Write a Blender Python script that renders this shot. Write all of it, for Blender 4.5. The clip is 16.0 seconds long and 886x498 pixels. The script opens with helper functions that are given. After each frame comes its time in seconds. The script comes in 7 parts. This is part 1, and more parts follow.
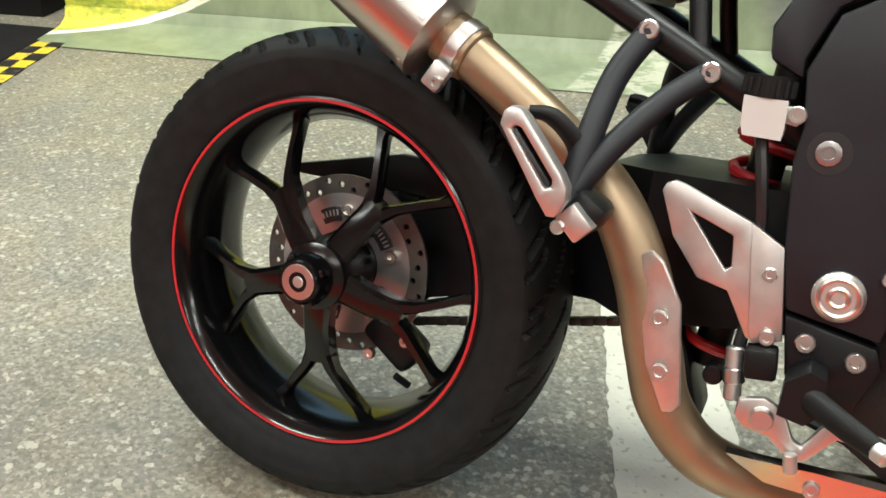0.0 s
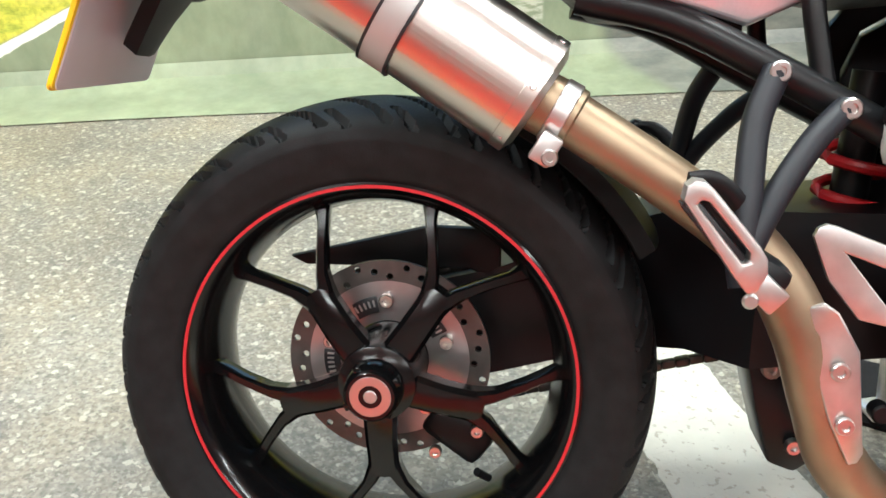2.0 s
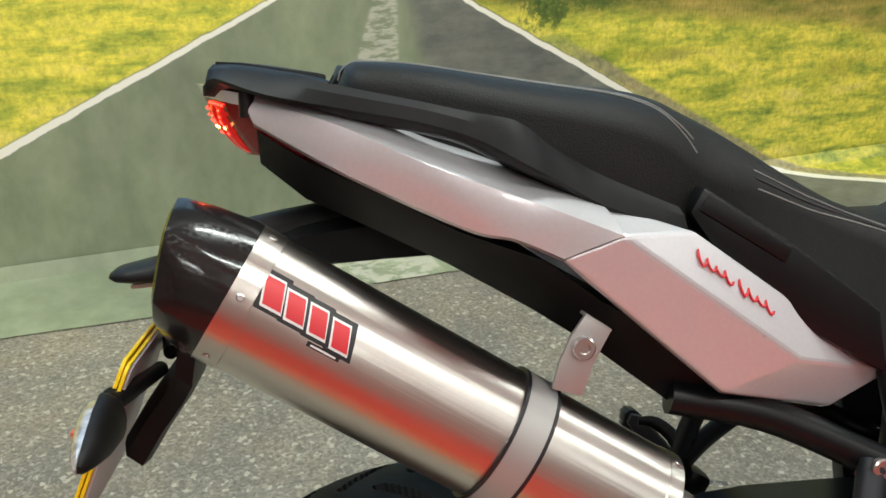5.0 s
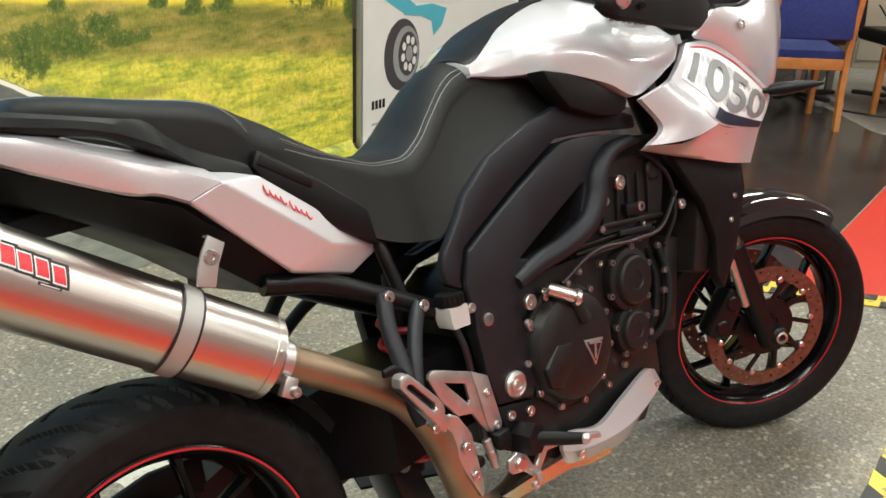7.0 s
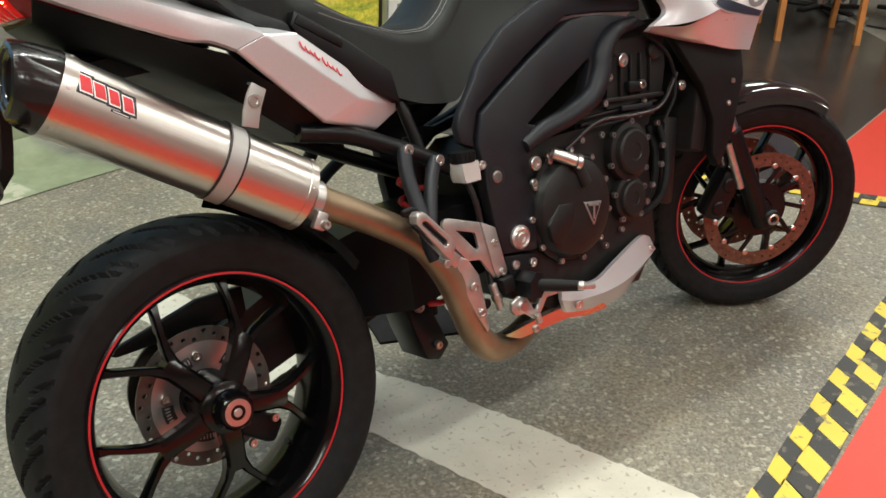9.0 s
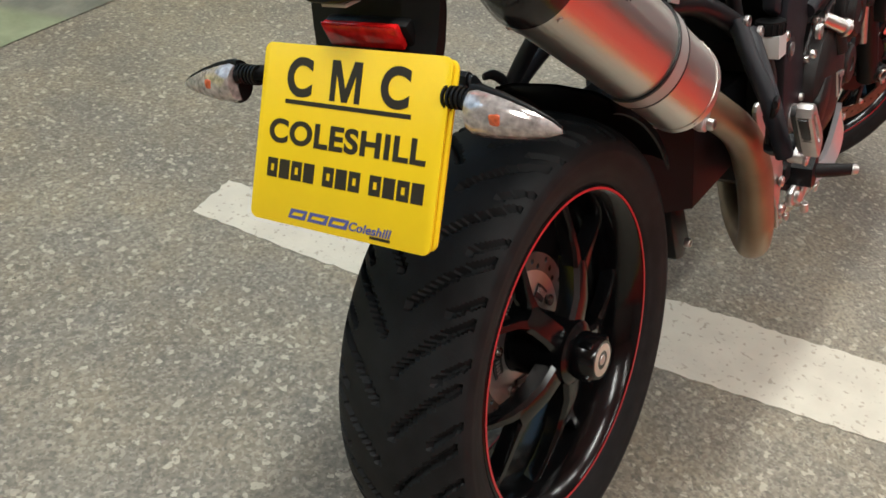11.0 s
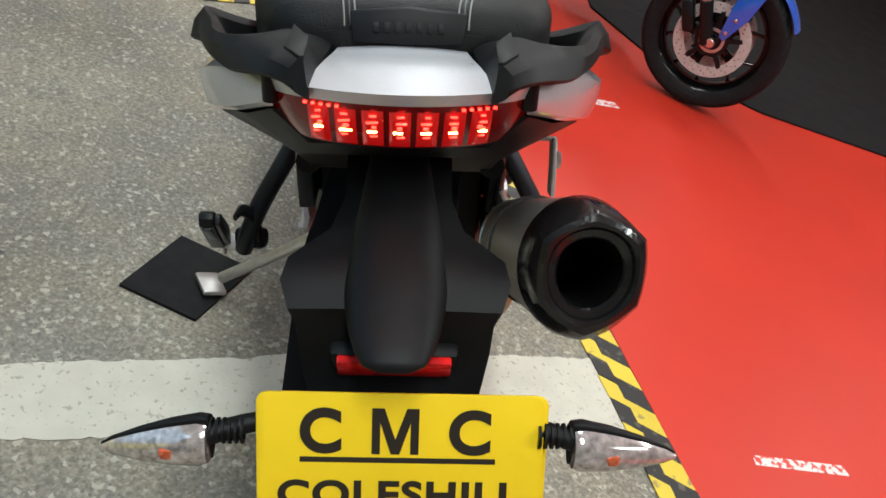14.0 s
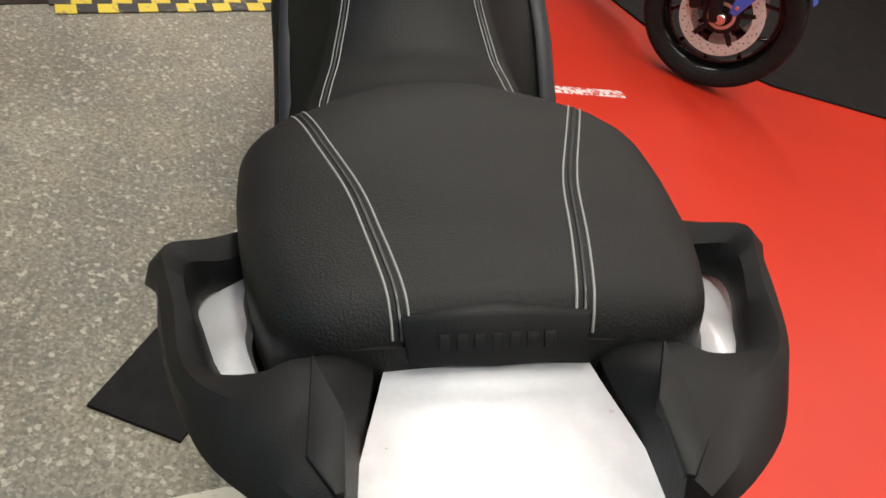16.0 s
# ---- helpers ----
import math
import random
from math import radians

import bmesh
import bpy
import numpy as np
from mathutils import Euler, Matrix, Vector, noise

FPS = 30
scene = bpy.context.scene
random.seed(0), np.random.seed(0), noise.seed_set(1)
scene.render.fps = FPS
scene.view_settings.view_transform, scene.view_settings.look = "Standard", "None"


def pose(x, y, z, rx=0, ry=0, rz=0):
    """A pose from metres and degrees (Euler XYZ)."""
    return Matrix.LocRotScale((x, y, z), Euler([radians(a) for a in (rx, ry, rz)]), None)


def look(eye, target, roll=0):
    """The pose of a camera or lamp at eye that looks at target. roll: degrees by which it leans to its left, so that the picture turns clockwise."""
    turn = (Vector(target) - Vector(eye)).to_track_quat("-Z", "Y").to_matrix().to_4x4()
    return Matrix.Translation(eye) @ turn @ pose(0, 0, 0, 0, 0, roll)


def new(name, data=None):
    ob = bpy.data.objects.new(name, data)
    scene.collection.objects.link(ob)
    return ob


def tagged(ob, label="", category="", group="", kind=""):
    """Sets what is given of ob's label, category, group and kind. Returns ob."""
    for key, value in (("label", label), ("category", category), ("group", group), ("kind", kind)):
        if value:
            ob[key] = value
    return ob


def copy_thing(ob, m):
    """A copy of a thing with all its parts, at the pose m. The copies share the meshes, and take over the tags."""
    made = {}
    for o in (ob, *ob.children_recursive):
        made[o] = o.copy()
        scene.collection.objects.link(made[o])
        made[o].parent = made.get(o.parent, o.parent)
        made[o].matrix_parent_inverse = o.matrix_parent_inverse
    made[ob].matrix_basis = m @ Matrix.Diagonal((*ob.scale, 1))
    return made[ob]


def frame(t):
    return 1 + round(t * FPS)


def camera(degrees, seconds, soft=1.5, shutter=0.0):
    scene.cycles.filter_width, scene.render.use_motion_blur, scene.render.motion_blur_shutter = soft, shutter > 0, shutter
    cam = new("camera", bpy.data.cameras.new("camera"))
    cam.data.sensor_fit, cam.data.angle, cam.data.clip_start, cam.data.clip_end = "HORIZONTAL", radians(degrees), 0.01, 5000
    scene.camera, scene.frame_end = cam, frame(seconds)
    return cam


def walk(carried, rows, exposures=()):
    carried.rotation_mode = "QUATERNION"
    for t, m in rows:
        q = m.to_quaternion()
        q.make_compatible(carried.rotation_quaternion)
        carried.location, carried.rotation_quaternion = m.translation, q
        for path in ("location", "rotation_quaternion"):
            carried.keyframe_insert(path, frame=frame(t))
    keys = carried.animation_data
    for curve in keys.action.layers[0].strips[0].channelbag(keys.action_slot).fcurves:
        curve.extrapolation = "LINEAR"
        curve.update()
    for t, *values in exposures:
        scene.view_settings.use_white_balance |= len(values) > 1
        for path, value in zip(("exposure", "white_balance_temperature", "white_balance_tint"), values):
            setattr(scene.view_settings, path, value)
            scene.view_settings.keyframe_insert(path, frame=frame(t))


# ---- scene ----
import collections

EXPOSURES = [(0.0, 0.24, 6350, 3), (1.0, 0.46, 6300, 6), (2.0, 0.54, 6050, 8), (2.5, -0.06, 6000, 6), (3.0, -0.40, 6100, 4), (5.5, -0.42, 6250, 6), (6.0, -0.42, 6200, 5), (6.5, -0.12, 6300, 5), (7.0, -0.12, 6400, 5), (8.0, -0.24, 6450, 6), (9.0, -0.30, 6450, 5), (9.7, -0.15, 6750, 8), (11.8, -0.62, 6300, 12), (12.5, -0.60, 6300, 13), (13.0, -0.28, 6350, 16), (13.5, -0.32, 6200, 11), (14.0, -0.53, 6100, 9), (14.5, -0.55, 6350, 9), (15.0, -0.40, 6750, 12), (16.0, -0.48, 6850, 13)]
cam = camera(51.95, 16.0, soft=1.6)
PATH = [
    (0, (0.553, -0.829, 0.940), (0.203, -0.035, 0.444), 1.1),
    (0.5, (0.418, -0.803, 0.881), (0.127, -0.005, 0.353), -0.6),
    (1, (0.262, -0.781, 0.855), (0.057, 0.032, 0.310), -1.6),
    (1.5, (0.190, -0.768, 0.872), (0.041, 0.069, 0.345), -1.1),
    (2, (0.176, -0.776, 0.968), (0.069, 0.083, 0.467), -0.9),
    (2.5, (0.145, -0.797, 1.068), (0.056, 0.080, 0.597), 0.2),
    (3, (0.102, -0.796, 1.116), (0.008, 0.090, 0.662), 1.1),
    (3.2, (0.085, -0.782, 1.125), (-0.015, 0.102, 0.669), 1.0),
    (5.3, (-0.128, -0.545, 1.227), (0.069, 0.342, 0.810), 0.9),
    (5.5, (-0.140, -0.612, 1.236), (0.103, 0.268, 0.828), 0.6),
    (6, (-0.192, -0.803, 1.266), (0.155, 0.045, 0.865), 0.5),
    (6.5, (-0.297, -0.890, 1.266), (0.199, -0.118, 0.868), 1.6),
    (7, (-0.418, -0.951, 1.287), (0.210, -0.268, 0.914), 2.2),
    (7.5, (-0.465, -1.065, 1.315), (0.202, -0.391, 0.999), 2.7),
    (8, (-0.468, -1.149, 1.326), (0.206, -0.483, 1.005), 2.7),
    (8.5, (-0.476, -1.172, 1.296), (0.163, -0.505, 0.911), 2.4),
    (9, (-0.545, -1.121, 1.256), (0.044, -0.451, 0.804), 3.1),
    (9.5, (-0.682, -0.931, 1.221), (-0.118, -0.286, 0.705), 3.9),
    (9.7, (-0.727, -0.857, 1.203), (-0.170, -0.223, 0.666), 3.9),
    (11.8, (-0.9410, 0.0345, 1.1190), (-0.1410, 0.2405, 0.5560), 12.3),
    (12, (-0.8950, 0.0825, 1.1260), (-0.0860, 0.2465, 0.5710), 12.0),
    (12.5, (-0.8500, 0.2325, 1.1490), (-0.0330, 0.2225, 0.5730), 15.3),
    (13, (-0.8630, 0.3115, 1.1540), (-0.0530, 0.1755, 0.5840), 20.4),
    (13.5, (-0.8620, 0.3475, 1.2160), (-0.0450, 0.1465, 0.6760), 22.2),
    (14, (-0.7980, 0.3750, 1.2500), (0.0220, 0.1650, 0.7160), 23.4),
    (14.5, (-0.6710, 0.3500, 1.2850), (0.1560, 0.1940, 0.7440), 19.7),
    (15, (-0.5900, 0.3640, 1.2780), (0.2160, 0.2000, 0.7080), 19.9),
    (15.5, (-0.5330, 0.4010, 1.2760), (0.2580, 0.1810, 0.7050), 22.4),
    (16, (-0.4160, 0.4390, 1.2730), (0.3650, 0.1950, 0.6990), 21.7),
]
walk(cam, [(t, look(eye, to, roll)) for t, eye, to, roll in PATH], EXPOSURES)

# ---- world and light: a closed showroom under fluorescent tubes ----
world = bpy.data.worlds.new("world")
scene.world = world
world.use_nodes = True
world.node_tree.nodes["Background"].inputs[0].default_value = (0.9, 0.95, 1.0, 1)
world.node_tree.nodes["Background"].inputs[1].default_value = 0.04

CEILING = 3.2
TUBES = [(-1.6, -1.6), (-1.6, 0.7), (0.9, -1.6), (0.9, 0.7), (3.4, -1.6), (3.4, 0.7), (-1.6, -3.9), (0.9, -3.9), (3.4, -3.9), (5.9, -1.6), (5.9, 0.7), (5.9, 3.0)]
TUBE_POWER = 62.0
TUBE_SHARE = {(3.4, -1.6): 0.55, (3.4, 0.7): 0.6, (0.9, -1.6): 0.8, (-1.6, 0.7): 1.4, (0.9, 0.7): 1.25, (-1.6, -3.9): 0.6, (0.9, -3.9): 0.6, (3.4, -3.9): 0.6}  # assumed power factors: stronger towards the backdrop, weaker at the front and right
for tx, ty in TUBES:
    lamp = bpy.data.lights.new("tube_light", "AREA")
    lamp.shape, lamp.size, lamp.size_y, lamp.energy = "RECTANGLE", 1.5, 0.16, TUBE_POWER * TUBE_SHARE.get((tx, ty), 1.0)
    lamp.color = (0.96, 1.0, 0.925)
    ob = new("tube_light", lamp)
    ob.matrix_world = pose(tx, ty, CEILING - 0.13)


# ---- mesh helpers ----
def mesh_of(name, bm, mat, smooth=0.6):
    bmesh.ops.recalc_face_normals(bm, faces=bm.faces)
    me = bpy.data.meshes.new(name)
    bm.to_mesh(me)
    bm.free()
    for m in mat if isinstance(mat, (list, tuple)) else [mat]:
        me.materials.append(m)
    if smooth:
        me.polygons.foreach_set("use_smooth", [True] * len(me.polygons))
        me.set_sharp_from_angle(angle=smooth)
    return me


def part(name, bm, mat, parent, label="", smooth=0.6):
    ob = new(name, mesh_of(name, bm, mat, smooth))
    ob.parent = parent
    if label:
        ob["label"] = label
    return ob


def thing(name, m=None, label="", category="", group="", kind=""):
    ob = new(name)
    ob.empty_display_size = 0.1
    if m is not None:
        ob.matrix_world = m
    return tagged(ob, label, category, group, kind)


def solid(name, bm, mat, label="", category="", group="", kind="", smooth=0.6, m=None):
    ob = new(name, mesh_of(name, bm, mat, smooth))
    if m is not None:
        ob.matrix_world = m
    return tagged(ob, label, category, group, kind)


def V(*a):
    return Vector(a)


def bevel(bm, w, seg=2, angle=0.5):
    if w <= 0:
        return bm
    edges = [e for e in bm.edges if len(e.link_faces) == 2 and e.calc_face_angle(0) > angle]
    bmesh.ops.bevel(bm, geom=edges, offset=w, segments=seg, profile=0.5, affect="EDGES", clamp_overlap=True)
    return bm


def box(sx, sy, sz, at=(0, 0, 0), rot=(0, 0, 0), bev=0.0, bm=None):
    b = bmesh.new()
    bmesh.ops.create_cube(b, size=1)
    bmesh.ops.scale(b, vec=(sx, sy, sz), verts=b.verts)
    bevel(b, bev)
    b.transform(pose(*at, *rot))
    return merge(bm, b)


def merge(bm, b):
    if bm is None:
        return b
    me = bpy.data.meshes.new("tmp")
    b.to_mesh(me)
    b.free()
    bm.from_mesh(me)
    bpy.data.meshes.remove(me)
    return bm


def lathe(profile, seg=64, closed=True, bm=None, m=None, start=0.0, sweep=2 * math.pi):
    """profile: (r, a) pairs; turned about the y axis (a along y)."""
    b = bmesh.new()
    full = abs(sweep - 2 * math.pi) < 1e-6
    n = seg if full else seg + 1
    rings = []
    for i in range(n):
        w = start + sweep * i / seg
        c, s = math.cos(w), math.sin(w)
        rings.append([b.verts.new((r * c, a, r * s)) for r, a in profile])
    k = len(profile)
    for i in range(seg):
        p, q = rings[i], rings[(i + 1) % n]
        for j in range(k if closed else k - 1):
            jj = (j + 1) % k
            if p[j] is p[jj]:
                continue
            try:
                b.faces.new((p[j], p[jj], q[jj], q[j]))
            except ValueError:
                pass
    bmesh.ops.remove_doubles(b, verts=b.verts, dist=1e-6)
    if m is not None:
        b.transform(m)
    return merge(bm, b)


def along(a, b):
    """A frame at a whose y axis runs to b."""
    a, b = Vector(a), Vector(b)
    return Matrix.Translation(a) @ (b - a).to_track_quat("Y", "Z").to_matrix().to_4x4()


def cyl(a, b, r, r2=None, seg=20, bev=0.0, bm=None):
    """A capped cylinder from a to b."""
    h = (Vector(b) - Vector(a)).length
    r2 = r if r2 is None else r2
    e = min(bev, r * 0.9, h * 0.45)
    prof = [(0, 0), (r - e, 0), (r, e), (r2, h - e), (r2 - e, h), (0, h)] if e > 0 else [(0, 0), (r, 0), (r2, h), (0, h)]
    return lathe(prof, seg, False, bm, along(a, b))


def smooth_path(points, per=6):
    p = [Vector(q) for q in points]
    p = [2 * p[0] - p[1]] + p + [2 * p[-1] - p[-2]]
    out = []
    for i in range(1, len(p) - 2):
        for k in range(per):
            t = k / per
            a, b, c, d = p[i - 1 : i + 3]
            out.append(0.5 * ((2 * b) + (c - a) * t + (2 * a - 5 * b + 4 * c - d) * t * t + (3 * b - a - 3 * c + d) * t ** 3))
    return out + [p[-2]]


def tube(points, r, seg=12, per=6, bm=None, flat=1.0, up=(0, 1, 0), caps=True):
    """A round bar along a smooth path; r may be a list over the given points; flat squeezes it along up."""
    path = smooth_path(points, per) if per > 1 else [Vector(q) for q in points]
    n = len(points)
    rr = list(r) if isinstance(r, (list, tuple)) else [r] * n
    b = bmesh.new()
    rings = []
    side = Vector(up)
    for i, q in enumerate(path):
        d = (path[min(i + 1, len(path) - 1)] - path[max(i - 1, 0)]).normalized()
        x = side - d * side.dot(d)
        x = x.normalized() if x.length > 1e-4 else d.orthogonal().normalized()
        z = d.cross(x)
        u = i / max(per, 1) if per > 1 else i
        k = min(int(u), n - 2)
        rad = rr[k] + (rr[k + 1] - rr[k]) * (u - k)
        rings.append([b.verts.new(q + x * (rad * flat * math.cos(w)) + z * (rad * math.sin(w))) for w in (2 * math.pi * j / seg for j in range(seg))])
    for p, q in zip(rings, rings[1:]):
        for j in range(seg):
            b.faces.new((p[j], p[(j + 1) % seg], q[(j + 1) % seg], q[j]))
    if caps:
        b.faces.new(rings[0])
        b.faces.new(rings[-1])
    return merge(bm, b)


def plate(outline, y0, y1, bev=0.002, bm=None, yfun=None, holes=()):
    """An outline in x and z, pulled out from y0 to y1; yfun(x, z) bends it sideways."""
    b = bmesh.new()
    pts = [(x, z) for x, z in outline]
    loops = [pts] + [list(h) for h in holes]
    edges = []
    for lp in loops:
        vs = [b.verts.new((x, y0, z)) for x, z in lp]
        edges += [b.edges.new((vs[i], vs[(i + 1) % len(vs)])) for i in range(len(vs))]
    bmesh.ops.triangle_fill(b, edges=edges, use_beauty=True)
    geom = bmesh.ops.extrude_face_region(b, geom=list(b.faces))["geom"]
    bmesh.ops.translate(b, vec=(0, y1 - y0, 0), verts=[g for g in geom if isinstance(g, bmesh.types.BMVert)])
    bmesh.ops.recalc_face_normals(b, faces=b.faces)
    bevel(b, bev, 2, 0.9)
    if yfun:
        for v in b.verts:
            v.co.y += yfun(v.co.x, v.co.z)
    return merge(bm, b)


def loft(rings, bm=None, close=True, caps=True):
    b = bmesh.new()
    vs = [[b.verts.new(p) for p in ring] for ring in rings]
    n = len(rings[0])
    for p, q in zip(vs, vs[1:]):
        for j in range(n if close else n - 1):
            b.faces.new((p[j], p[(j + 1) % n], q[(j + 1) % n], q[j]))
    if caps and close:
        b.faces.new(vs[0])
        b.faces.new(vs[-1])
    return merge(bm, b)


def mirror_y(bm):
    b = bm.copy()
    bmesh.ops.scale(b, vec=(1, -1, 1), verts=b.verts)
    return b


def interp(table, x):
    """Smooth reading of rows (x, a, b, ...) at x: a cubic through the rows that never overshoots them."""
    if x <= table[0][0]:
        return table[0][1:]
    if x >= table[-1][0]:
        return table[-1][1:]
    k = max(i for i in range(len(table) - 1) if table[i][0] <= x)
    p, q = table[k], table[k + 1]
    h = q[0] - p[0]
    t = (x - p[0]) / h

    def tilt(i, c):
        if i in (0, len(table) - 1):
            return 0.0
        a, b, d = table[i - 1], table[i], table[i + 1]
        m0, m1 = (b[c] - a[c]) / (b[0] - a[0]), (d[c] - b[c]) / (d[0] - b[0])
        return 0.0 if m0 * m1 <= 0 else 2 * m0 * m1 / (m0 + m1)
    out = []
    for c in range(1, len(p)):
        u, v = tilt(k, c) * h, tilt(k + 1, c) * h
        out.append(p[c] + u * t + (3 * (q[c] - p[c]) - 2 * u - v) * t * t + (2 * (p[c] - q[c]) + u + v) * t ** 3)
    return tuple(out)


def text_mesh(body, size, mat, name, depth=0.0006, space=1.0, shear=0.0, bold=0.0):
    cu = bpy.data.curves.new(name, "FONT")
    cu.body, cu.size, cu.extrude, cu.align_x, cu.space_character, cu.shear = body, size, depth, "CENTER", space, shear
    cu.offset = bold
    ob = bpy.data.objects.new(name, cu)
    scene.collection.objects.link(ob)
    me = bpy.data.meshes.new_from_object(ob.evaluated_get(bpy.context.evaluated_depsgraph_get()))
    bpy.data.objects.remove(ob)
    bpy.data.curves.remove(cu)
    me.name = name
    me.materials.clear()
    me.materials.append(mat)
    return me


# ---- materials ----
def mat(name, color, rough=0.5, metal=0.0, grain=0.0, scale=40.0, bump=0.0, bump_scale=200.0, spec=0.5, coat=0.0, wear=0.0, color2=None, aniso=None):
    m = bpy.data.materials.new(name)
    m.use_nodes = True
    nt = m.node_tree
    b = nt.nodes["Principled BSDF"]
    col = (*color, 1)
    b.inputs["Base Color"].default_value = col
    b.inputs["Roughness"].default_value = rough
    b.inputs["Metallic"].default_value = metal
    b.inputs["Specular IOR Level"].default_value = spec
    if coat:
        b.inputs["Coat Weight"].default_value = coat
        b.inputs["Coat Roughness"].default_value = 0.06
    tc = nt.nodes.new("ShaderNodeTexCoord")
    if grain:
        no = nt.nodes.new("ShaderNodeTexNoise")
        no.inputs["Scale"].default_value = scale
        no.inputs["Detail"].default_value = 6
        nt.links.new(tc.outputs["Object"], no.inputs["Vector"])
        ra = nt.nodes.new("ShaderNodeValToRGB")
        lo = color2 or tuple(c * (1 - grain) for c in color)
        hi = color if color2 else tuple(min(1, c * (1 + grain)) for c in color)
        ra.color_ramp.elements[0].position, ra.color_ramp.elements[1].position = 0.3, 0.7
        ra.color_ramp.elements[0].color, ra.color_ramp.elements[1].color = (*lo, 1), (*hi, 1)
        nt.links.new(no.outputs["Fac"], ra.inputs["Fac"])
        nt.links.new(ra.outputs["Color"], b.inputs["Base Color"])
        mr = nt.nodes.new("ShaderNodeMapRange")
        mr.inputs["To Min"].default_value, mr.inputs["To Max"].default_value = max(0.02, rough - 0.12), min(1, rough + 0.12)
        n2 = nt.nodes.new("ShaderNodeTexNoise")
        n2.inputs["Scale"].default_value = scale * 0.27
        nt.links.new(tc.outputs["Object"], n2.inputs["Vector"])
        nt.links.new(n2.outputs["Fac"], mr.inputs["Value"])
        nt.links.new(mr.outputs["Result"], b.inputs["Roughness"])
    if bump:
        n3 = nt.nodes.new("ShaderNodeTexNoise")
        n3.inputs["Scale"].default_value = bump_scale
        n3.inputs["Detail"].default_value = 4
        nt.links.new(tc.outputs["Object"], n3.inputs["Vector"])
        bu = nt.nodes.new("ShaderNodeBump")
        bu.inputs["Strength"].default_value = bump
        bu.inputs["Distance"].default_value = 0.002
        nt.links.new(n3.outputs["Fac"], bu.inputs["Height"])
        nt.links.new(bu.outputs["Normal"], b.inputs["Normal"])
    return m


def emit(name, color, power, base=(0.5, 0.02, 0.02)):
    m = mat(name, base, 0.2)
    b = m.node_tree.nodes["Principled BSDF"]
    b.inputs["Emission Color"].default_value = (*color, 1)
    b.inputs["Emission Strength"].default_value = power
    return m


def glassy(name, color, rough=0.05, alpha=0.3):
    m = mat(name, color, rough)
    b = m.node_tree.nodes["Principled BSDF"]
    b.inputs["Transmission Weight"].default_value = 1.0
    b.inputs["IOR"].default_value = 1.45
    return m


RUBBER = mat("tyre_rubber", (0.0095, 0.0100, 0.0108), 0.62, grain=0.3, scale=45, bump=0.2, bump_scale=500, spec=0.17)
RIM_BLACK = mat("gloss_black_rim", (0.003, 0.003, 0.0034), 0.16, grain=0.2, scale=30, spec=0.38)
RED_STRIPE = mat("red_pinstripe", (0.46, 0.018, 0.026), 0.35)
BLACK_PLASTIC = mat("black_plastic", (0.0055, 0.0055, 0.006), 0.5, grain=0.25, scale=25, bump=0.15, bump_scale=900, spec=0.2)
SATIN_BLACK = mat("satin_black_paint", (0.005, 0.005, 0.006), 0.38, grain=0.2, scale=20, spec=0.26)
GREY_PLASTIC = mat("charcoal_plastic", (0.0085, 0.009, 0.0130), 0.5, grain=0.15, scale=20, bump=0.12, bump_scale=1200, spec=0.32)
SEAT_VINYL = mat("seat_vinyl", (0.0055, 0.0055, 0.0055), 0.52, grain=0.2, scale=22, bump=0.35, bump_scale=620, spec=0.22)
STITCH = mat("grey_stitching", (0.22, 0.22, 0.21), 0.7)
STRAP_GREY = mat("satin_grey_strap", (0.40, 0.39, 0.38), 0.48, metal=0.5)
SILVER = mat("silver_paint", (0.60, 0.595, 0.625), 0.34, metal=0.38, coat=1.0, grain=0.03, scale=300)
STEEL = mat("brushed_steel", (0.60, 0.57, 0.53), 0.24, metal=1.0)
TITAN = mat("tan_header_pipe", (0.34, 0.255, 0.17), 0.42, metal=0.8, grain=0.25, scale=14, color2=(0.24, 0.175, 0.115))
ALU = mat("cast_aluminium", (0.56, 0.54, 0.53), 0.38, metal=0.9, grain=0.08, scale=60)
CHROME = mat("polished_bolt_steel", (0.62, 0.61, 0.60), 0.28, metal=1.0)
DISC_STEEL = mat("brake_disc_steel", (0.10, 0.09, 0.085), 0.4, metal=0.7, grain=0.2, scale=40)
CARRIER_STEEL = mat("turned_carrier_steel", (0.42, 0.40, 0.40), 0.34, metal=0.9, grain=0.12, scale=25)
DISC_BROWN = mat("rusty_disc_band", (0.15, 0.075, 0.055), 0.42, metal=0.5, grain=0.35, scale=70)
ENGINE = mat("engine_black", (0.007, 0.0065, 0.0065), 0.48, grain=0.3, scale=35, bump=0.2, bump_scale=350, spec=0.35)
RED_SPRING = mat("red_spring", (0.45, 0.015, 0.02), 0.35)
PLATE_YELLOW = mat("reflective_yellow_plate", (0.86, 0.585, 0.01), 0.35, grain=0.03, scale=20)
INK = mat("plate_black_ink", (0.02, 0.015, 0.01), 0.45)
INK_BLUE = mat("plate_blue_ink", (0.08, 0.09, 0.28), 0.45)
RED_LENS = mat("red_reflector", (0.62, 0.012, 0.012), 0.12, grain=0.35, scale=90)
AMBER = mat("amber_bulb", (0.50, 0.10, 0.04), 0.25, grain=0.4, scale=200)
LED_RED = emit("tail_lamp_led", (1.0, 0.02, 0.01), 16.0)
LED_LENS = emit("tail_lamp_lens", (1.0, 0.01, 0.008), 0.025, (0.12, 0.004, 0.004))
CHAIN = mat("oily_chain", (0.05, 0.045, 0.04), 0.4, metal=0.7)
WHITE_CUP = mat("translucent_white_plastic", (0.5, 0.5, 0.49), 0.4)
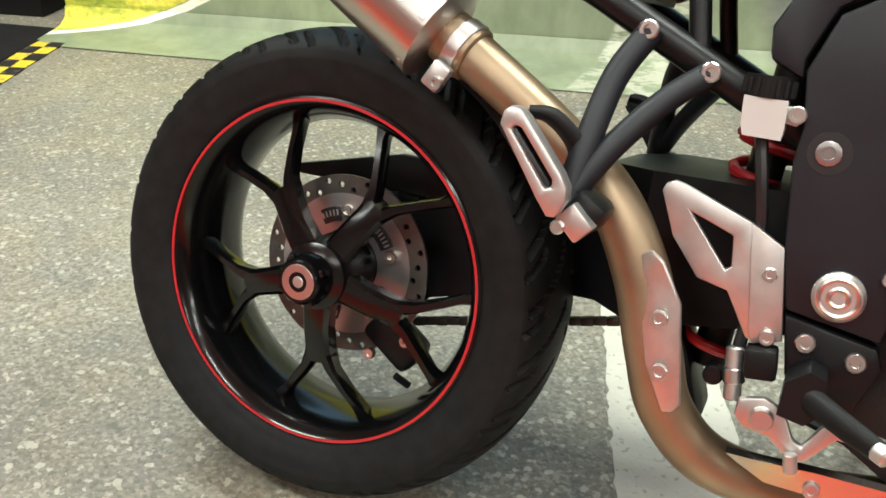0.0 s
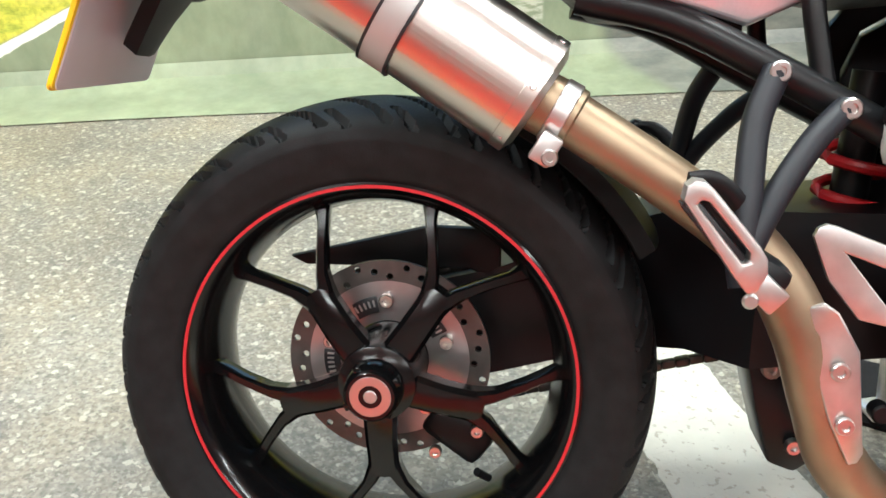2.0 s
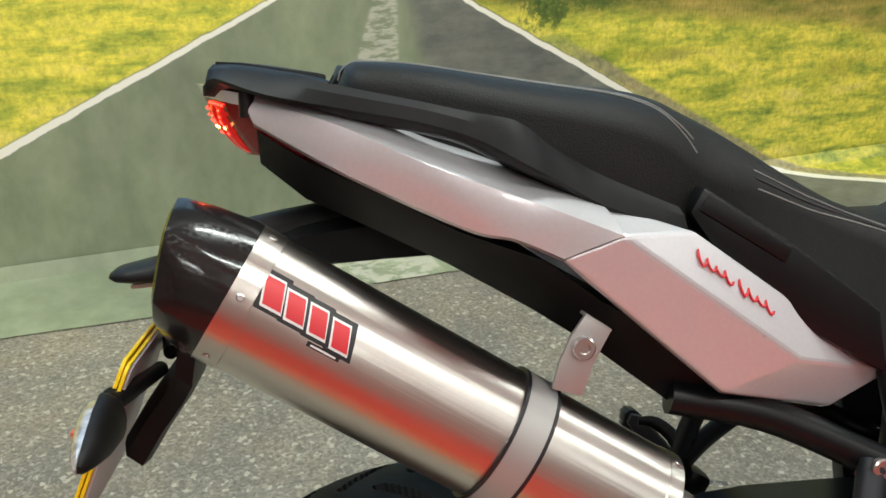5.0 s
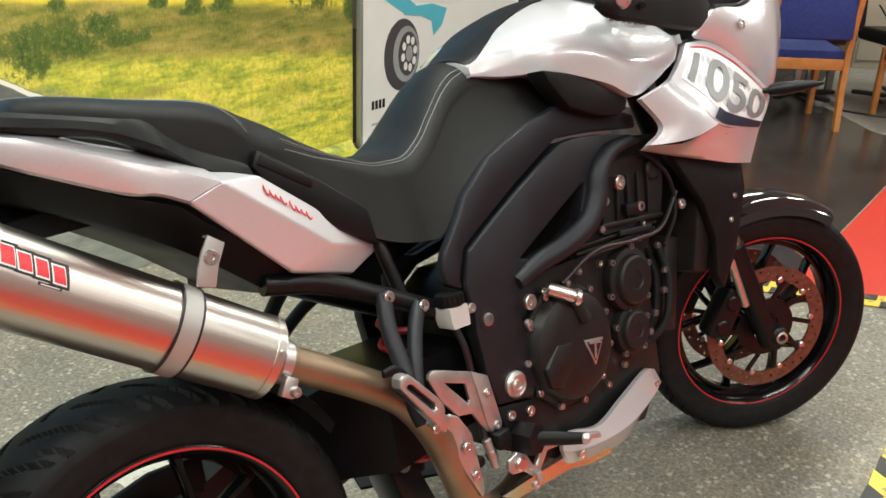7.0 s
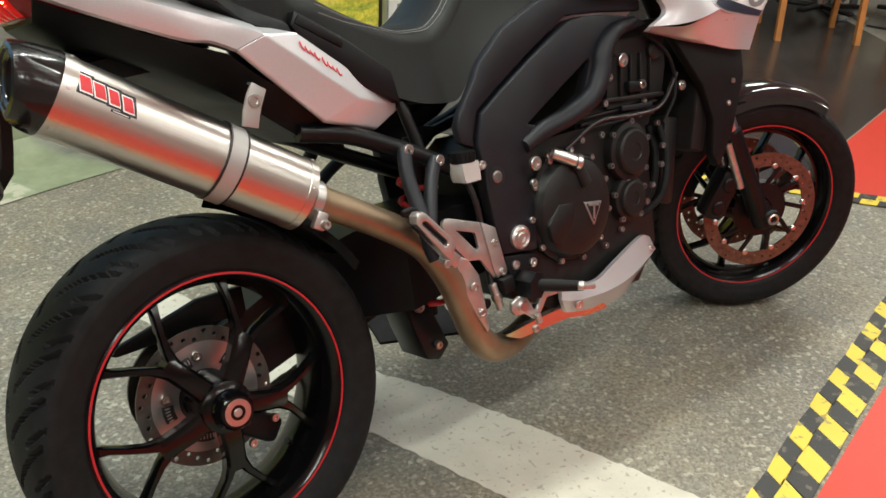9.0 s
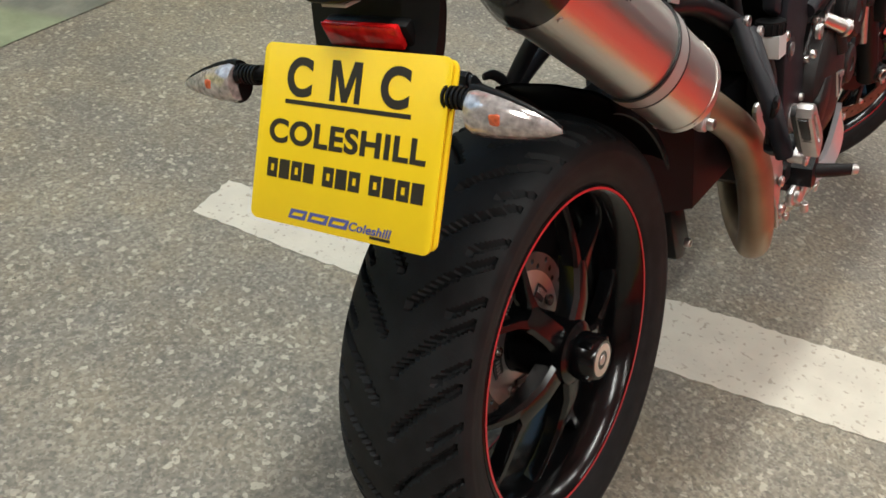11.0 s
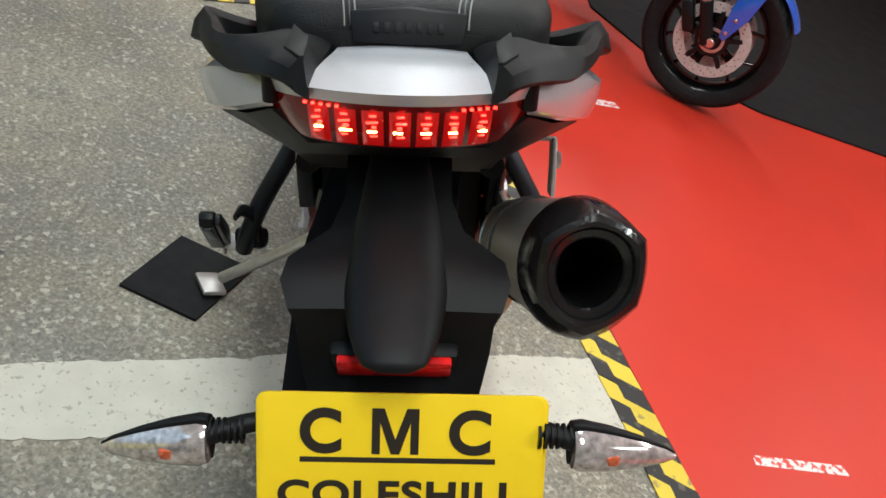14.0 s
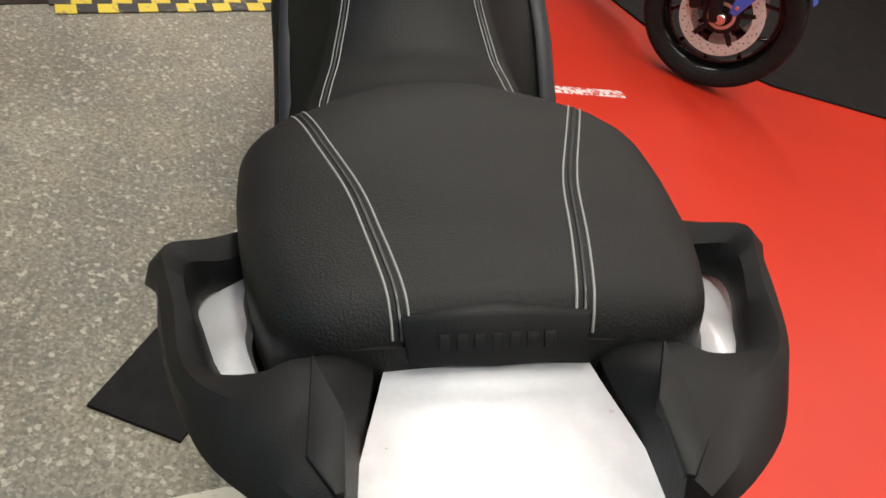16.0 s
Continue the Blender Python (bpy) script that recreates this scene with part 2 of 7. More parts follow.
DECAL_RED = mat("red_decal", (0.55, 0.02, 0.03), 0.4)
DECAL_BLACK = mat("black_decal", (0.01, 0.01, 0.012), 0.4)
DECAL_WHITE = mat("white_decal_film", (0.75, 0.75, 0.75), 0.4)
DECAL_NAVY = mat("navy_decal", (0.012, 0.016, 0.035), 0.35)
GREY_DECAL = mat("grey_decal", (0.20, 0.205, 0.21), 0.4)
BADGE_GREY = mat("grey_emblem", (0.30, 0.29, 0.29), 0.3, metal=0.8)
LED_HOT = emit("tail_lamp_hot_spot", (1.0, 0.30, 0.08), 26.0)
LED_CUP = emit("lamp_reflector_cup", (1.0, 0.01, 0.008), 0.42, (0.25, 0.004, 0.004))
CLEAR_GREY = mat("clear_grey_plastic", (0.5, 0.48, 0.44), 0.2)


def brushed(m, axis=1, strength=0.45):
    """Fine lines along one object axis, in roughness and relief."""
    nt = m.node_tree
    b = nt.nodes["Principled BSDF"]
    tc, mp, no = nt.nodes.new("ShaderNodeTexCoord"), nt.nodes.new("ShaderNodeMapping"), nt.nodes.new("ShaderNodeTexNoise")
    sc = [330.0, 330.0, 330.0]
    sc[axis] = 5.0
    mp.inputs["Scale"].default_value = sc
    no.inputs["Scale"].default_value, no.inputs["Detail"].default_value = 1.0, 3
    nt.links.new(tc.outputs["Object"], mp.inputs["Vector"])
    nt.links.new(mp.outputs["Vector"], no.inputs["Vector"])
    bu = nt.nodes.new("ShaderNodeBump")
    bu.inputs["Strength"].default_value, bu.inputs["Distance"].default_value = strength, 0.0004
    nt.links.new(no.outputs["Fac"], bu.inputs["Height"])
    nt.links.new(bu.outputs["Normal"], b.inputs["Normal"])
    mr = nt.nodes.new("ShaderNodeMapRange")
    mr.inputs["To Min"].default_value, mr.inputs["To Max"].default_value = 0.24, 0.42
    nt.links.new(no.outputs["Fac"], mr.inputs["Value"])
    nt.links.new(mr.outputs["Result"], b.inputs["Roughness"])
    tg = nt.nodes.new("ShaderNodeTangent")
    tg.direction_type, tg.axis = "RADIAL", "XYZ"[axis]
    nt.links.new(tg.outputs["Tangent"], b.inputs["Tangent"])
    b.inputs["Anisotropic"].default_value, b.inputs["Anisotropic Rotation"].default_value = 0.55, 0.25
    return m


CAN_STEEL = brushed(mat("brushed_can_steel", (0.60, 0.57, 0.53), 0.3, metal=1.0))


def weave(m):
    """Two-tone carbon twill in the gloss and colour."""
    nt = m.node_tree
    b = nt.nodes["Principled BSDF"]
    tc, ck = nt.nodes.new("ShaderNodeTexCoord"), nt.nodes.new("ShaderNodeTexChecker")
    mp = nt.nodes.new("ShaderNodeMapping")
    mp.inputs["Rotation"].default_value = (0.0, 0.0, 0.785)
    ck.inputs["Scale"].default_value = 230.0
    ck.inputs["Color1"].default_value, ck.inputs["Color2"].default_value = (0.005, 0.005, 0.0055, 1), (0.012, 0.0115, 0.0115, 1)
    nt.links.new(tc.outputs["Object"], mp.inputs["Vector"])
    nt.links.new(mp.outputs["Vector"], ck.inputs["Vector"])
    nt.links.new(ck.outputs["Color"], b.inputs["Base Color"])
    mr = nt.nodes.new("ShaderNodeMapRange")
    mr.inputs["To Min"].default_value, mr.inputs["To Max"].default_value = 0.10, 0.26
    nt.links.new(ck.outputs["Fac"], mr.inputs["Value"])
    nt.links.new(mr.outputs["Result"], b.inputs["Roughness"])
    return m


CARBON = weave(mat("carbon_end_cap_twill", (0.004, 0.004, 0.0045), 0.14, spec=0.5))
BORE_BLACK = mat("black_bore", (0.004, 0.003, 0.003), 0.5, spec=0.3, grain=0.3, scale=90)
PLATE_GREY = mat("plate_rear_grey", (0.46, 0.45, 0.50), 0.45, grain=0.05, scale=12)


# ---- floor, walls, printed road backdrop ----
def nodes_of(m):
    nt = m.node_tree
    return nt, nt.nodes["Principled BSDF"], (lambda kind, **kw: nt.nodes.new(kind)), nt.links.new


def concrete():
    m = mat("worn_concrete", (0.22, 0.21, 0.19), 0.55)
    nt, b, add, link = nodes_of(m)
    tc = add("ShaderNodeTexCoord")

    def noise_at(scale, detail, lo, hi, c0, c1):
        n = add("ShaderNodeTexNoise")
        n.inputs["Scale"].default_value, n.inputs["Detail"].default_value = scale, detail
        link(tc.outputs["Object"], n.inputs["Vector"])
        r = add("ShaderNodeValToRGB")
        r.color_ramp.elements[0].position, r.color_ramp.elements[1].position = lo, hi
        r.color_ramp.elements[0].color, r.color_ramp.elements[1].color = (*c0, 1), (*c1, 1)
        link(n.outputs["Fac"], r.inputs["Fac"])
        return n, r

    def mix(kind, fac, a, c):
        x = add("ShaderNodeMix")
        x.data_type, x.blend_type = "RGBA", kind
        x.inputs["Factor"].default_value = 1.0
        if not isinstance(fac, float):
            link(fac, x.inputs["Factor"])
        else:
            x.inputs["Factor"].default_value = fac
        link(a, x.inputs["A"])
        if isinstance(c, tuple):
            x.inputs["B"].default_value = (*c, 1)
        else:
            link(c, x.inputs["B"])
        return x.outputs["Result"]

    _, big = noise_at(1.6, 5, 0.35, 0.7, (0.168, 0.152, 0.126), (0.275, 0.248, 0.198))
    nf, fine = noise_at(95, 8, 0.33, 0.70, (0.66, 0.66, 0.66), (1.22, 1.22, 1.20))
    _, zone = noise_at(5.5, 6, 0.36, 0.66, (0.88, 0.90, 0.94), (1.10, 1.06, 0.98))
    out = mix("MULTIPLY", 1.0, big.outputs["Color"], fine.outputs["Color"])
    out = mix("MULTIPLY", 1.0, out, zone.outputs["Color"])
    _, pale = noise_at(62, 4, 0.62, 0.72, (0, 0, 0), (0.46, 0.46, 0.46))
    out = mix("MIX", pale.outputs["Color"], out, (0.42, 0.40, 0.35))
    _, dark = noise_at(48, 6, 0.64, 0.72, (0, 0, 0), (0.5, 0.5, 0.5))
    out = mix("MIX", dark.outputs["Color"], out, (0.09, 0.085, 0.075))

    def chips(scale, lo, hi, color, amount):
        """Stones of the mix: single cells of a warped cell pattern, told apart by their random value."""
        warp = add("ShaderNodeTexNoise")
        warp.inputs["Scale"].default_value, warp.inputs["Detail"].default_value = scale * 0.9, 3
        link(tc.outputs["Object"], warp.inputs["Vector"])
        va = add("ShaderNodeVectorMath")
        va.operation = "MULTIPLY_ADD"
        va.inputs[1].default_value = (0.9 / scale,) * 3
        link(warp.outputs["Color"], va.inputs[0])
        link(tc.outputs["Object"], va.inputs[2])
        vo = add("ShaderNodeTexVoronoi")
        vo.inputs["Scale"].default_value = scale
        link(va.outputs[0], vo.inputs["Vector"])
        sp = add("ShaderNodeSeparateColor")
        link(vo.outputs["Color"], sp.inputs[0])
        r = add("ShaderNodeValToRGB")
        r.color_ramp.elements[0].position, r.color_ramp.elements[1].position = lo, hi
        r.color_ramp.elements[0].color, r.color_ramp.elements[1].color = (0, 0, 0, 1), (amount, amount, amount, 1)
        link(sp.outputs[0], r.inputs["Fac"])
        return mix("MIX", r.outputs["Color"], out, color)
    out = chips(170, 0.74, 0.80, (0.40, 0.37, 0.30), 0.35)
    out = chips(105, 0.925, 0.945, (0.50, 0.46, 0.37), 0.6)
    out = chips(190, 0.84, 0.89, (0.085, 0.078, 0.066), 0.5)
    out = chips(60, 0.965, 0.975, (0.10, 0.09, 0.075), 0.45)
    link(out, b.inputs["Base Color"])
    bu = add("ShaderNodeBump")
    bu.inputs["Strength"].default_value, bu.inputs["Distance"].default_value = 0.6, 0.003
    link(nf.outputs["Fac"], bu.inputs["Height"])
    link(bu.outputs["Normal"], b.inputs["Normal"])
    return m


def worn(name, color, under, keep, scale, rough=0.5, bump=0.2):
    """Paint or tape through which the ground shows where it has worn."""
    m = mat(name, color, rough, bump=bump, bump_scale=120)
    nt, b, add, link = nodes_of(m)
    tc = add("ShaderNodeTexCoord")
    n = add("ShaderNodeTexNoise")
    n.inputs["Scale"].default_value, n.inputs["Detail"].default_value = scale, 7
    link(tc.outputs["Object"], n.inputs["Vector"])
    r = add("ShaderNodeValToRGB")
    r.color_ramp.elements[0].position, r.color_ramp.elements[1].position = keep, keep + 0.06
    r.color_ramp.elements[0].color, r.color_ramp.elements[1].color = (*color, 1), (*under, 1)
    link(n.outputs["Fac"], r.inputs["Fac"])
    n2 = add("ShaderNodeTexNoise")
    n2.inputs["Scale"].default_value = scale * 0.2
    link(tc.outputs["Object"], n2.inputs["Vector"])
    mr = add("ShaderNodeMapRange")
    mr.inputs["To Min"].default_value, mr.inputs["To Max"].default_value = 0.82, 1.1
    link(n2.outputs["Fac"], mr.inputs["Value"])
    x = add("ShaderNodeMix")
    x.data_type, x.blend_type = "RGBA", "MULTIPLY"
    x.inputs["Factor"].default_value = 1.0
    link(r.outputs["Color"], x.inputs["A"])
    link(mr.outputs["Result"], x.inputs["B"])
    link(x.outputs["Result"], b.inputs["Base Color"])
    return m


CONCRETE = concrete()
LINE_PAINT = worn("worn_white_line", (0.58, 0.545, 0.465), (0.40, 0.355, 0.29), 0.60, 75, 0.6, 0.8)
RED_FLOOR = worn("red_floor_paint", (0.58, 0.030, 0.012), (0.52, 0.045, 0.025), 0.7, 9, 0.42, 0.1)
DARK_FLOOR = mat("dark_glossy_floor", (0.03, 0.024, 0.022), 0.22, grain=0.3, scale=5)
TAPE_YELLOW = worn("yellow_hazard_tape", (0.70, 0.52, 0.045), (0.36, 0.27, 0.09), 0.60, 34, 0.4)
TAPE_BLACK = worn("black_hazard_tape", (0.022, 0.020, 0.020), (0.11, 0.095, 0.07), 0.58, 34, 0.45)
MAT_BLACK = mat("black_rubber_mat", (0.012, 0.011, 0.012), 0.75, spec=0.15, grain=0.25, scale=30, bump=0.3, bump_scale=300)
WALL_PAINT = mat("cream_wall_paint", (0.55, 0.53, 0.48), 0.8, grain=0.06, scale=3)
CEIL_PAINT = mat("white_ceiling", (0.7, 0.7, 0.68), 0.9, grain=0.04, scale=4)


def slab(name, pts, z0, z1, material, label, category, kind="structure", bev=0.0):
    b = bmesh.new()
    f = b.faces.new([b.verts.new((x, y, z0)) for x, y in pts])
    g = bmesh.ops.extrude_face_region(b, geom=[f])["geom"]
    bmesh.ops.translate(b, vec=(0, 0, z1 - z0), verts=[v for v in g if isinstance(v, bmesh.types.BMVert)])
    return solid(name, b, material, label, category, kind=kind, smooth=0)


slab("floor", [(-6, -7), (9, -7), (9, 6), (-6, 6)], -0.2, 0.0, CONCRETE, "worn grey concrete showroom floor with pale specks", "floor")
slab("ceiling", [(-6, -7), (9, -7), (9, 6), (-6, 6)], CEILING, CEILING + 0.1, CEIL_PAINT, "plain white showroom ceiling", "ceiling")
for nm, sx, sy, cx, cy in (("wall_north", 15, 0.2, 1.5, 6.1), ("wall_south", 15, 0.2, 1.5, -7.1), ("wall_west", 0.2, 13, -6.1, -0.5), ("wall_east", 0.2, 13, 9.1, -0.5)):
    solid(nm, box(sx, sy, CEILING, (cx, cy, CEILING / 2)), WALL_PAINT, "plain cream painted wall", "wall", kind="structure", smooth=0)


def tape_y(x):
    return -0.122 + (x - 2.64) * 0.2

slab("carpet", [(-6, tape_y(-6) - 0.2), (2.86, -0.16), (2.52, 0.40), (4.97, 0.92), (9, 1.77), (9, -7), (-6, -7)], 0.0, 0.003, RED_FLOOR, "bright red painted floor area beside the bike", "floor")
slab("dark_floor", [(2.50, 0.405), (4.97, 0.926), (9, 1.776), (9, 6), (-0.4, 6), (1.9, 1.25)], 0.0, 0.0032, DARK_FLOOR, "dark glossy floor under the desk", "floor")
def ragged(pts, step, amount, seed):
    """The outline with points every step, moved at random across it."""
    rn = random.Random(seed)
    out = []
    for (x0, y0), (x1, y1) in zip(pts, pts[1:] + pts[:1]):
        n = max(1, int(math.hypot(x1 - x0, y1 - y0) / step))
        for k in range(n):
            j = rn.uniform(-amount, amount) if k else 0.0
            d = math.hypot(x1 - x0, y1 - y0)
            out.append((x0 + (x1 - x0) * k / n - (y1 - y0) / d * j, y0 + (y1 - y0) * k / n + (x1 - x0) / d * j))
    return out


slab("white_line", ragged([(0.175, 0.95), (0.312, 0.985), (0.390, 0.71), (0.440, 0.595), (0.552, 0.30), (0.612, 0.19), (0.682, 0.0), (0.83, -0.49), (0.60, -0.545), (0.41, 0.11), (0.235, 0.65)], 0.014, 0.0035, 3), 0.0, 0.0022, LINE_PAINT, "worn white line painted on the concrete", "floor line")
slab("scuff_mark", [(2.33, -0.58), (2.375, -0.57), (2.48, -0.87), (2.435, -0.885)], 0.003, 0.0042, worn("white_scuff", (0.75, 0.7, 0.68), (0.66, 0.06, 0.04), 0.5, 60), "torn white tape strip stuck on the red floor", "tape mark")
slab("scuff_mark", [(0.60, -0.86), (0.63, -0.86), (0.67, -1.12), (0.64, -1.13)], 0.003, 0.0042, bpy.data.materials["white_scuff"], "torn white tape strip stuck on the red floor", "tape mark")
slab("black_scuff", [(0.372, 0.886), (0.37, 0.874), (0.685, 0.810), (0.688, 0.822)], 0.0, 0.0012, worn("black_scuff", (0.06, 0.06, 0.06), (0.2, 0.19, 0.17), 0.56, 40), "black rubber scuff on the concrete", "scuff")
slab("display_mat", [(3.62, -0.96), (3.12, -1.22), (2.92, -1.70), (2.90, -2.5), (3.1, -4.5), (7.5, -4.5), (7.5, -1.2)], 0.003, 0.012, MAT_BLACK, "black carpet mat under the blue sports bike", "mat")


def hazard_tape(name, p, q, width, piece, label, rows=1, skew=0.0, split=0.5):
    """Tape from p to q, in yellow and black pieces."""
    top = thing(name, None, label, "hazard tape", kind="structure")
    p, q = Vector((*p, 0)), Vector((*q, 0))
    d = (q - p).normalized()
    n = Vector((-d.y, d.x, 0))
    count = int((q - p).length / piece)
    for r in range(rows):
        for i in range(count):
            black = (i + r) % 2
            b = bmesh.new()
            w0, w1 = width * ((0, split, 1)[r] - 0.5), width * ((split, 1)[r] - 0.5)
            a0, a1 = i * piece, (i + 1) * piece
            j0, j1 = random.uniform(-0.003, 0.003), random.uniform(-0.003, 0.003)
            s = skew * (w1 - w0)
            co = [p + d * a0 + n * (w0 + j0), p + d * a1 + n * (w0 + j1), p + d * (a1 + s) + n * (w1 + j1), p + d * (a0 + s) + n * (w1 + j0)]
            z0, z1 = 0.003, 0.0052 + 0.0004 * black
            lo = [b.verts.new((v.x, v.y, z0)) for v in co]
            hi = [b.verts.new((v.x, v.y, z1)) for v in co]
            b.faces.new(hi)
            b.faces.new(lo[::-1])
            for k in range(4):
                b.faces.new((lo[k], lo[(k + 1) % 4], hi[(k + 1) % 4], hi[k]))
            part("tape_piece", b, TAPE_BLACK if black else TAPE_YELLOW, top, smooth=0)
    return top


hazard_tape("tape_side", (2.78, tape_y(2.78) - 0.0), (-0.9, tape_y(-0.9) - 0.096), 0.104, 0.073, "worn yellow and black hazard tape along the red floor", 2, 0.7, 0.4)
hazard_tape("tape_front", (2.80, -0.12), (2.05, 1.02), 0.1, 0.06, "worn yellow and black hazard tape across the concrete", 2, 0.3)

# printed road backdrop, standing at a slant behind the bike
SLOPE = math.degrees(math.atan(0.26))
BACK = Matrix.Translation((0, 2.084, 0)) @ pose(0, 0, 0, 0, 0, SLOPE)


def mural_print():
    m = mat("printed_road_scene", (0.4, 0.4, 0.1), 0.42)
    nt, b, add, link = nodes_of(m)
    tc = add("ShaderNodeTexCoord")
    sep = add("ShaderNodeSeparateXYZ")
    link(tc.outputs["Object"], sep.inputs[0])
    S = sep.outputs["X"]

    def ma(op, a, c, d=None):
        n = add("ShaderNodeMath")
        n.operation = op
        for i, v in enumerate((a, c, d)):
            if v is None:
                continue
            if isinstance(v, (int, float)):
                n.inputs[i].default_value = v
            else:
                link(v, n.inputs[i])
        return n.outputs[0]

    Z = ma("ADD", sep.outputs["Z"], sep.outputs["Y"])  # the print runs on over the floor at the foot

    def step(v, lo, hi):
        n = add("ShaderNodeMapRange")
        n.interpolation_type = "SMOOTHSTEP"
        n.inputs["From Min"].default_value, n.inputs["From Max"].default_value = lo, hi
        link(v, n.inputs["Value"])
        return n.outputs["Result"]

    def tex(scale, detail, sx=1.0, sz=1.0, rough=0.6):
        mp = add("ShaderNodeMapping")
        mp.inputs["Scale"].default_value = (sx, 1, sz)
        link(tc.outputs["Object"], mp.inputs["Vector"])
        n = add("ShaderNodeTexNoise")
        n.inputs["Scale"].default_value, n.inputs["Detail"].default_value, n.inputs["Roughness"].default_value = scale, detail, rough
        link(mp.outputs[0], n.inputs["Vector"])
        return n.outputs["Fac"]

    def ramp(v, *stops):
        r = add("ShaderNodeValToRGB")
        e = r.color_ramp.elements
        e[0].position, e[0].color = stops[0][0], (*stops[0][1], 1)
        e[1].position, e[1].color = stops[-1][0], (*stops[-1][1], 1)
        for p, c in stops[1:-1]:
            n = e.new(p)
            n.color = (*c, 1)
        link(v, r.inputs["Fac"])
        return r.outputs["Color"]

    def mix(f, a, c, kind="MIX"):
        x = add("ShaderNodeMix")
        x.data_type, x.blend_type = "RGBA", kind
        if isinstance(f, float):
            x.inputs["Factor"].default_value = f
        else:
            link(f, x.inputs["Factor"])
        for s, v in (("A", a), ("B", c)):
            if isinstance(v, tuple):
                x.inputs[s].default_value = (*v, 1)
            else:
                link(v, x.inputs[s])
        return x.outputs["Result"]

    def blob(cs, cz, rs, rz, noise, rag=1.5, soft=0.25):
        """A ragged patch round (cs, cz)."""
        a, c = ma("DIVIDE", ma("SUBTRACT", S, cs), rs), ma("DIVIDE", ma("SUBTRACT", Z, cz), rz)
        d = ma("SUBTRACT", 1.0, ma("ADD", ma("MULTIPLY", a, a), ma("MULTIPLY", c, c)))
        return step(ma("ADD", d, ma("MULTIPLY", ma("SUBTRACT", noise, 0.5), rag)), 0.0, soft)

    broad = tex(2.6, 5, 0.7, 2.2)
    patch = tex(9.0, 6, 0.55, 1.9, 0.65)
    tuft = tex(46, 10, 1.0, 0.8, 0.76)
    stalk = tex(58, 9, 2.2, 0.6, 0.78)
    leaf = tex(48, 8, 1.0, 0.9, 0.78)
    crown = tex(11, 4, 1.0, 1.0, 0.6)
    fine = ramp(tuft, (0.3, (0.52, 0.58, 0.50)), (0.5, (0.96, 0.97, 0.95)), (0.70, (1.30, 1.27, 1.15)))
    stalks = ramp(stalk, (0.3, (0.45, 0.48, 0.42)), (0.5, (0.92, 0.92, 0.9)), (0.7, (1.35, 1.28, 1.05)))
    # mown bank: yellow-green, in soft streaks
    lawn = mix(1.0, ramp(patch, (0.30, (0.14, 0.22, 0.04)), (0.42, (0.38, 0.41, 0.06)), (0.53, (0.66, 0.59, 0.08)), (0.66, (0.70, 0.60, 0.14)), (0.78, (0.46, 0.45, 0.09))), fine, "MULTIPLY")
    # ochre scrub with upright stalks
    scrub = mix(1.0, ramp(patch, (0.30, (0.09, 0.13, 0.025)), (0.44, (0.24, 0.24, 0.05)), (0.56, (0.38, 0.31, 0.08)), (0.72, (0.50, 0.40, 0.11))), stalks, "MULTIPLY")
    # far crop: strong yellow with faint rows
    crop = mix(1.0, ramp(tex(16, 5, 0.8, 3.0), (0.35, (0.62, 0.52, 0.045)), (0.65, (0.80, 0.68, 0.09))), ramp(tuft, (0.3, (0.85, 0.85, 0.8)), (0.7, (1.12, 1.1, 1.0))), "MULTIPLY")
    bank = ma("ADD", ma("ADD", Z, ma("MULTIPLY", ma("SUBTRACT", S, 0.85), 0.10)), ma("MULTIPLY", ma("SUBTRACT", broad, 0.5), 0.10))
    grass = mix(step(bank, 0.62, 0.69), lawn, scrub)
    grass = mix(step(bank, 0.84, 0.875), grass, crop)
    grass = mix(1.0, grass, ramp(tex(3.6, 5, 0.6, 1.7, 0.6), (0.34, (0.62, 0.70, 0.60)), (0.5, (0.98, 0.98, 0.95)), (0.64, (1.16, 1.10, 1.05))), "MULTIPLY")
    deep = mix(1.0, ramp(leaf, (0.32, (0.020, 0.038, 0.010)), (0.5, (0.075, 0.115, 0.024)), (0.68, (0.26, 0.27, 0.06))), (0.9, 0.95, 0.9), "MULTIPLY")
    for spot in ((2.06, 0.845, 0.19, 0.135), (1.52, 0.835, 0.085, 0.07), (1.36, 0.815, 0.06, 0.035), (1.18, 0.83, 0.05, 0.03), (0.92, 0.775, 0.10, 0.055), (0.80, 0.735, 0.15, 0.07), (0.73, 0.75, 0.16, 0.075), (0.75, 0.86, 0.05, 0.03), (2.32, 0.74, 0.07, 0.10), (1.02, 0.72, 0.12, 0.035), (0.62, 0.70, 0.12, 0.09), (1.42, 0.79, 0.16, 0.022)):
        grass = mix(blob(*spot, ma("ADD", ma("MULTIPLY", leaf, 0.55), ma("MULTIPLY", crown, 0.45)), 8.5, 0.7), grass, deep)
    for spot in ((2.12, 0.655, 0.30, 0.035), (1.75, 0.735, 0.20, 0.022), (1.05, 0.70, 0.22, 0.018), (1.05, 0.505, 0.22, 0.03), (1.9, 0.40, 0.20, 0.05)):
        grass = mix(ma("MULTIPLY", blob(*spot, ma("ADD", ma("MULTIPLY", patch, 0.6), ma("MULTIPLY", stalk, 0.4)), 9.0, 1.6), 0.5), grass, mix(1.0, (0.085, 0.12, 0.015), stalks, "MULTIPLY"))
    sky = ramp(Z, (0.0, (0.45, 0.62, 0.75)), (1.0, (0.25, 0.5, 0.8)))
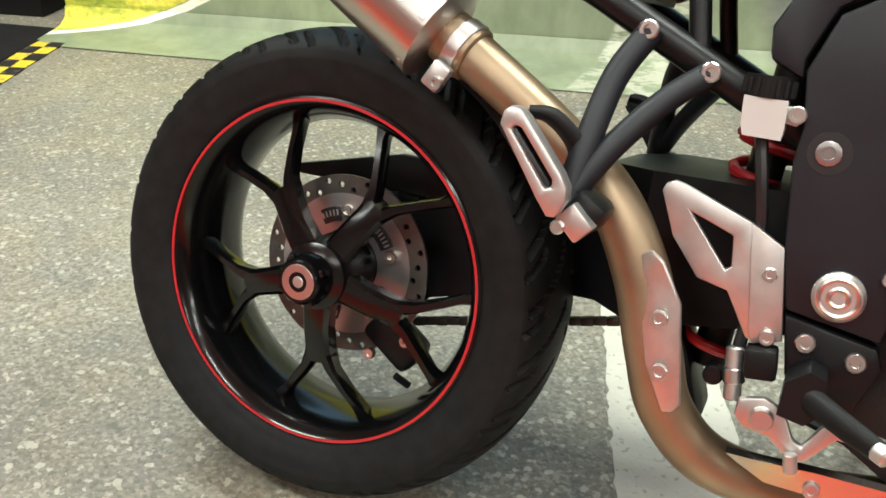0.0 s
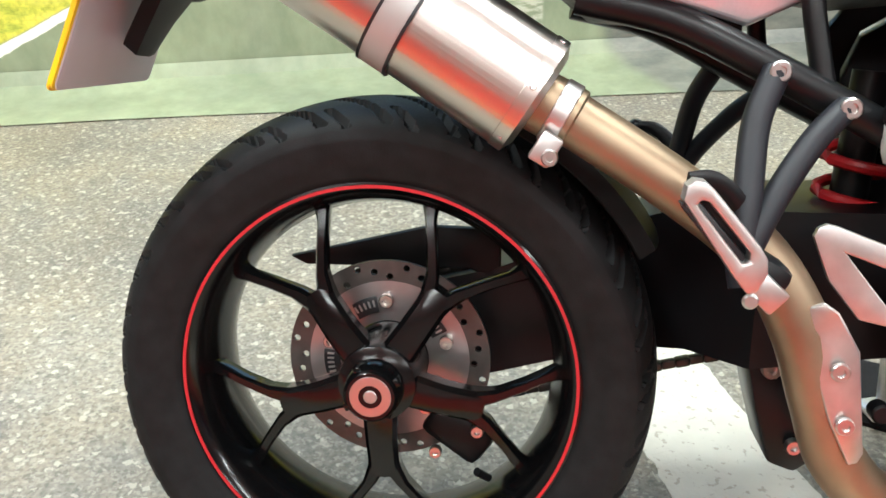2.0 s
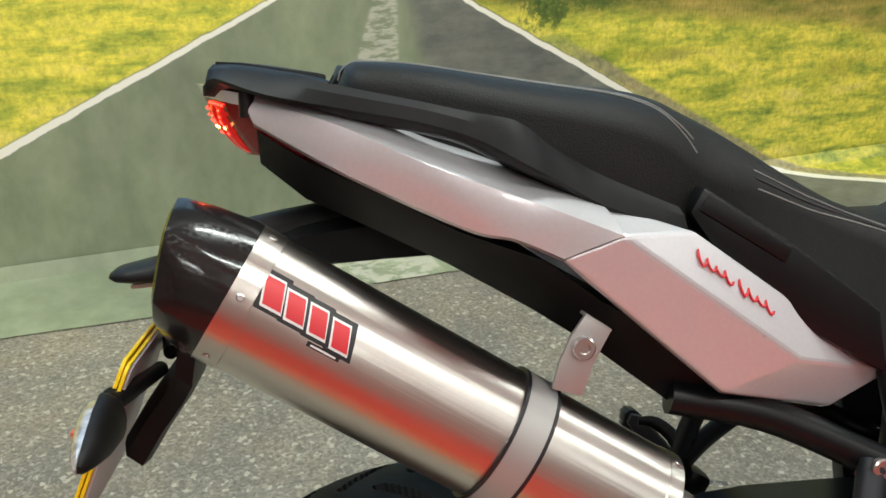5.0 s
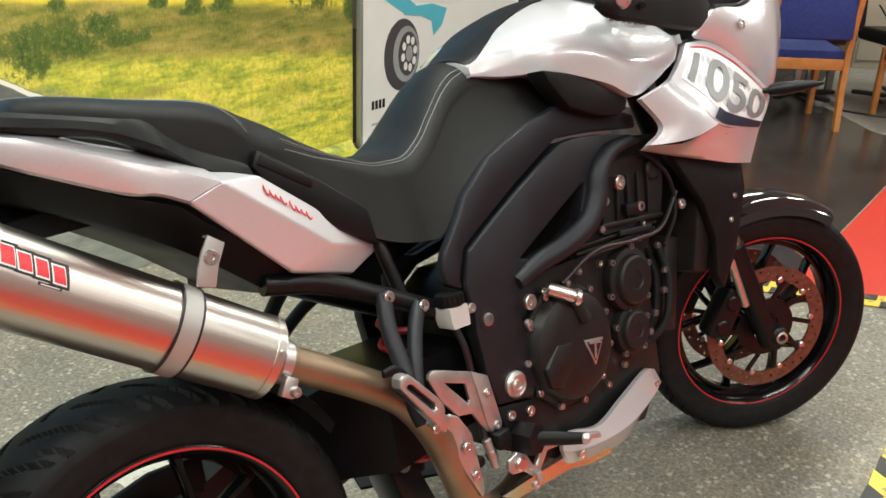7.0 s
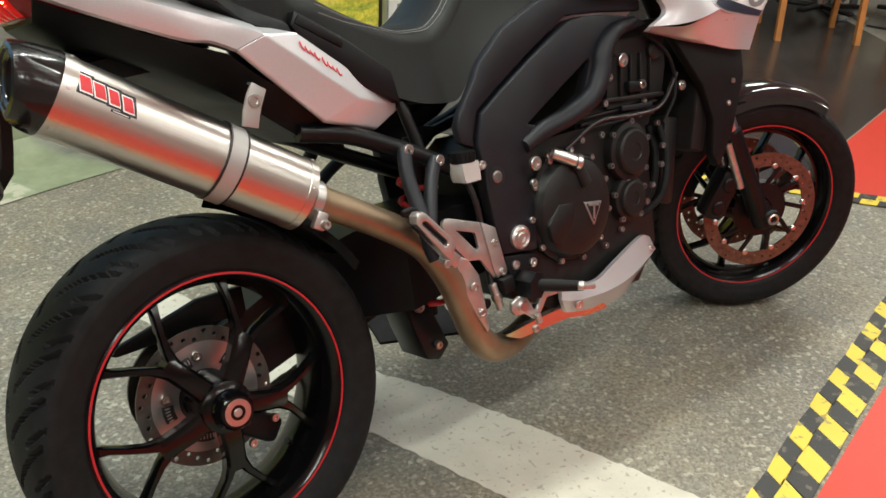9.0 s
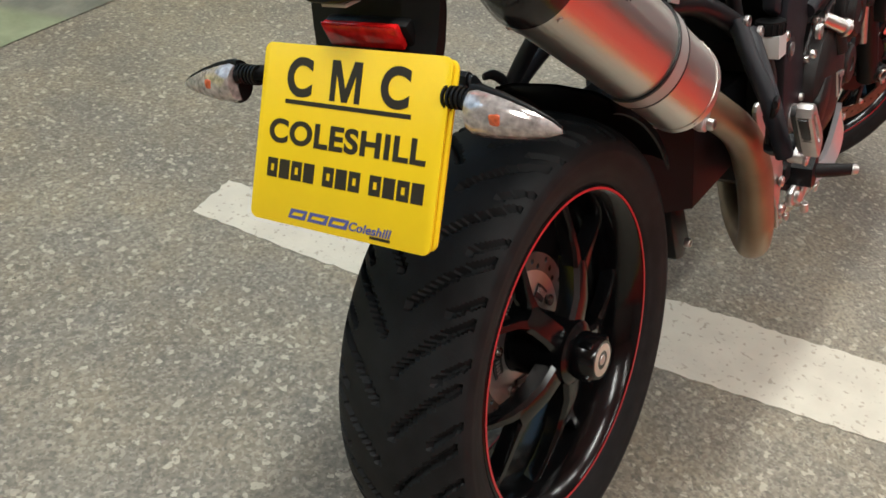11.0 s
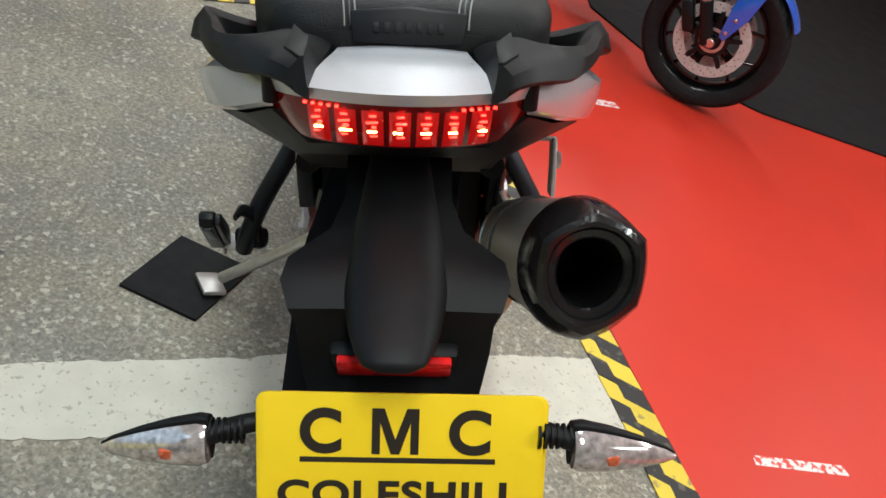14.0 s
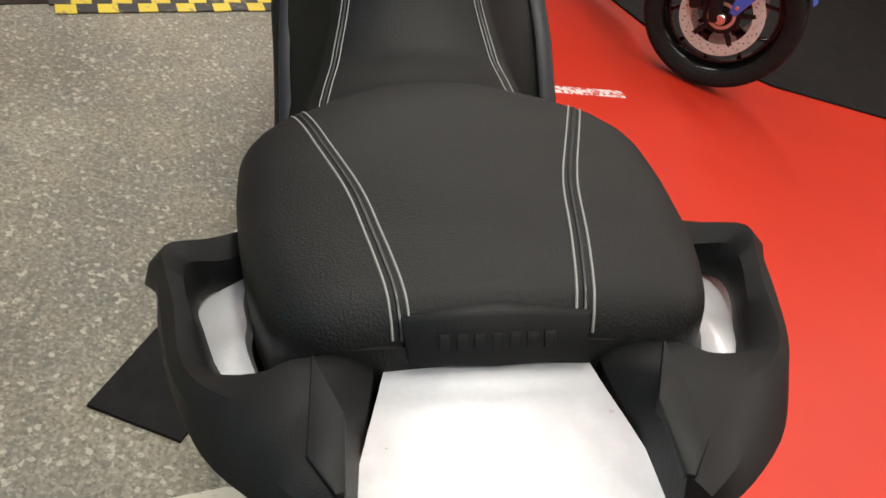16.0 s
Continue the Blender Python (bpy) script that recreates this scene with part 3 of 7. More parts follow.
    land = mix(step(ma("ADD", ma("SUBTRACT", Z, ma("MULTIPLY", S, 0.03)), ma("MULTIPLY", tuft, 0.006)), 1.012, 1.018), grass, sky)
    # road between two white edge lines
    bend = ma("MULTIPLY", step(ma("SUBTRACT", 0.36, S), 0.0, 0.14), 0.06)
    wob = ma("MULTIPLY", ma("SUBTRACT", tex(11, 3), 0.5), 0.018)
    right = ma("ADD", ma("SUBTRACT", ma("ADD", ma("ADD", ma("MULTIPLY", ma("SUBTRACT", S, 0.59), -0.55), 0.60), bend), Z), wob)
    left = ma("ADD", ma("SUBTRACT", ma("ADD", ma("MULTIPLY", ma("ADD", S, 0.303), 0.475), 0.722), Z), wob)
    inside = ma("MULTIPLY", step(right, -0.006, 0.004), step(left, -0.006, 0.004))
    width = ma("ADD", 0.008, ma("MULTIPLY", ma("SUBTRACT", 0.95, Z), 0.028))
    line_r = ma("MULTIPLY", step(right, 0.0, 0.004), ma("SUBTRACT", 1.0, step(ma("SUBTRACT", right, width), 0.0, 0.005)))
    line_l = ma("MULTIPLY", step(left, 0.0, 0.004), ma("SUBTRACT", 1.0, step(ma("SUBTRACT", left, width), 0.0, 0.005)))
    lane = step(ma("SUBTRACT", S, ma("ADD", 0.12, ma("MULTIPLY", ma("SUBTRACT", 0.85, Z), 0.30))), -0.03, 0.05)
    tar = mix(lane, ramp(tex(10, 8, 1.0, 0.6, 0.65), (0.35, (0.155, 0.180, 0.115)), (0.65, (0.215, 0.240, 0.160))), ramp(tex(12, 9, 0.6, 1.3, 0.7), (0.35, (0.085, 0.092, 0.082)), (0.65, (0.165, 0.165, 0.14))))
    tar = mix(1.0, tar, ramp(tex(2.2, 4, 1.0, 0.6), (0.3, (0.78, 0.78, 0.80)), (0.7, (1.18, 1.18, 1.1))), "MULTIPLY")
    mid = ma("ABSOLUTE", ma("SUBTRACT", S, ma("ADD", 0.082, ma("MULTIPLY", ma("SUBTRACT", Z, 0.62), 0.14))), 0.0)
    half = ma("ADD", 0.014, ma("MULTIPLY", ma("SUBTRACT", 0.86, Z), 0.17))
    dash = ma("MULTIPLY", ma("SUBTRACT", 1.0, step(ma("SUBTRACT", mid, half), -0.006, 0.008)), step(tex(22, 5, 0.7, 2.6), 0.42, 0.56))
    road = mix(ma("MULTIPLY", dash, 0.75), tar, (0.42, 0.41, 0.33))
    road = mix(ma("MAXIMUM", line_r, line_l), road, (0.66, 0.64, 0.55))
    verge = ma("MULTIPLY", ma("SUBTRACT", 1.0, step(ma("ABSOLUTE", ma("ADD", right, 0.025), 0.0), 0.012, 0.032)), step(ma("SUBTRACT", 0.66, Z), 0.0, 0.2))
    land = mix(ma("MULTIPLY", verge, 0.8), land, ramp(tuft, (0.35, (0.14, 0.12, 0.08)), (0.65, (0.36, 0.31, 0.22))))
    link(mix(1.0, mix(inside, land, mix(1.0, road, (1.16, 1.16, 1.18), "MULTIPLY")), (1.12, 1.12, 1.13), "MULTIPLY"), b.inputs["Base Color"])
    return m


MURAL = mural_print()
WALL_LEFT, WALL_RIGHT = -2.05, 2.338
solid("backdrop_wall", box(WALL_RIGHT - WALL_LEFT, 0.05, 2.5, ((WALL_LEFT + WALL_RIGHT) / 2, 0.025, 1.25)), MURAL, "large printed panel of a country road through yellow fields", "backdrop", kind="structure", smooth=0, m=BACK)
b = bmesh.new()
prof = [(-0.24, 0.004), (-0.2, 0.006), (-0.12, 0.008), (-0.06, 0.012), (-0.02, 0.03), (-0.004, 0.07)]
rows = []
for i in range(25):
    s = WALL_LEFT + (WALL_RIGHT - 0.02 - WALL_LEFT) * i / 24
    k = 1.0 + 0.15 * math.sin(i * 0.9) * 0.1
    rows.append([b.verts.new((s, y * k * (1.05 + 0.7 * (i / 24)), z)) for y, z in prof])
for p, q in zip(rows, rows[1:]):
    for j in range(len(prof) - 1):
        b.faces.new((p[j], p[j + 1], q[j + 1], q[j]))
solid("backdrop_skirt", b, MURAL, "foot of the printed road sheet lying on the floor", "backdrop", kind="structure", m=BACK)


# ---- the motorcycle, leaning on its side stand ----
LEAN = 16.88
BIKE = Matrix.Translation((0, 0, 0.0028)) @ pose(0, 0, 0, -LEAN, 0, 0)
bike = thing("motorcycle", BIKE, "silver and black sports touring motorcycle leaning on its side stand", "motorcycle")


def mesh_part(name, me, parent, label=""):
    ob = new(name, me)
    ob.parent = parent
    if label:
        ob["label"] = label
    return ob


def bolt(at, r=0.008, h=0.006, material=None, parent=None, axis=(0, -1, 0), name="bolt"):
    a = Vector(at)
    d = Vector(axis).normalized()
    prof = [(0, 0), (r, 0), (r, h * 0.75), (r * 0.85, h), (r * 0.5, h), (r * 0.45, h * 0.45), (0, h * 0.45)]
    return part(name, lathe(prof, 12, False, None, along(a, a + d)), material or CHROME, parent or bike)


def tyre(name, R, half, rim_r, parent, n_groove, label):
    """A road tyre with a rounded tread cut by slanting grooves."""
    seg, tread, wall = 640, 44, 15
    b = bmesh.new()
    prof = []
    crown = half * 1.02
    r0, y0 = R - crown * 0.40 * (1 - math.cos(1.40)), crown * 0.985
    steps = [-1 + 0.28 * i / wall for i in range(wall)] + [-0.72 + 1.44 * i / tread for i in range(tread + 1)] + [0.72 + 0.28 * (i + 1) / wall for i in range(wall)]
    rows = len(steps) - 1
    for u in steps:
        if abs(u) <= 0.7201:
            a = u / 0.72 * 1.40
            y, r = crown * math.sin(a) / math.sin(1.40) * 0.985, R - crown * 0.40 * (1 - math.cos(a))
        else:
            w = (abs(u) - 0.72) / 0.28
            ridge = 0.0016 * max(0.0, 1 - abs(w - 0.16) / 0.09) + 0.0022 * max(0.0, 1 - abs(w - 0.84) / 0.08)
            y = math.copysign(y0 + (half * 0.80 - y0) * w ** 1.6 + 0.004 * math.sin(w * math.pi) + ridge, u)
            r = r0 + (rim_r - r0) * w
        prof.append((r, y, u))
    rings = []
    for k in range(seg):
        w = 2 * math.pi * k / seg
        ring = []
        for r, y, u in prof:
            d = 0.0
            if abs(u) < 0.71:
                side = 1 if u > 0 else -1
                bow = 3.1 * abs(u) - 1.9 * u * u
                ph = (k / seg * n_groove + bow + (0.5 if side > 0 else 0)) % 1.0
                if 0.05 < abs(u) < 0.60 and abs(ph - 0.5) < 0.075:
                    d = 0.008
                ph2 = (k / seg * n_groove + bow + 0.34 + (0.5 if side > 0 else 0)) % 1.0
                if 0.34 < abs(u) < 0.66 and abs(ph2 - 0.5) < 0.06:
                    d = 0.007
            ring.append(b.verts.new(((r - d) * math.cos(w), y, (r - d) * math.sin(w))))
        rings.append(ring)
    for k in range(seg):
        p, q = rings[k], rings[(k + 1) % seg]
        for j in range(rows):
            b.faces.new((p[j], p[j + 1], q[j + 1], q[j]))
    return part(name, b, RUBBER, parent, label, smooth=0.5)


def wheel(name, turn, R, half, rim_half, label, parent, front=False, stripe=True):
    """Rim, tyre, five Y spokes. turn: where the first spoke points, in degrees."""
    hub_r = 0.045 if not front else 0.036
    rr = 0.2285
    prof = [(rr, -rim_half), (rr - 0.004, -rim_half - 0.0015), (rr - 0.010, -rim_half + 0.002), (0.2085, -rim_half + 0.020), (0.2035, -rim_half + 0.034), (0.1965, -0.012),
            (0.1965, 0.012), (0.2035, rim_half - 0.034), (0.2085, rim_half - 0.020), (rr - 0.010, rim_half - 0.002), (rr - 0.004, rim_half + 0.0015), (rr, rim_half), (0.214, rim_half - 0.012), (0.204, 0), (0.214, -rim_half + 0.012)]
    w = part(name, lathe(prof, 128, True), RIM_BLACK, parent, label, smooth=0.7)
    tyre("tyre", R, half, 0.2245, w, 26, "worn black rubber road tyre with slanted grooves")
    for side in (-1, 1) if stripe else ():
        y = side * (rim_half + 0.0012)
        part("rim_stripe", lathe([(0.2220, y), (0.2255, y + side * 0.0006), (0.2255, y + side * 0.0012), (0.2220, y + side * 0.0012)], 128, True), RED_STRIPE, w, "thin red stripe round the rim")
    face = -0.062 if not front else -0.022
    for i in range(5):
        a = math.radians(turn + 72 * i)
        b = bmesh.new()

        def P(r, off, y):
            return V(r * math.cos(a + off), y, r * math.sin(a + off))
        deep = 0.030
        # stem
        rings = []
        for r, hw, y in ((hub_r * 0.8, 0.022, face - 0.012), (0.075, 0.0190, face - 0.010), (0.105, 0.0185, face - 0.002), (0.124, 0.0215, face + 0.004)):
            o = hw / r
            rings.append([P(r, -o, y + 0.006), P(r, -o * 0.72, y), P(r, 0, y - 0.002), P(r, o * 0.72, y), P(r, o, y + 0.006), P(r, o * 0.85, y + deep), P(r, -o * 0.85, y + deep)])
        b = loft(rings)
        for sgn in (-1, 1):
            rings = []
            for r, o, hw, y in ((0.112, 0.075, 0.0110, face + 0.001), (0.135, 0.140, 0.0082, face + 0.005), (0.165, 0.236, 0.0070, face + 0.011), (0.190, 0.300, 0.0070, face + 0.017), (0.2045, 0.322, 0.010, face + 0.021)):
                k = hw / r
                c = sgn * o
                rings.append([P(r, c - k, y + 0.005), P(r, c - k * 0.6, y), P(r, c + k * 0.6, y), P(r, c + k, y + 0.005), P(r, c + k * 0.8, y + deep * 0.8), P(r, c - k * 0.8, y + deep * 0.8)])
            b = loft(rings, b)
        part("spoke", b, RIM_BLACK, w)
    if not front:
        part("hub", lathe([(0, -0.088), (0.030, -0.088), (0.044, -0.080), (0.047, -0.06), (0.047, 0.03), (0.06, 0.05), (0.06, 0.09), (0, 0.09)], 40, False), RIM_BLACK, w)
        nut = part("axle_nut", lathe([(0, -0.118), (0.0265, -0.118), (0.031, -0.112), (0.033, -0.088), (0, -0.088)], 40, False), RIM_BLACK, w, "black castle axle nut")
        part("axle_ring", lathe([(0.0130, -0.1185), (0.0225, -0.1185), (0.0245, -0.1165), (0.0245, -0.113), (0.013, -0.113)], 40, True), CHROME, w, "polished metal axle ring")
        part("axle_end", cyl((0, -0.119, 0), (0, -0.11, 0), 0.0075, bev=0.001), ALU, w)
        for i in range(4):
            a = math.radians(30 + 90 * i)
            part("nut_tab", box(0.012, 0.022, 0.010, (0.029 * math.cos(a), -0.102, 0.029 * math.sin(a)), (0, -math.degrees(a), 0), 0.002), RIM_BLACK, w)
        part("valve", cyl((0.185 * math.cos(-0.82), -0.02, 0.185 * math.sin(-0.82)), (0.165 * math.cos(-0.82), -0.035, 0.165 * math.sin(-0.82)), 0.005), SATIN_BLACK, w)
    return w


def drilled_disc(parent, y, r_in, r_out, holes, material, name="brake_disc", thick=0.005, label="drilled steel brake disc", per=3, hole_r=0.0034):
    """A ring with holes drilled through it, in a stepped pattern."""
    def loop(cx, cz, r, n):
        return [(cx + r * math.cos(2 * math.pi * k / n), cz + r * math.sin(2 * math.pi * k / n)) for k in range(n)]
    cuts = [loop(0, 0, r_in, 60)]
    for i in range(holes):
        a = 2 * math.pi * i / holes
        r = r_in + (r_out - r_in) * (0.27 + 0.46 * ((i % per) / max(per - 1, 1)))
        cuts.append(loop(r * math.cos(a), r * math.sin(a), hole_r, 10))
    return part(name, plate(loop(0, 0, r_out, 96), y - thick / 2, y + thick / 2, 0, holes=cuts), material, parent, label, smooth=0.4)


TURN = -90 + 2.66
rw = wheel("rear_wheel", TURN, 0.3155, 0.0905, 0.077, "gloss black five-spoke rear wheel with red rim stripe", bike)
rw.location = (0, 0, 0.315)
drilled_disc(rw, 0.006, 0.0955, 0.1225, 36, DISC_STEEL, hole_r=0.0042)
carrier = part("disc_carrier", lathe([(0.048, 0.0055), (0.0700, 0.0035), (0.0975, 0.0030), (0.0975, 0.010), (0.048, 0.010)], 72, True), CARRIER_STEEL, rw, "bright turned steel disc carrier")
for i in range(5):
    a0 = math.radians(TURN + 36 + 72 * i + 9)
    sector = [(r * math.cos(a0 + w), r * math.sin(a0 + w)) for r, ws in ((0.0800, (0, 0.1, 0.2, 0.3, 0.40)), (0.0600, (0.44, 0.3, 0.15, 0.0))) for w in ws]
    # raised black plate; the dark of the sensor recess is put into its colour
    slot = part("sensor_recess_plate", plate(sector, 0.0010, 0.0035, 0.0006), DECAL_BLACK, carrier, "black plate painted as a dark speed sensor recess")
    for k in range(5):
        w = a0 + 0.06 + 0.08 * k
        part("sensor_tooth", box(0.008, 0.0012, 0.0022, (0.0715 * math.cos(w), 0.0004, 0.0715 * math.sin(w)), (0, -math.degrees(w), 0)), ALU, carrier)
for i in range(5):
    a = math.radians(TURN + 36 + 72 * i)
    bolt((0.074 * math.cos(a), 0.003, 0.074 * math.sin(a)), 0.009, 0.008, STEEL, rw, name="disc_bolt")
part("sprocket", lathe([(0.05, 0.088), (0.105, 0.088), (0.105, 0.094), (0.05, 0.094)], 44, True), CHAIN, rw, "rear chain sprocket")

# single-sided swing arm, on the far side of the wheel
b = loft([[V(x, y0, z1), V(x, y1, z1), V(x, y1, z0), V(x, y0, z0)] for x, y0, y1, z0, z1 in
          ((0.64, -0.10, 0.11, 0.40, 0.53), (0.52, -0.10, 0.12, 0.385, 0.535), (0.40, -0.085, 0.13, 0.36, 0.53), (0.345, 0.00, 0.14, 0.35, 0.52), (0.28, 0.045, 0.15, 0.335, 0.49), (0.12, 0.055, 0.155, 0.285, 0.42), (0.0, 0.055, 0.155, 0.245, 0.39), (-0.05, 0.06, 0.15, 0.27, 0.36))])
part("swing_arm", bevel(b, 0.016, 3, 0.4), SATIN_BLACK, bike, "satin black single-sided swing arm")
part("caliper", box(0.085, 0.05, 0.05, (0.085, 0.02, 0.225), (0, 35, 0), 0.012), SATIN_BLACK, bike, "small black rear brake caliper")
bolt((0.06, -0.008, 0.205), 0.008, 0.008)
bolt((0.11, -0.008, 0.235), 0.008, 0.008)
part("chain_guard", plate([(-0.137, 0.424), (0.04, 0.470), (0.128, 0.470), (0.128, 0.40), (0.09, 0.418), (-0.115, 0.414)], 0.055, 0.07, 0.004), BLACK_PLASTIC, bike)
# chain: two runs of links
ch = bmesh.new()
for z0, z1 in ((0.405, 0.47), (0.215, 0.36)):
    for i in range(34):
        u = i / 33
        x, z = 0.02 + 0.56 * u, z0 + (z1 - z0) * u
        box(0.019, 0.012 if i % 2 else 0.017, 0.012, (x, 0.09, z), (0, -math.degrees(math.atan((z1 - z0) / 0.56)), 0), 0.003, ch)
part("chain", ch, CHAIN, bike, "oily black drive chain")["kind"] = "stuff"
# hugger over the tyre
prof = [(0.322, -0.094), (0.340, -0.086), (0.347, -0.06), (0.351, 0.0), (0.347, 0.06), (0.340, 0.086), (0.322, 0.094), (0.320, 0.091), (0.336, 0.083), (0.343, 0.058), (0.347, 0.0), (0.343, -0.058), (0.336, -0.083), (0.320, -0.091)]
part("hugger", lathe(prof, 24, True, None, pose(0, 0, 0.315), math.radians(30), math.radians(42)), BLACK_PLASTIC, bike, "black plastic hugger over the rear tyre")

# ---- exhaust ----
MA, MB = V(-0.185, -0.149, 0.860), V(0.165, -0.150, 0.641)
AX = along(MA, MB)
LEN = (MB - MA).length


def ovalise(b, k):
    for v in b.verts:
        v.co.x *= k
    return b


MR = 0.0586
muffler = part("muffler", lathe([(0.036, 0.001), (MR - 0.004, 0), (MR + 0.0012, 0.002), (MR + 0.0012, 0.022), (MR, 0.0225), (MR, LEN - 0.016), (MR + 0.0012, LEN - 0.0155), (MR + 0.0012, LEN - 0.002), (MR - 0.004, LEN), (MR - 0.012, LEN + 0.004), (0, LEN + 0.004)], 96, False, None), CAN_STEEL, bike, "brushed steel muffler can with clamped strap", smooth=0.5)
muffler.matrix_local = Matrix.Translation((0, -0.003, 0)) @ AX @ Matrix.Diagonal((0.86, 1, 1, 1))  # an oval can
rings = []
for y, w, cut, sl in ((0.002, 0.0610, 0.0, 0.0), (-0.004, 0.0612, 0.1, 0.0), (-0.028, 0.0590, 0.5, 0.45), (-0.044, 0.0565, 0.9, 1.0), (-0.0515, 0.0525, 1.0, 1.0), (-0.054, 0.0460, 0.7, 1.0), (-0.0525, 0.0415, 0.2, 1.0), (-0.049, 0.0390, 0.0, 1.0), (-0.047, 0.0330, 0.0, 1.0), (-0.045, 0.0312, 0.0, 1.0)):
    ring = []
    for i in range(60):
        a = 2 * math.pi * i / 60
        k = math.cos(math.pi / 6) / math.cos(((a + math.pi / 6) % (math.pi / 3)) - math.pi / 6)
        s = 1 + cut * 0.55 * (k * 1.05 - 1)
        p = 0.985 * w * s * math.sin(a) * (1 - 0.14 * sl * max(0.0, math.sin(a)))
        ring.append(V(w * s * math.cos(a) * 0.985, y - 0.34 * p * sl, p))
    rings.append(ring)
end_cap = part("end_cap", loft(rings, None, True, False), CARBON, muffler, "glossy dark carbon fibre end cap", smooth=0.45)
bore = []
for y, w, sl in ((-0.0455, 0.0313, 1.0), (-0.040, 0.0305, 1.0), (-0.034, 0.0302, 0.9), (-0.024, 0.0300, 0.4), (-0.006, 0.0285, 0.0), (0.05, 0.0280, 0.0), (0.16, 0.0275, 0.0)):
    bore.append([V(w * 0.97 * math.cos(a), y - 0.34 * w * math.sin(a) * sl, w * math.sin(a)) for a in (2 * math.pi * i / 48 for i in range(48))])
part("outlet", loft(bore, None, True, False), BORE_BLACK, muffler, "black outlet bore", smooth=0.6)
part("outlet_back", lathe([(0.0, 0.158), (0.0285, 0.158), (0.0285, 0.162), (0, 0.162)], 32, False), BORE_BLACK, muffler)


def on_can(y, deg, lift=0.0006):
    a = math.radians(deg)
    return V((MR + lift) * math.cos(a), y, (MR + lift) * math.sin(a))


def can_patch(y0, y1, d0, d1, material, lift, shear=0.0):
    b = bmesh.new()
    n = 5
    g = [[b.verts.new(on_can(y0 + (y1 - y0) * i / 2 + shear * j / n, d0 + (d1 - d0) * j / n, lift)) for j in range(n + 1)] for i in range(3)]
    for i in range(2):
        for j in range(n):
            b.faces.new((g[i][j], g[i + 1][j], g[i + 1][j + 1], g[i][j + 1]))
    return part("logo_block", b, material, muffler)


# sticker of slanted red and white blocks on a black ground, on the upper outer side of the can
LD = 12
for i, (w, lo, hi) in enumerate(((0.020, 0, 25), (0.019, -1, 22), (0.018, -2, 21), (0.018, -4, 19))):
    y0 = 0.026 + 0.0205 * i
    can_patch(y0 - 0.003, y0 + w + 0.003, LD + lo - 3, LD + hi + 4, DECAL_BLACK, 0.0004, -0.008)
    can_patch(y0 + 0.0005, y0 + w - 0.001, LD + lo, LD + hi, DECAL_WHITE, 0.0007, -0.008)
    can_patch(y0 + 0.0018, y0 + w - 0.0024, LD + lo + 2, LD + hi - 2, DECAL_RED, 0.0010, -0.0072)
can_patch(0.072, 0.100, LD - 10, LD - 6, DECAL_BLACK, 0.0005)
can_patch(0.075, 0.097, LD - 9, LD - 7.5, DECAL_WHITE, 0.0008)
for i in range(6):
    a = math.radians(60 * i + 10)
    for y in (0.012, LEN - 0.009):
        d = V(math.cos(a), 0, math.sin(a))
        q = d * (MR + 0.001) + V(0, y, 0)
        part("rivet", cyl(q, q + d * 0.002, 0.0034, seg=10, bev=0.001), CHROME, muffler)
S0 = LEN * 0.612
part("strap", lathe([(MR, S0), (MR + 0.003, S0), (MR + 0.003, S0 + 0.026), (MR, S0 + 0.026)], 80, True), STRAP_GREY, muffler, "flat satin grey metal strap")
for y in (S0 - 0.003, S0 + 0.0262):
    part("strap_rubber", lathe([(MR, y), (MR + 0.0035, y), (MR + 0.0035, y + 0.003), (MR, y + 0.003)], 80, True), DECAL_BLACK, muffler)
# bracket from the strap up to the subframe
part("strap_bracket", plate([(0.104, 0.829), (0.126, 0.814), (0.112, 0.788), (0.102, 0.760), (0.076, 0.768), (0.082, 0.790), (0.092, 0.812)], -0.175, -0.170, 0.0012), STRAP_GREY, bike, "bent aluminium hanger")
part("hanger_lip", box(0.027, 0.016, 0.003, (0.1155, -0.166, 0.8215), (0, 34, 0), 0.001), STRAP_GREY, bike)
bolt((0.102, -0.175, 0.802), 0.010, 0.006)
# pipe and its clamp
pipe_pts = [(0.150, -0.142, 0.648), (0.200, -0.145, 0.622), (0.30, -0.155, 0.562), (0.375, -0.165, 0.507), (0.420, -0.172, 0.440), (0.447, -0.174, 0.365), (0.470, -0.168, 0.305), (0.520, -0.148, 0.255), (0.60, -0.11, 0.232), (0.70, -0.06, 0.225), (0.84, 0.0, 0.225)]
part("header_pipe", tube(pipe_pts, [0.0265, 0.0265, 0.026, 0.027, 0.029, 0.029, 0.028, 0.028, 0.028, 0.028, 0.028], 28, 8), TITAN, bike, "tan heat-tinted exhaust pipe", smooth=0.8)
P0, P1 = V(*pipe_pts[0]), V(*pipe_pts[1])
part("pipe_sleeve", cyl(P0 + (P1 - P0) * 0.2, P0 + (P1 - P0) * 1.05, 0.0305, seg=36, bev=0.002), TITAN, bike)
part("pipe_clamp", cyl(P0 + (P1 - P0) * 0.62, P0 + (P1 - P0) * 0.92, 0.0325, seg=36, bev=0.001), ALU, bike, "bright steel pipe clamp")
part("clamp_lug", box(0.022, 0.014, 0.03, (0.176, -0.178, 0.597), (0, 30, 0), 0.003), ALU, bike)
bolt((0.180, -0.184, 0.590), 0.008, 0.01)
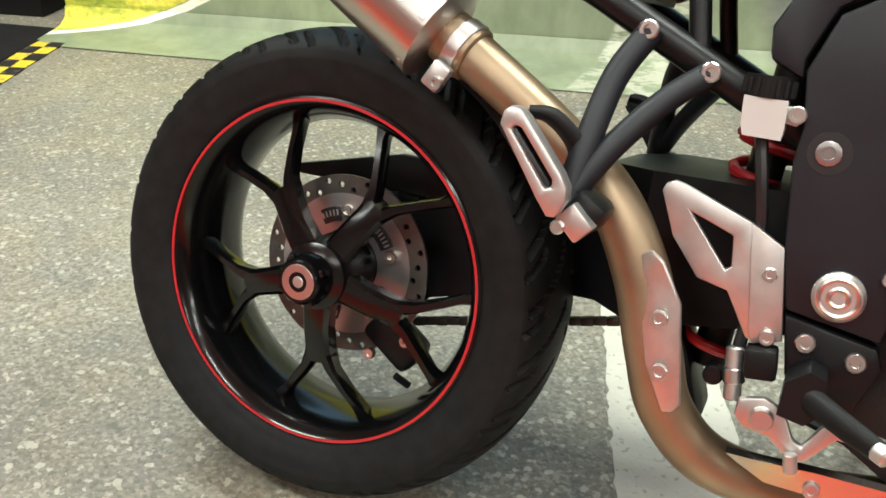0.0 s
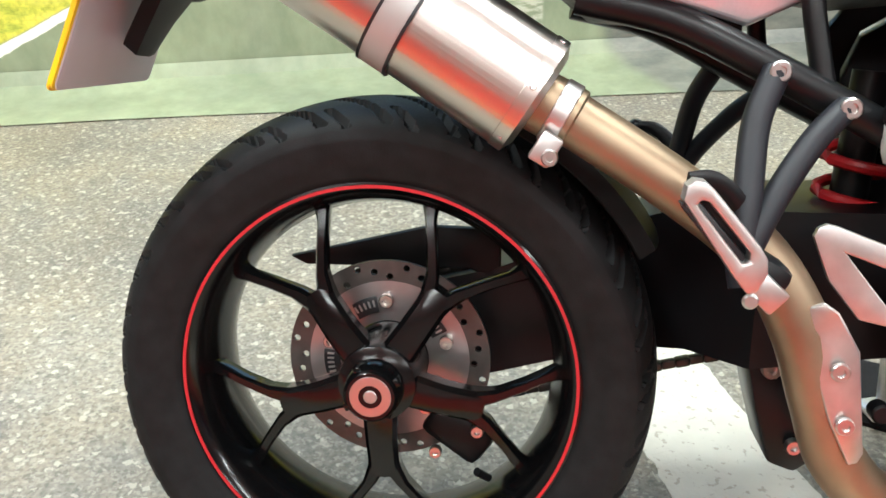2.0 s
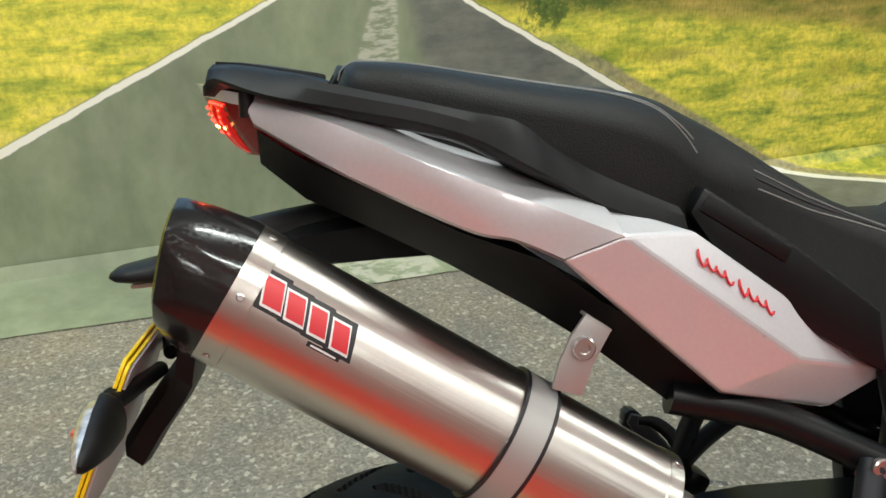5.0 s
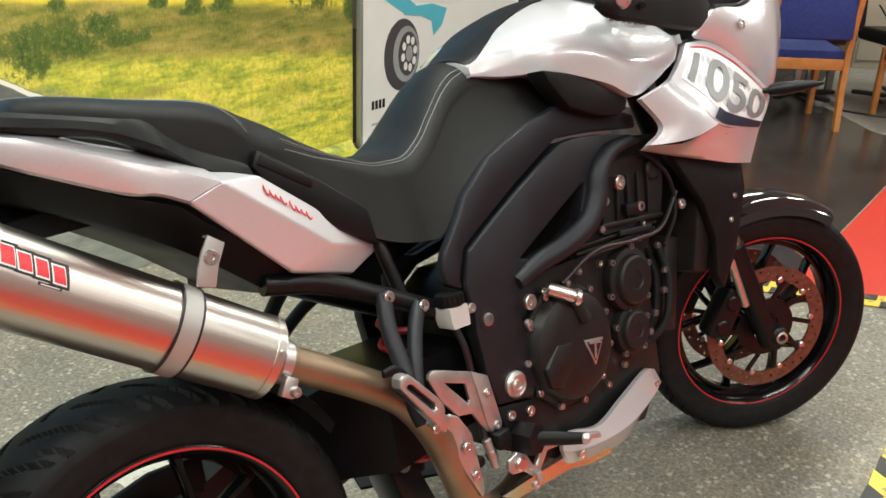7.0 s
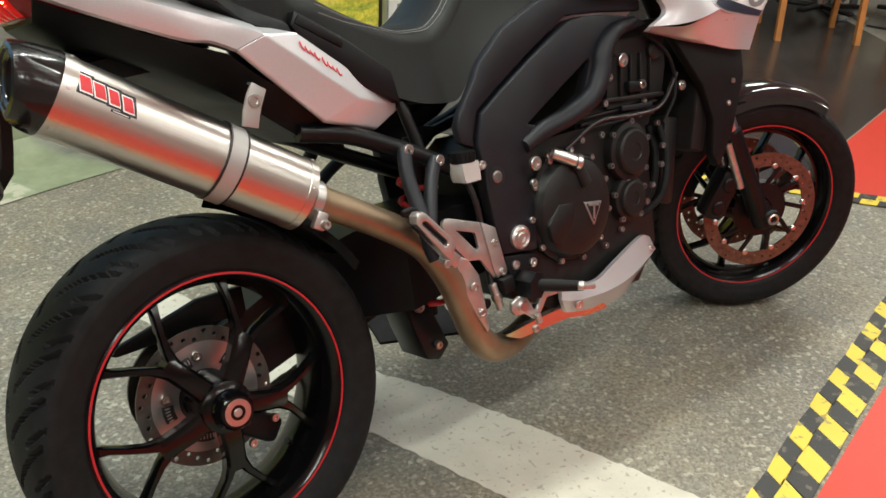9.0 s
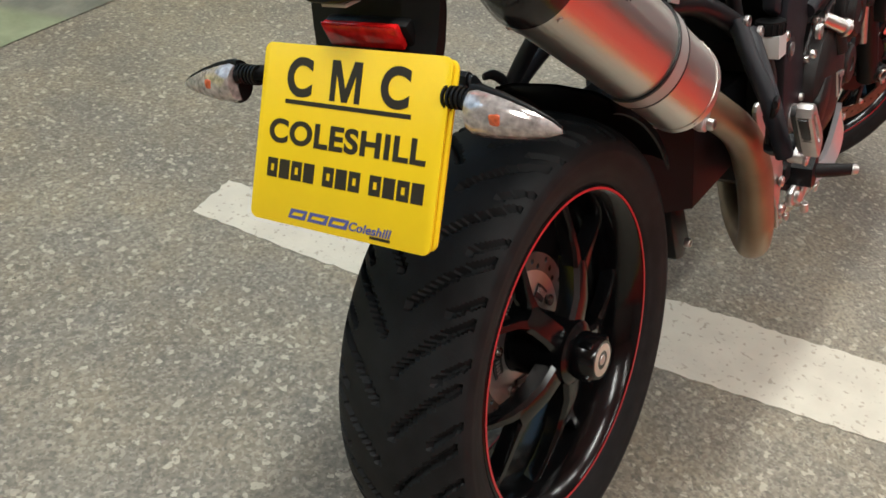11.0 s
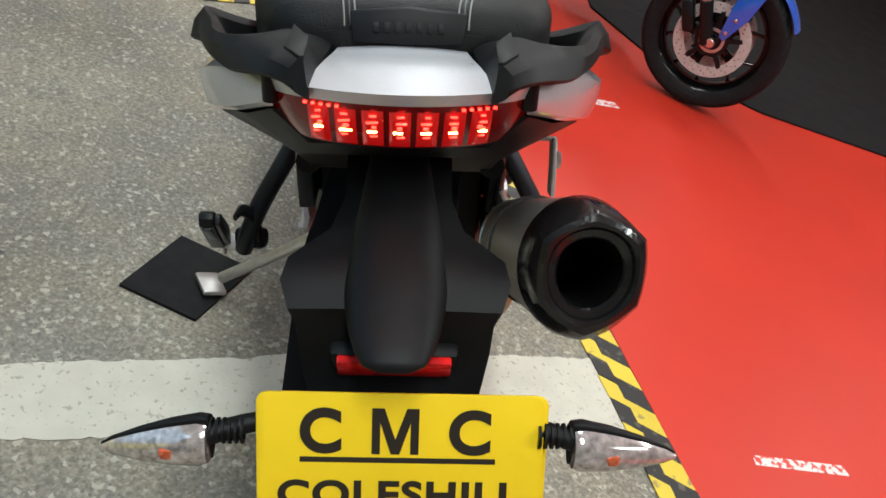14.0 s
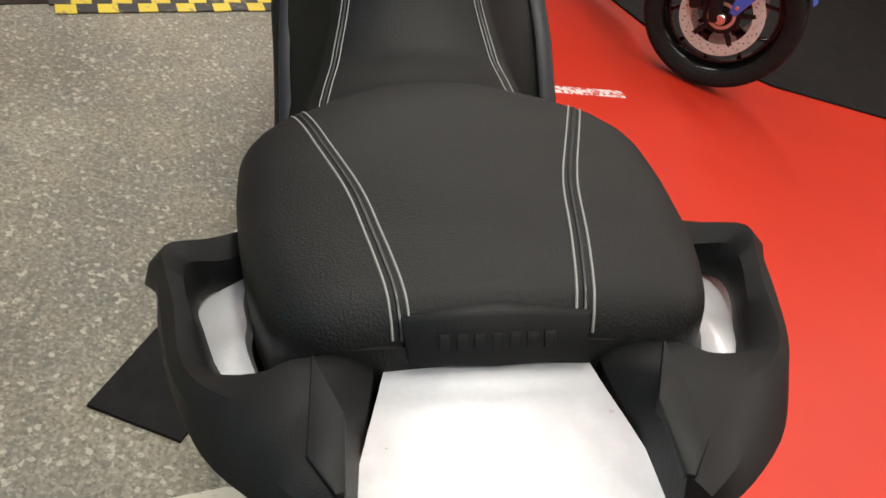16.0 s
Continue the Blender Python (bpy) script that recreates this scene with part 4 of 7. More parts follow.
part("heat_shield", plate([(0.420, 0.462), (0.432, 0.470), (0.445, 0.462), (0.468, 0.425), (0.486, 0.322), (0.480, 0.314), (0.470, 0.314), (0.446, 0.36), (0.420, 0.440)], -0.208, -0.202, 0.002, None, lambda x, z: 0.35 * (x - 0.452) ** 2 / 0.03), ALU, bike, "brushed aluminium heat shield")
bolt((0.451, -0.207, 0.407), 0.009, 0.005)
bolt((0.461, -0.207, 0.355), 0.009, 0.005)

# ---- pegs and hangers ----
for side in (1, -1):
    def pp(pts):
        return [(x, y * side, z) for x, y, z in pts]
    part("peg_bracket", tube(pp([(0.382, -0.15, 0.672), (0.362, -0.178, 0.626), (0.354, -0.21, 0.568), (0.349, -0.23, 0.516), (0.352, -0.238, 0.49)]), 0.0135, 12, 5), GREY_PLASTIC, bike)
    part("peg_bracket", tube(pp([(0.447, -0.149, 0.641), (0.414, -0.174, 0.611), (0.378, -0.206, 0.563), (0.352, -0.23, 0.516)]), 0.0125, 12, 5), GREY_PLASTIC, bike)
    bolt((0.382, -0.162 * side, 0.672), 0.010, 0.006, None, bike, (0, -side, 0))
    bolt((0.447, -0.161 * side, 0.641), 0.010, 0.006, None, bike, (0, -side, 0))
    ya, yb = sorted((-0.286 * side, -0.264 * side))
    peg = part("passenger_peg", plate([(0.288, 0.572), (0.290, 0.584), (0.296, 0.589), (0.305, 0.588), (0.312, 0.582), (0.352, 0.537), (0.359, 0.526), (0.360, 0.514), (0.352, 0.497), (0.344, 0.497), (0.333, 0.510)], ya, yb, 0.004, holes=[[(0.299, 0.569), (0.303, 0.573), (0.309, 0.571), (0.344, 0.531), (0.345, 0.524), (0.339, 0.522)]]), ALU if side == 1 else SATIN_BLACK, bike, "bright cast aluminium passenger footpeg, folded up" if side == 1 else "black passenger footpeg, folded up")
    part("peg_rubber", plate([(0.287, 0.566), (0.302, 0.571), (0.343, 0.526), (0.334, 0.512)], *sorted((-0.281 * side, -0.268 * side)), 0.002), DECAL_BLACK, peg, "black rubber insert")
    for i in range(9):
        u = i / 8
        part("rubber_rib", box(0.004, 0.014, 0.003, (0.2885 + 0.044 * u, -0.2745 * side, 0.568 - 0.053 * u), (0, 50, 0), 0.001), DECAL_BLACK, peg)
    part("peg_pad", plate([(0.291, 0.573), (0.297, 0.585), (0.309, 0.582), (0.350, 0.536), (0.356, 0.516), (0.349, 0.500), (0.335, 0.512)], *sorted((-0.264 * side, -0.256 * side)), 0.002), DECAL_BLACK, peg, "black rubber tread of the footpeg")
    part("peg_block", box(0.030, 0.030, 0.024, (0.366, -0.252 * side, 0.492), (0, 42, 0), 0.003), ALU, peg, "square aluminium pivot block")
    part("peg_bolt", cyl((0.352, -0.264 * side, 0.486), (0.352, -0.270 * side, 0.486), 0.007, bev=0.002), CHROME, peg)
    part("peg_pivot", box(0.036, 0.050, 0.034, (0.370, -0.228 * side, 0.500), (0, 30, 0), 0.010), SATIN_BLACK, bike)
    part("peg_gusset", tube(pp([(0.298, -0.235, 0.583), (0.320, -0.230, 0.581), (0.342, -0.222, 0.562), (0.352, -0.214, 0.535), (0.356, -0.214, 0.508)]), [0.006, 0.009, 0.010, 0.010, 0.011], 10, 5, None, 0.55), SATIN_BLACK, bike, "black curved peg stay")
# right heel guard and rider's peg
part("heel_guard", plate([(0.425, 0.524), (0.428, 0.532), (0.436, 0.536), (0.446, 0.534), (0.514, 0.510), (0.530, 0.455), (0.538, 0.398), (0.530, 0.398), (0.504, 0.440), (0.474, 0.446), (0.443, 0.482)], -0.172, -0.164, 0.002, holes=[[(0.456, 0.509), (0.499, 0.494), (0.503, 0.464), (0.498, 0.460)]]), ALU, bike, "aluminium heel guard with a triangular opening")
part("hanger_plate", plate([(0.559, 0.432), (0.645, 0.418), (0.652, 0.40), (0.636, 0.348), (0.60, 0.34), (0.572, 0.372)], -0.176, -0.15, 0.004), SATIN_BLACK, bike, "black footrest hanger plate")
# heel guard's folded front flange
part("guard_flange", plate([(0.513, 0.511), (0.547, 0.493), (0.563, 0.404), (0.536, 0.395), (0.530, 0.41)], -0.176, -0.169, 0.002), ALU, bike)
bolt((0.539, -0.176, 0.466), 0.007, 0.005)
bolt((0.549, -0.176, 0.405), 0.008, 0.005)
for x, z in ((0.583, 0.409), (0.629, 0.402)):
    bolt((x, -0.176, z), 0.0095, 0.006)
part("brake_cylinder", cyl((0.523, -0.172, 0.388), (0.531, -0.178, 0.336), 0.0085, bev=0.002), ALU, bike, "small silver rear master cylinder")
part("cylinder_cap", cyl((0.526, -0.174, 0.368), (0.529, -0.176, 0.352), 0.0105, bev=0.002), CHROME, bike)
part("switch_block", box(0.030, 0.03, 0.030, (0.549, -0.178, 0.381), (0, -8, 0), 0.004), BLACK_PLASTIC, bike)
pedal = part("pedal_plate", plate([(0.537, 0.349), (0.560, 0.356), (0.580, 0.346), (0.592, 0.322), (0.600, 0.318), (0.612, 0.340), (0.622, 0.353), (0.668, 0.350), (0.73, 0.338), (0.73, 0.326), (0.668, 0.338), (0.628, 0.334), (0.606, 0.304), (0.592, 0.300), (0.570, 0.318), (0.545, 0.322), (0.536, 0.332)], -0.205, -0.195, 0.003, None, lambda x, z: -0.35 * max(0, x - 0.62)), ALU, bike, "aluminium brake pedal")
part("pedal_hub", cyl((0.561, -0.212, 0.336), (0.561, -0.19, 0.336), 0.0115, bev=0.002), CHROME, pedal)
part("pedal_pin", cyl((0.592, -0.212, 0.312), (0.596, -0.212, 0.294), 0.0065, bev=0.001), ALU, pedal)
part("peg_block", bevel(loft([[V(0.572, y, 0.350), V(0.573, y, 0.382), V(0.592, y, 0.397), V(0.607, y, 0.392), V(0.612, y, 0.362), V(0.596, y, 0.346)] for y in (-0.18, -0.225)]), 0.006, 2, 0.4), SATIN_BLACK, bike, "black footpeg pivot block")
peg = part("rider_peg", tube([(0.592, -0.215, 0.372), (0.628, -0.248, 0.364), (0.660, -0.272, 0.357)], [0.013, 0.012, 0.010], 12, 4, None, 0.7), BLACK_PLASTIC, bike, "black rubber rider's footpeg")
part("peg_end", cyl((0.652, -0.266, 0.359), (0.664, -0.276, 0.356), 0.0095, bev=0.003), ALU, peg)
hose = part("fluid_hose", tube([(0.503, -0.162, 0.592), (0.513, -0.168, 0.55), (0.522, -0.164, 0.50), (0.528, -0.160, 0.44), (0.526, -0.165, 0.385)], 0.0062, 8, 5), DECAL_BLACK, bike, "black brake fluid hose")
res = part("fluid_reservoir", bevel(loft([[V(x0, -0.182, z), V(x1, -0.182, z), V(x1, -0.142, z), V(x0, -0.142, z)] for z, x0, x1 in ((0.590, 0.4875, 0.5215), (0.600, 0.484, 0.5225), (0.626, 0.482, 0.521))]), 0.005, 2, 0.4), WHITE_CUP, bike, "small white brake fluid cup with black cap")
part("cap", bevel(loft([[V(0.5015 + r * math.cos(a), -0.162 + r * math.sin(a), z) for a in (2 * math.pi * i / 18 for i in range(18))] for z, r in ((0.626, 0.0225), (0.646, 0.0225))]), 0.002, 1, 0.9), BLACK_PLASTIC, res, "black ribbed cap")
for i in range(16):
    a = 2 * math.pi * i / 16
    part("cap_rib", box(0.003, 0.003, 0.015, (0.5015 + 0.0228 * math.cos(a), -0.162 + 0.0228 * math.sin(a), 0.636)), BLACK_PLASTIC, res)
part("cup_lug", box(0.016, 0.008, 0.016, (0.527, -0.172, 0.613), (0, 10, 0), 0.003), WHITE_CUP, res)
bolt((0.531, -0.177, 0.615), 0.0085, 0.006)
part("peg_end_nut", cyl((0.508, -0.17, 0.352), (0.508, -0.15, 0.352), 0.010, bev=0.002), SATIN_BLACK, bike)
# belly strip over the lower pipe
part("belly_strip", bevel(loft([[V(x, -0.168, z + 0.008), V(x, -0.176, z + 0.004), V(x + 0.012, -0.172, z - h), V(x + 0.012, -0.160, z - h)] for x, z, h in ((0.536, 0.276, 0.004), (0.565, 0.277, 0.018), (0.62, 0.281, 0.022), (0.70, 0.283, 0.024), (0.76, 0.268, 0.022), (0.82, 0.255, 0.010))]), 0.002, 1, 0.5), STEEL, bike, "polished steel lower pipe guard")
bolt((0.620, -0.174, 0.266), 0.008, 0.005)

# shock with red spring
pts = [(0.512 - 0.02 * (i / 84) + 0.036 * math.cos(i * 0.52), 0.036 * math.sin(i * 0.52), 0.60 - 0.27 * (i / 84)) for i in range(85)]
part("shock_spring", tube(pts, 0.0065, 8, 1), RED_SPRING, bike, "red coil spring of the rear shock")
part("shock_body", cyl((0.515, 0, 0.67), (0.490, 0, 0.31), 0.02), SATIN_BLACK, bike)
part("linkage", plate([(0.405, 0.365), (0.45, 0.37), (0.47, 0.33), (0.50, 0.25), (0.47, 0.225), (0.44, 0.235), (0.42, 0.30)], -0.045, 0.045, 0.006), SATIN_BLACK, bike, "black suspension linkage plates")
bolt((0.431, -0.05, 0.351), 0.011, 0.01)
bolt((0.463, -0.05, 0.262), 0.009, 0.01)
# subframe
for side in (1, -1):
    part("subframe_tube", tube([(0.20, -0.115 * side, 0.735), (0.29, -0.125 * side, 0.715), (0.382, -0.135 * side, 0.673), (0.447, -0.135 * side, 0.641), (0.56, -0.12 * side, 0.585)], 0.0165, 12, 5), SATIN_BLACK, bike)
    part("subframe_tube", tube([(0.42, -0.105 * side, 0.775), (0.415, -0.122 * side, 0.735), (0.43, -0.135 * side, 0.655)], 0.011, 12, 5), SATIN_BLACK, bike)

# ---- tail ----
def curve_at(pts, u):
    """A point of the smooth curve through pts, u from 0 to 1."""
    n = len(pts) - 1
    k = min(int(u * n), n - 1)
    t = u * n - k
    p = [Vector(q) for q in pts]
    a = p[k - 1] if k > 0 else 2 * p[0] - p[1]
    d = p[k + 2] if k + 2 <= n else 2 * p[n] - p[n - 1]
    b, c = p[k], p[k + 1]
    return 0.5 * ((2 * b) + (c - a) * t + (2 * a - 5 * b + 4 * c - d) * t * t + (3 * b - a - 3 * c + d) * t ** 3)


def shell(fun, nu, nv, back):
    """A sheet fun(u, v) with thickness: back is the offset of its inner face."""
    b = bmesh.new()
    back = Vector(back)
    a = [[b.verts.new(fun(i / nu, j / nv)) for j in range(nv + 1)] for i in range(nu + 1)]
    c = [[b.verts.new(v.co + back) for v in row] for row in a]
    for i in range(nu):
        for j in range(nv):
            b.faces.new((a[i][j], a[i + 1][j], a[i + 1][j + 1], a[i][j + 1]))
            b.faces.new((c[i][j], c[i][j + 1], c[i + 1][j + 1], c[i + 1][j]))
    for i in range(nu):
        for j in (0, nv):
            b.faces.new((a[i][j], a[i + 1][j], c[i + 1][j], c[i][j]))
    for j in range(nv):
        for i in (0, nu):
            b.faces.new((a[i][j], a[i][j + 1], c[i][j + 1], c[i][j]))
    return b


def facets(points, faces, back, bev=0.003):
    """A faceted panel: named points, faces as strings of names, thickened by back into one closed shell."""
    b = bmesh.new()
    back = Vector(back)
    outer = {k: b.verts.new(p) for k, p in points.items() if any(k in f for f in faces)}
    inner = {k: b.verts.new(v.co + back) for k, v in outer.items()}
    seen = collections.Counter(frozenset((f[i], f[(i + 1) % len(f)])) for f in faces for i in range(len(f)))
    for f in faces:
        b.faces.new([outer[k] for k in f])
        b.faces.new([inner[k] for k in reversed(f)])
    for e, n in seen.items():
        if n == 1:
            p, q = sorted(e)
            b.faces.new((outer[p], outer[q], inner[q], inner[p]))
    bmesh.ops.recalc_face_normals(b, faces=b.faces)
    return bevel(b, bev, 2, 0.16)


def lip_x(y):
    return -0.218 + 4.6 * y * y + 12 * max(0.0, abs(y) - 0.080) ** 2


def lip_z(y):
    return 1.027 - 1.25 * y * y


for side in (1, -1):
    pts = {"r": (-0.172, -0.092, 1.012), "q": (-0.164, -0.102, 0.998), "i": (-0.095, -0.150, 0.989), "m": (-0.026, -0.182, 0.957), "h": (0.056, -0.197, 0.926), "a": (0.131, -0.192, 0.896), "b": (0.203, -0.163, 0.893), "c": (0.424, -0.108, 0.744), "d": (0.308, -0.152, 0.773),
           "e": (0.360, -0.112, 0.714), "f": (0.235, -0.152, 0.748), "g": (0.081, -0.195, 0.880), "n": (0.005, -0.184, 0.906), "o": (-0.087, -0.151, 0.949), "p": (-0.160, -0.106, 0.990), "k": (0.120, -0.140, 0.920), "l": (-0.060, -0.125, 0.990), "s": (0.030, -0.140, 0.958)}
    pts = {k: V(x, y * side, z) for k, (x, y, z) in pts.items()}
    b = facets(pts, ("abd", "bcd", "dce", "dfe"[::-1], "adfg", "kba"), (0, 0.010 * side, -0.004))
    panel = part("tail_panel", b, SILVER, bike, "faceted silver tail fairing panel", smooth=0.12)
    top_edge = [pts[k] for k in "rimha"]
    low_edge = [pts["p"], pts["o"], pts["n"], (pts["n"] + pts["g"]) / 2 + V(0, -0.006 * side, 0.004), pts["g"]]
    in_edge = [pts["r"] + V(0.004, 0.006 * side, 0.0), pts["l"], (pts["l"] + pts["s"]) / 2, pts["s"], pts["k"]]

    def flank(u, v, A=top_edge, B=low_edge, side=side):
        """Rear flank of the panel, bulging a little, from its upper edge down to its lower."""
        return curve_at(A, u).lerp(curve_at(B, u), v) + V(0, -side * 0.004, 0.002) * (4 * v * (1 - v)) * (1 - 0.8 * u)

    def shoulder(u, v, A=top_edge, B=in_edge, side=side):
        """Top of the panel under the rail."""
        return curve_at(A, u).lerp(curve_at(B, u), v) + V(0, 0, 0.006) * (4 * v * (1 - v))
    part("panel_flank", shell(flank, 40, 10, (0, 0.008 * side, -0.003)), SILVER, panel, smooth=0.6)
    part("panel_top", shell(shoulder, 40, 8, (0, 0.003 * side, -0.007)), SILVER, panel, smooth=0.6)
    if side == 1:
        # red script: two scribbled strokes
        for x0, x1, turns in ((0.200, 0.236, 4), (0.242, 0.279, 4)):
            run = []
            for i in range(turns * 8 + 1):
                w = 2 * math.pi * i / 8
                x = x0 + (x1 - x0) * i / (turns * 8) + 0.0016 * math.cos(w)
                amp = 0.0056 if i < 7 else (0.0030, 0.0038, 0.0026, 0.0044)[(i // 8) % 4]
                z = 0.8745 - 0.70 * (x - 0.20) + amp * math.sin(w)
                run.append((x, -0.1640 + 0.456 * (x - 0.203) + 0.3075 * (z - 0.893), z))
            part("badge_stroke", tube(run, 0.0011, 6, 2), DECAL_RED, panel, "thin red script")
# under-tail, black
b = loft([[V(x, -w, z1), V(x, w, z1), V(x, v, z0), V(x, -v, z0)] for x, w, v, z0, z1 in ((-0.158, 0.100, 0.072, 0.955, 0.984), (-0.12, 0.126, 0.086, 0.924, 0.960), (-0.06, 0.150, 0.102, 0.896, 0.932), (0.0, 0.172, 0.114, 0.866, 0.902), (0.07, 0.184, 0.118, 0.825, 0.876), (0.12, 0.168, 0.116, 0.792, 0.838), (0.22, 0.132, 0.112, 0.715, 0.780), (0.36, 0.10, 0.086, 0.705, 0.745))])
part("undertail", bevel(b, 0.01, 2, 0.4), BLACK_PLASTIC, bike, "black plastic under-tail")


def panel_point(u, v):
    """Silver centre panel: u across, v from the seat to the rear lip."""
    s = 2 * u - 1
    w = 0.052 + 0.017 * min(v / 0.84, 1) + 0.031 * max(0.0, (v - 0.84) / 0.16) ** 1.5
    y = w * s
    x = -0.088 + (lip_x(y) + 0.088) * v
    z = 1.008 + 0.006 * math.sin(min(v / 0.6, 1) * math.pi / 2) + (lip_z(y) - 1.014) * max(0, (v - 0.2) / 0.8) ** 1.2 + 0.004 * (1 - s * s) * (1 - v)
    return V(x, y, z)


part("tail_centre", shell(panel_point, 28, 20, (0.005, 0, -0.011)), SILVER, bike, "silver tail centre panel", smooth=0.7)


def lamp_point(u, v):
    """Tail lamp face under the lip: u across, v downwards."""
    y = 0.098 * (2 * u - 1)
    t = abs(2 * u - 1)
    top = V(lip_x(y) + 0.006, y, lip_z(y) - 0.010)
    low = V(-0.173 + 1.2 * y * y + 0.030 * t ** 6, y, 0.961 + 0.002 * t)
    p = top.lerp(low, v)
    return p + V(-0.003, 0, -0.001) * math.sin(v * math.pi)


lamp_body = part("tail_lamp", shell(lamp_point, 30, 6, (0.035, 0, -0.004)), LED_LENS, bike, "lit red LED tail lamp", smooth=0.6)
rnd = random.Random(4)
for i in range(7):
    u = 0.5 + (i - 3) * 0.1030
    cell = bmesh.new()
    n = 9
    vs = [[cell.verts.new(lamp_point(u + 0.041 * (2 * a / n - 1), 0.14 + 0.82 * k / n) + V(-0.0035, 0, -0.0012) * max(0.0, 1 - (2 * a / n - 1) ** 4) * max(0.0, 1 - (2 * k / n - 1) ** 4)) for k in range(n + 1)] for a in range(n + 1)]
    for a in range(n):
        for k in range(n):
            cell.faces.new((vs[a][k], vs[a + 1][k], vs[a + 1][k + 1], vs[a][k + 1]))
    part("led_cell", cell, LED_CUP, lamp_body, smooth=0.8)
    for v, w, h, m in ((0.20, 0.0050, 0.0020, LED_RED), (0.31, 0.0080, 0.0022, LED_RED), (0.40, 0.0040, 0.0040, LED_RED), (0.50, 0.0085, 0.0030, LED_HOT), (0.60, 0.0060, 0.0020, LED_RED)):
        q = lamp_point(u + rnd.uniform(-0.007, 0.007), v)
        part("led", box(0.0016, w * rnd.uniform(0.8, 1.15), h, (q.x - 0.0006 - 0.0035 * max(0.0, 1 - ((v - 0.14) / 0.41 - 1) ** 4), q.y, q.z - 0.0004), (rnd.uniform(-9, 9), -35, 0), 0.0007), m, lamp_body, "glowing red diode")
for y in (-0.070, -0.064, -0.058, -0.052, -0.046, 0.046, 0.052, 0.058, 0.064, 0.070):
    q = lamp_point(0.5 + y / 0.196, 0.10)
    part("led", box(0.002, 0.0028, 0.0020, (q.x - 0.001, q.y, q.z), (0, -35, 0), 0.0006), LED_RED, lamp_body)
# grab rails: flat angular mouldings
RAIL = [  # outer edge, ridge, inner edge, edge beside the centre panel
    ((-0.200, 0.080, 1.026), (-0.194, 0.074, 1.040), (-0.190, 0.070, 1.041), (-0.204, 0.066, 1.022)),
    ((-0.188, 0.100, 1.027), (-0.172, 0.088, 1.039), (-0.150, 0.072, 1.036), (-0.150, 0.064, 1.016)),
    ((-0.152, 0.131, 1.014), (-0.135, 0.114, 1.032), (-0.100, 0.092, 1.026), (-0.080, 0.059, 1.010)),
    ((-0.116, 0.150, 1.006), (-0.110, 0.140, 1.024), (-0.099, 0.114, 1.018), (-0.094, 0.094, 1.008)),
    ((-0.080, 0.164, 0.999), (-0.082, 0.155, 1.017), (-0.089, 0.140, 1.012), (-0.088, 0.131, 1.000)),
    ((-0.030, 0.179, 0.989), (-0.032, 0.167, 1.006), (-0.036, 0.157, 1.001), (-0.038, 0.152, 0.990)),
    ((0.012, 0.189, 0.976), (0.010, 0.180, 0.996), (0.004, 0.169, 0.992), (0.000, 0.163, 0.980)),
    ((0.050, 0.206, 0.955), (0.046, 0.187, 0.988), (0.034, 0.173, 0.982), (0.030, 0.165, 0.966)),
    ((0.085, 0.181, 0.938), (0.080, 0.165, 0.966), (0.056, 0.151, 0.966), (0.052, 0.149, 0.953)),
    ((0.130, 0.160, 0.915), (0.125, 0.146, 0.942), (0.095, 0.136, 0.950), (0.090, 0.134, 0.935)),
    ((0.200, 0.152, 0.894), (0.195, 0.144, 0.912), (0.170, 0.134, 0.920), (0.165, 0.132, 0.905))]
for side in (1, -1):
    rings = []
    for i in range(37):
        u = i / 36
        o, r, n, p = [curve_at([row[k] for row in RAIL], u) for k in range(4)]
        low = o * 0.7 + p * 0.3
        ring = [o, o * 0.55 + r * 0.45 + V(0, 0.002, 0.003), r, n, p, V(p.x, p.y, p.z - 0.008), V(low.x, low.y, low.z - 0.006), V(o.x, o.y - 0.003, o.z - 0.003)]
        rings.append([V(q.x, -q.y * side, q.z) for q in ring])
    g = part("grab_rail", bevel(loft(rings), 0.0015, 1, 0.5), BLACK_PLASTIC, bike, "black moulded passenger grab rail", smooth=0.55)
    part("rail_mount", facets({k: V(x, -y * side, z) for k, (x, y, z) in {"a": (-0.098, 0.087, 1.030), "b": (-0.170, 0.086, 1.041), "c": (-0.146, 0.070, 1.039), "d": (-0.192, 0.073, 1.043), "e": (-0.190, 0.069, 1.042)}.items()}, ("abc", "bdec"), (0, 0, -0.012), 0.0012), BLACK_PLASTIC, g)
    part("rail_bolt", cyl((-0.165, -0.098 * side, 0.995), (-0.165, -0.098 * side, 1.016), 0.007), SATIN_BLACK, g)

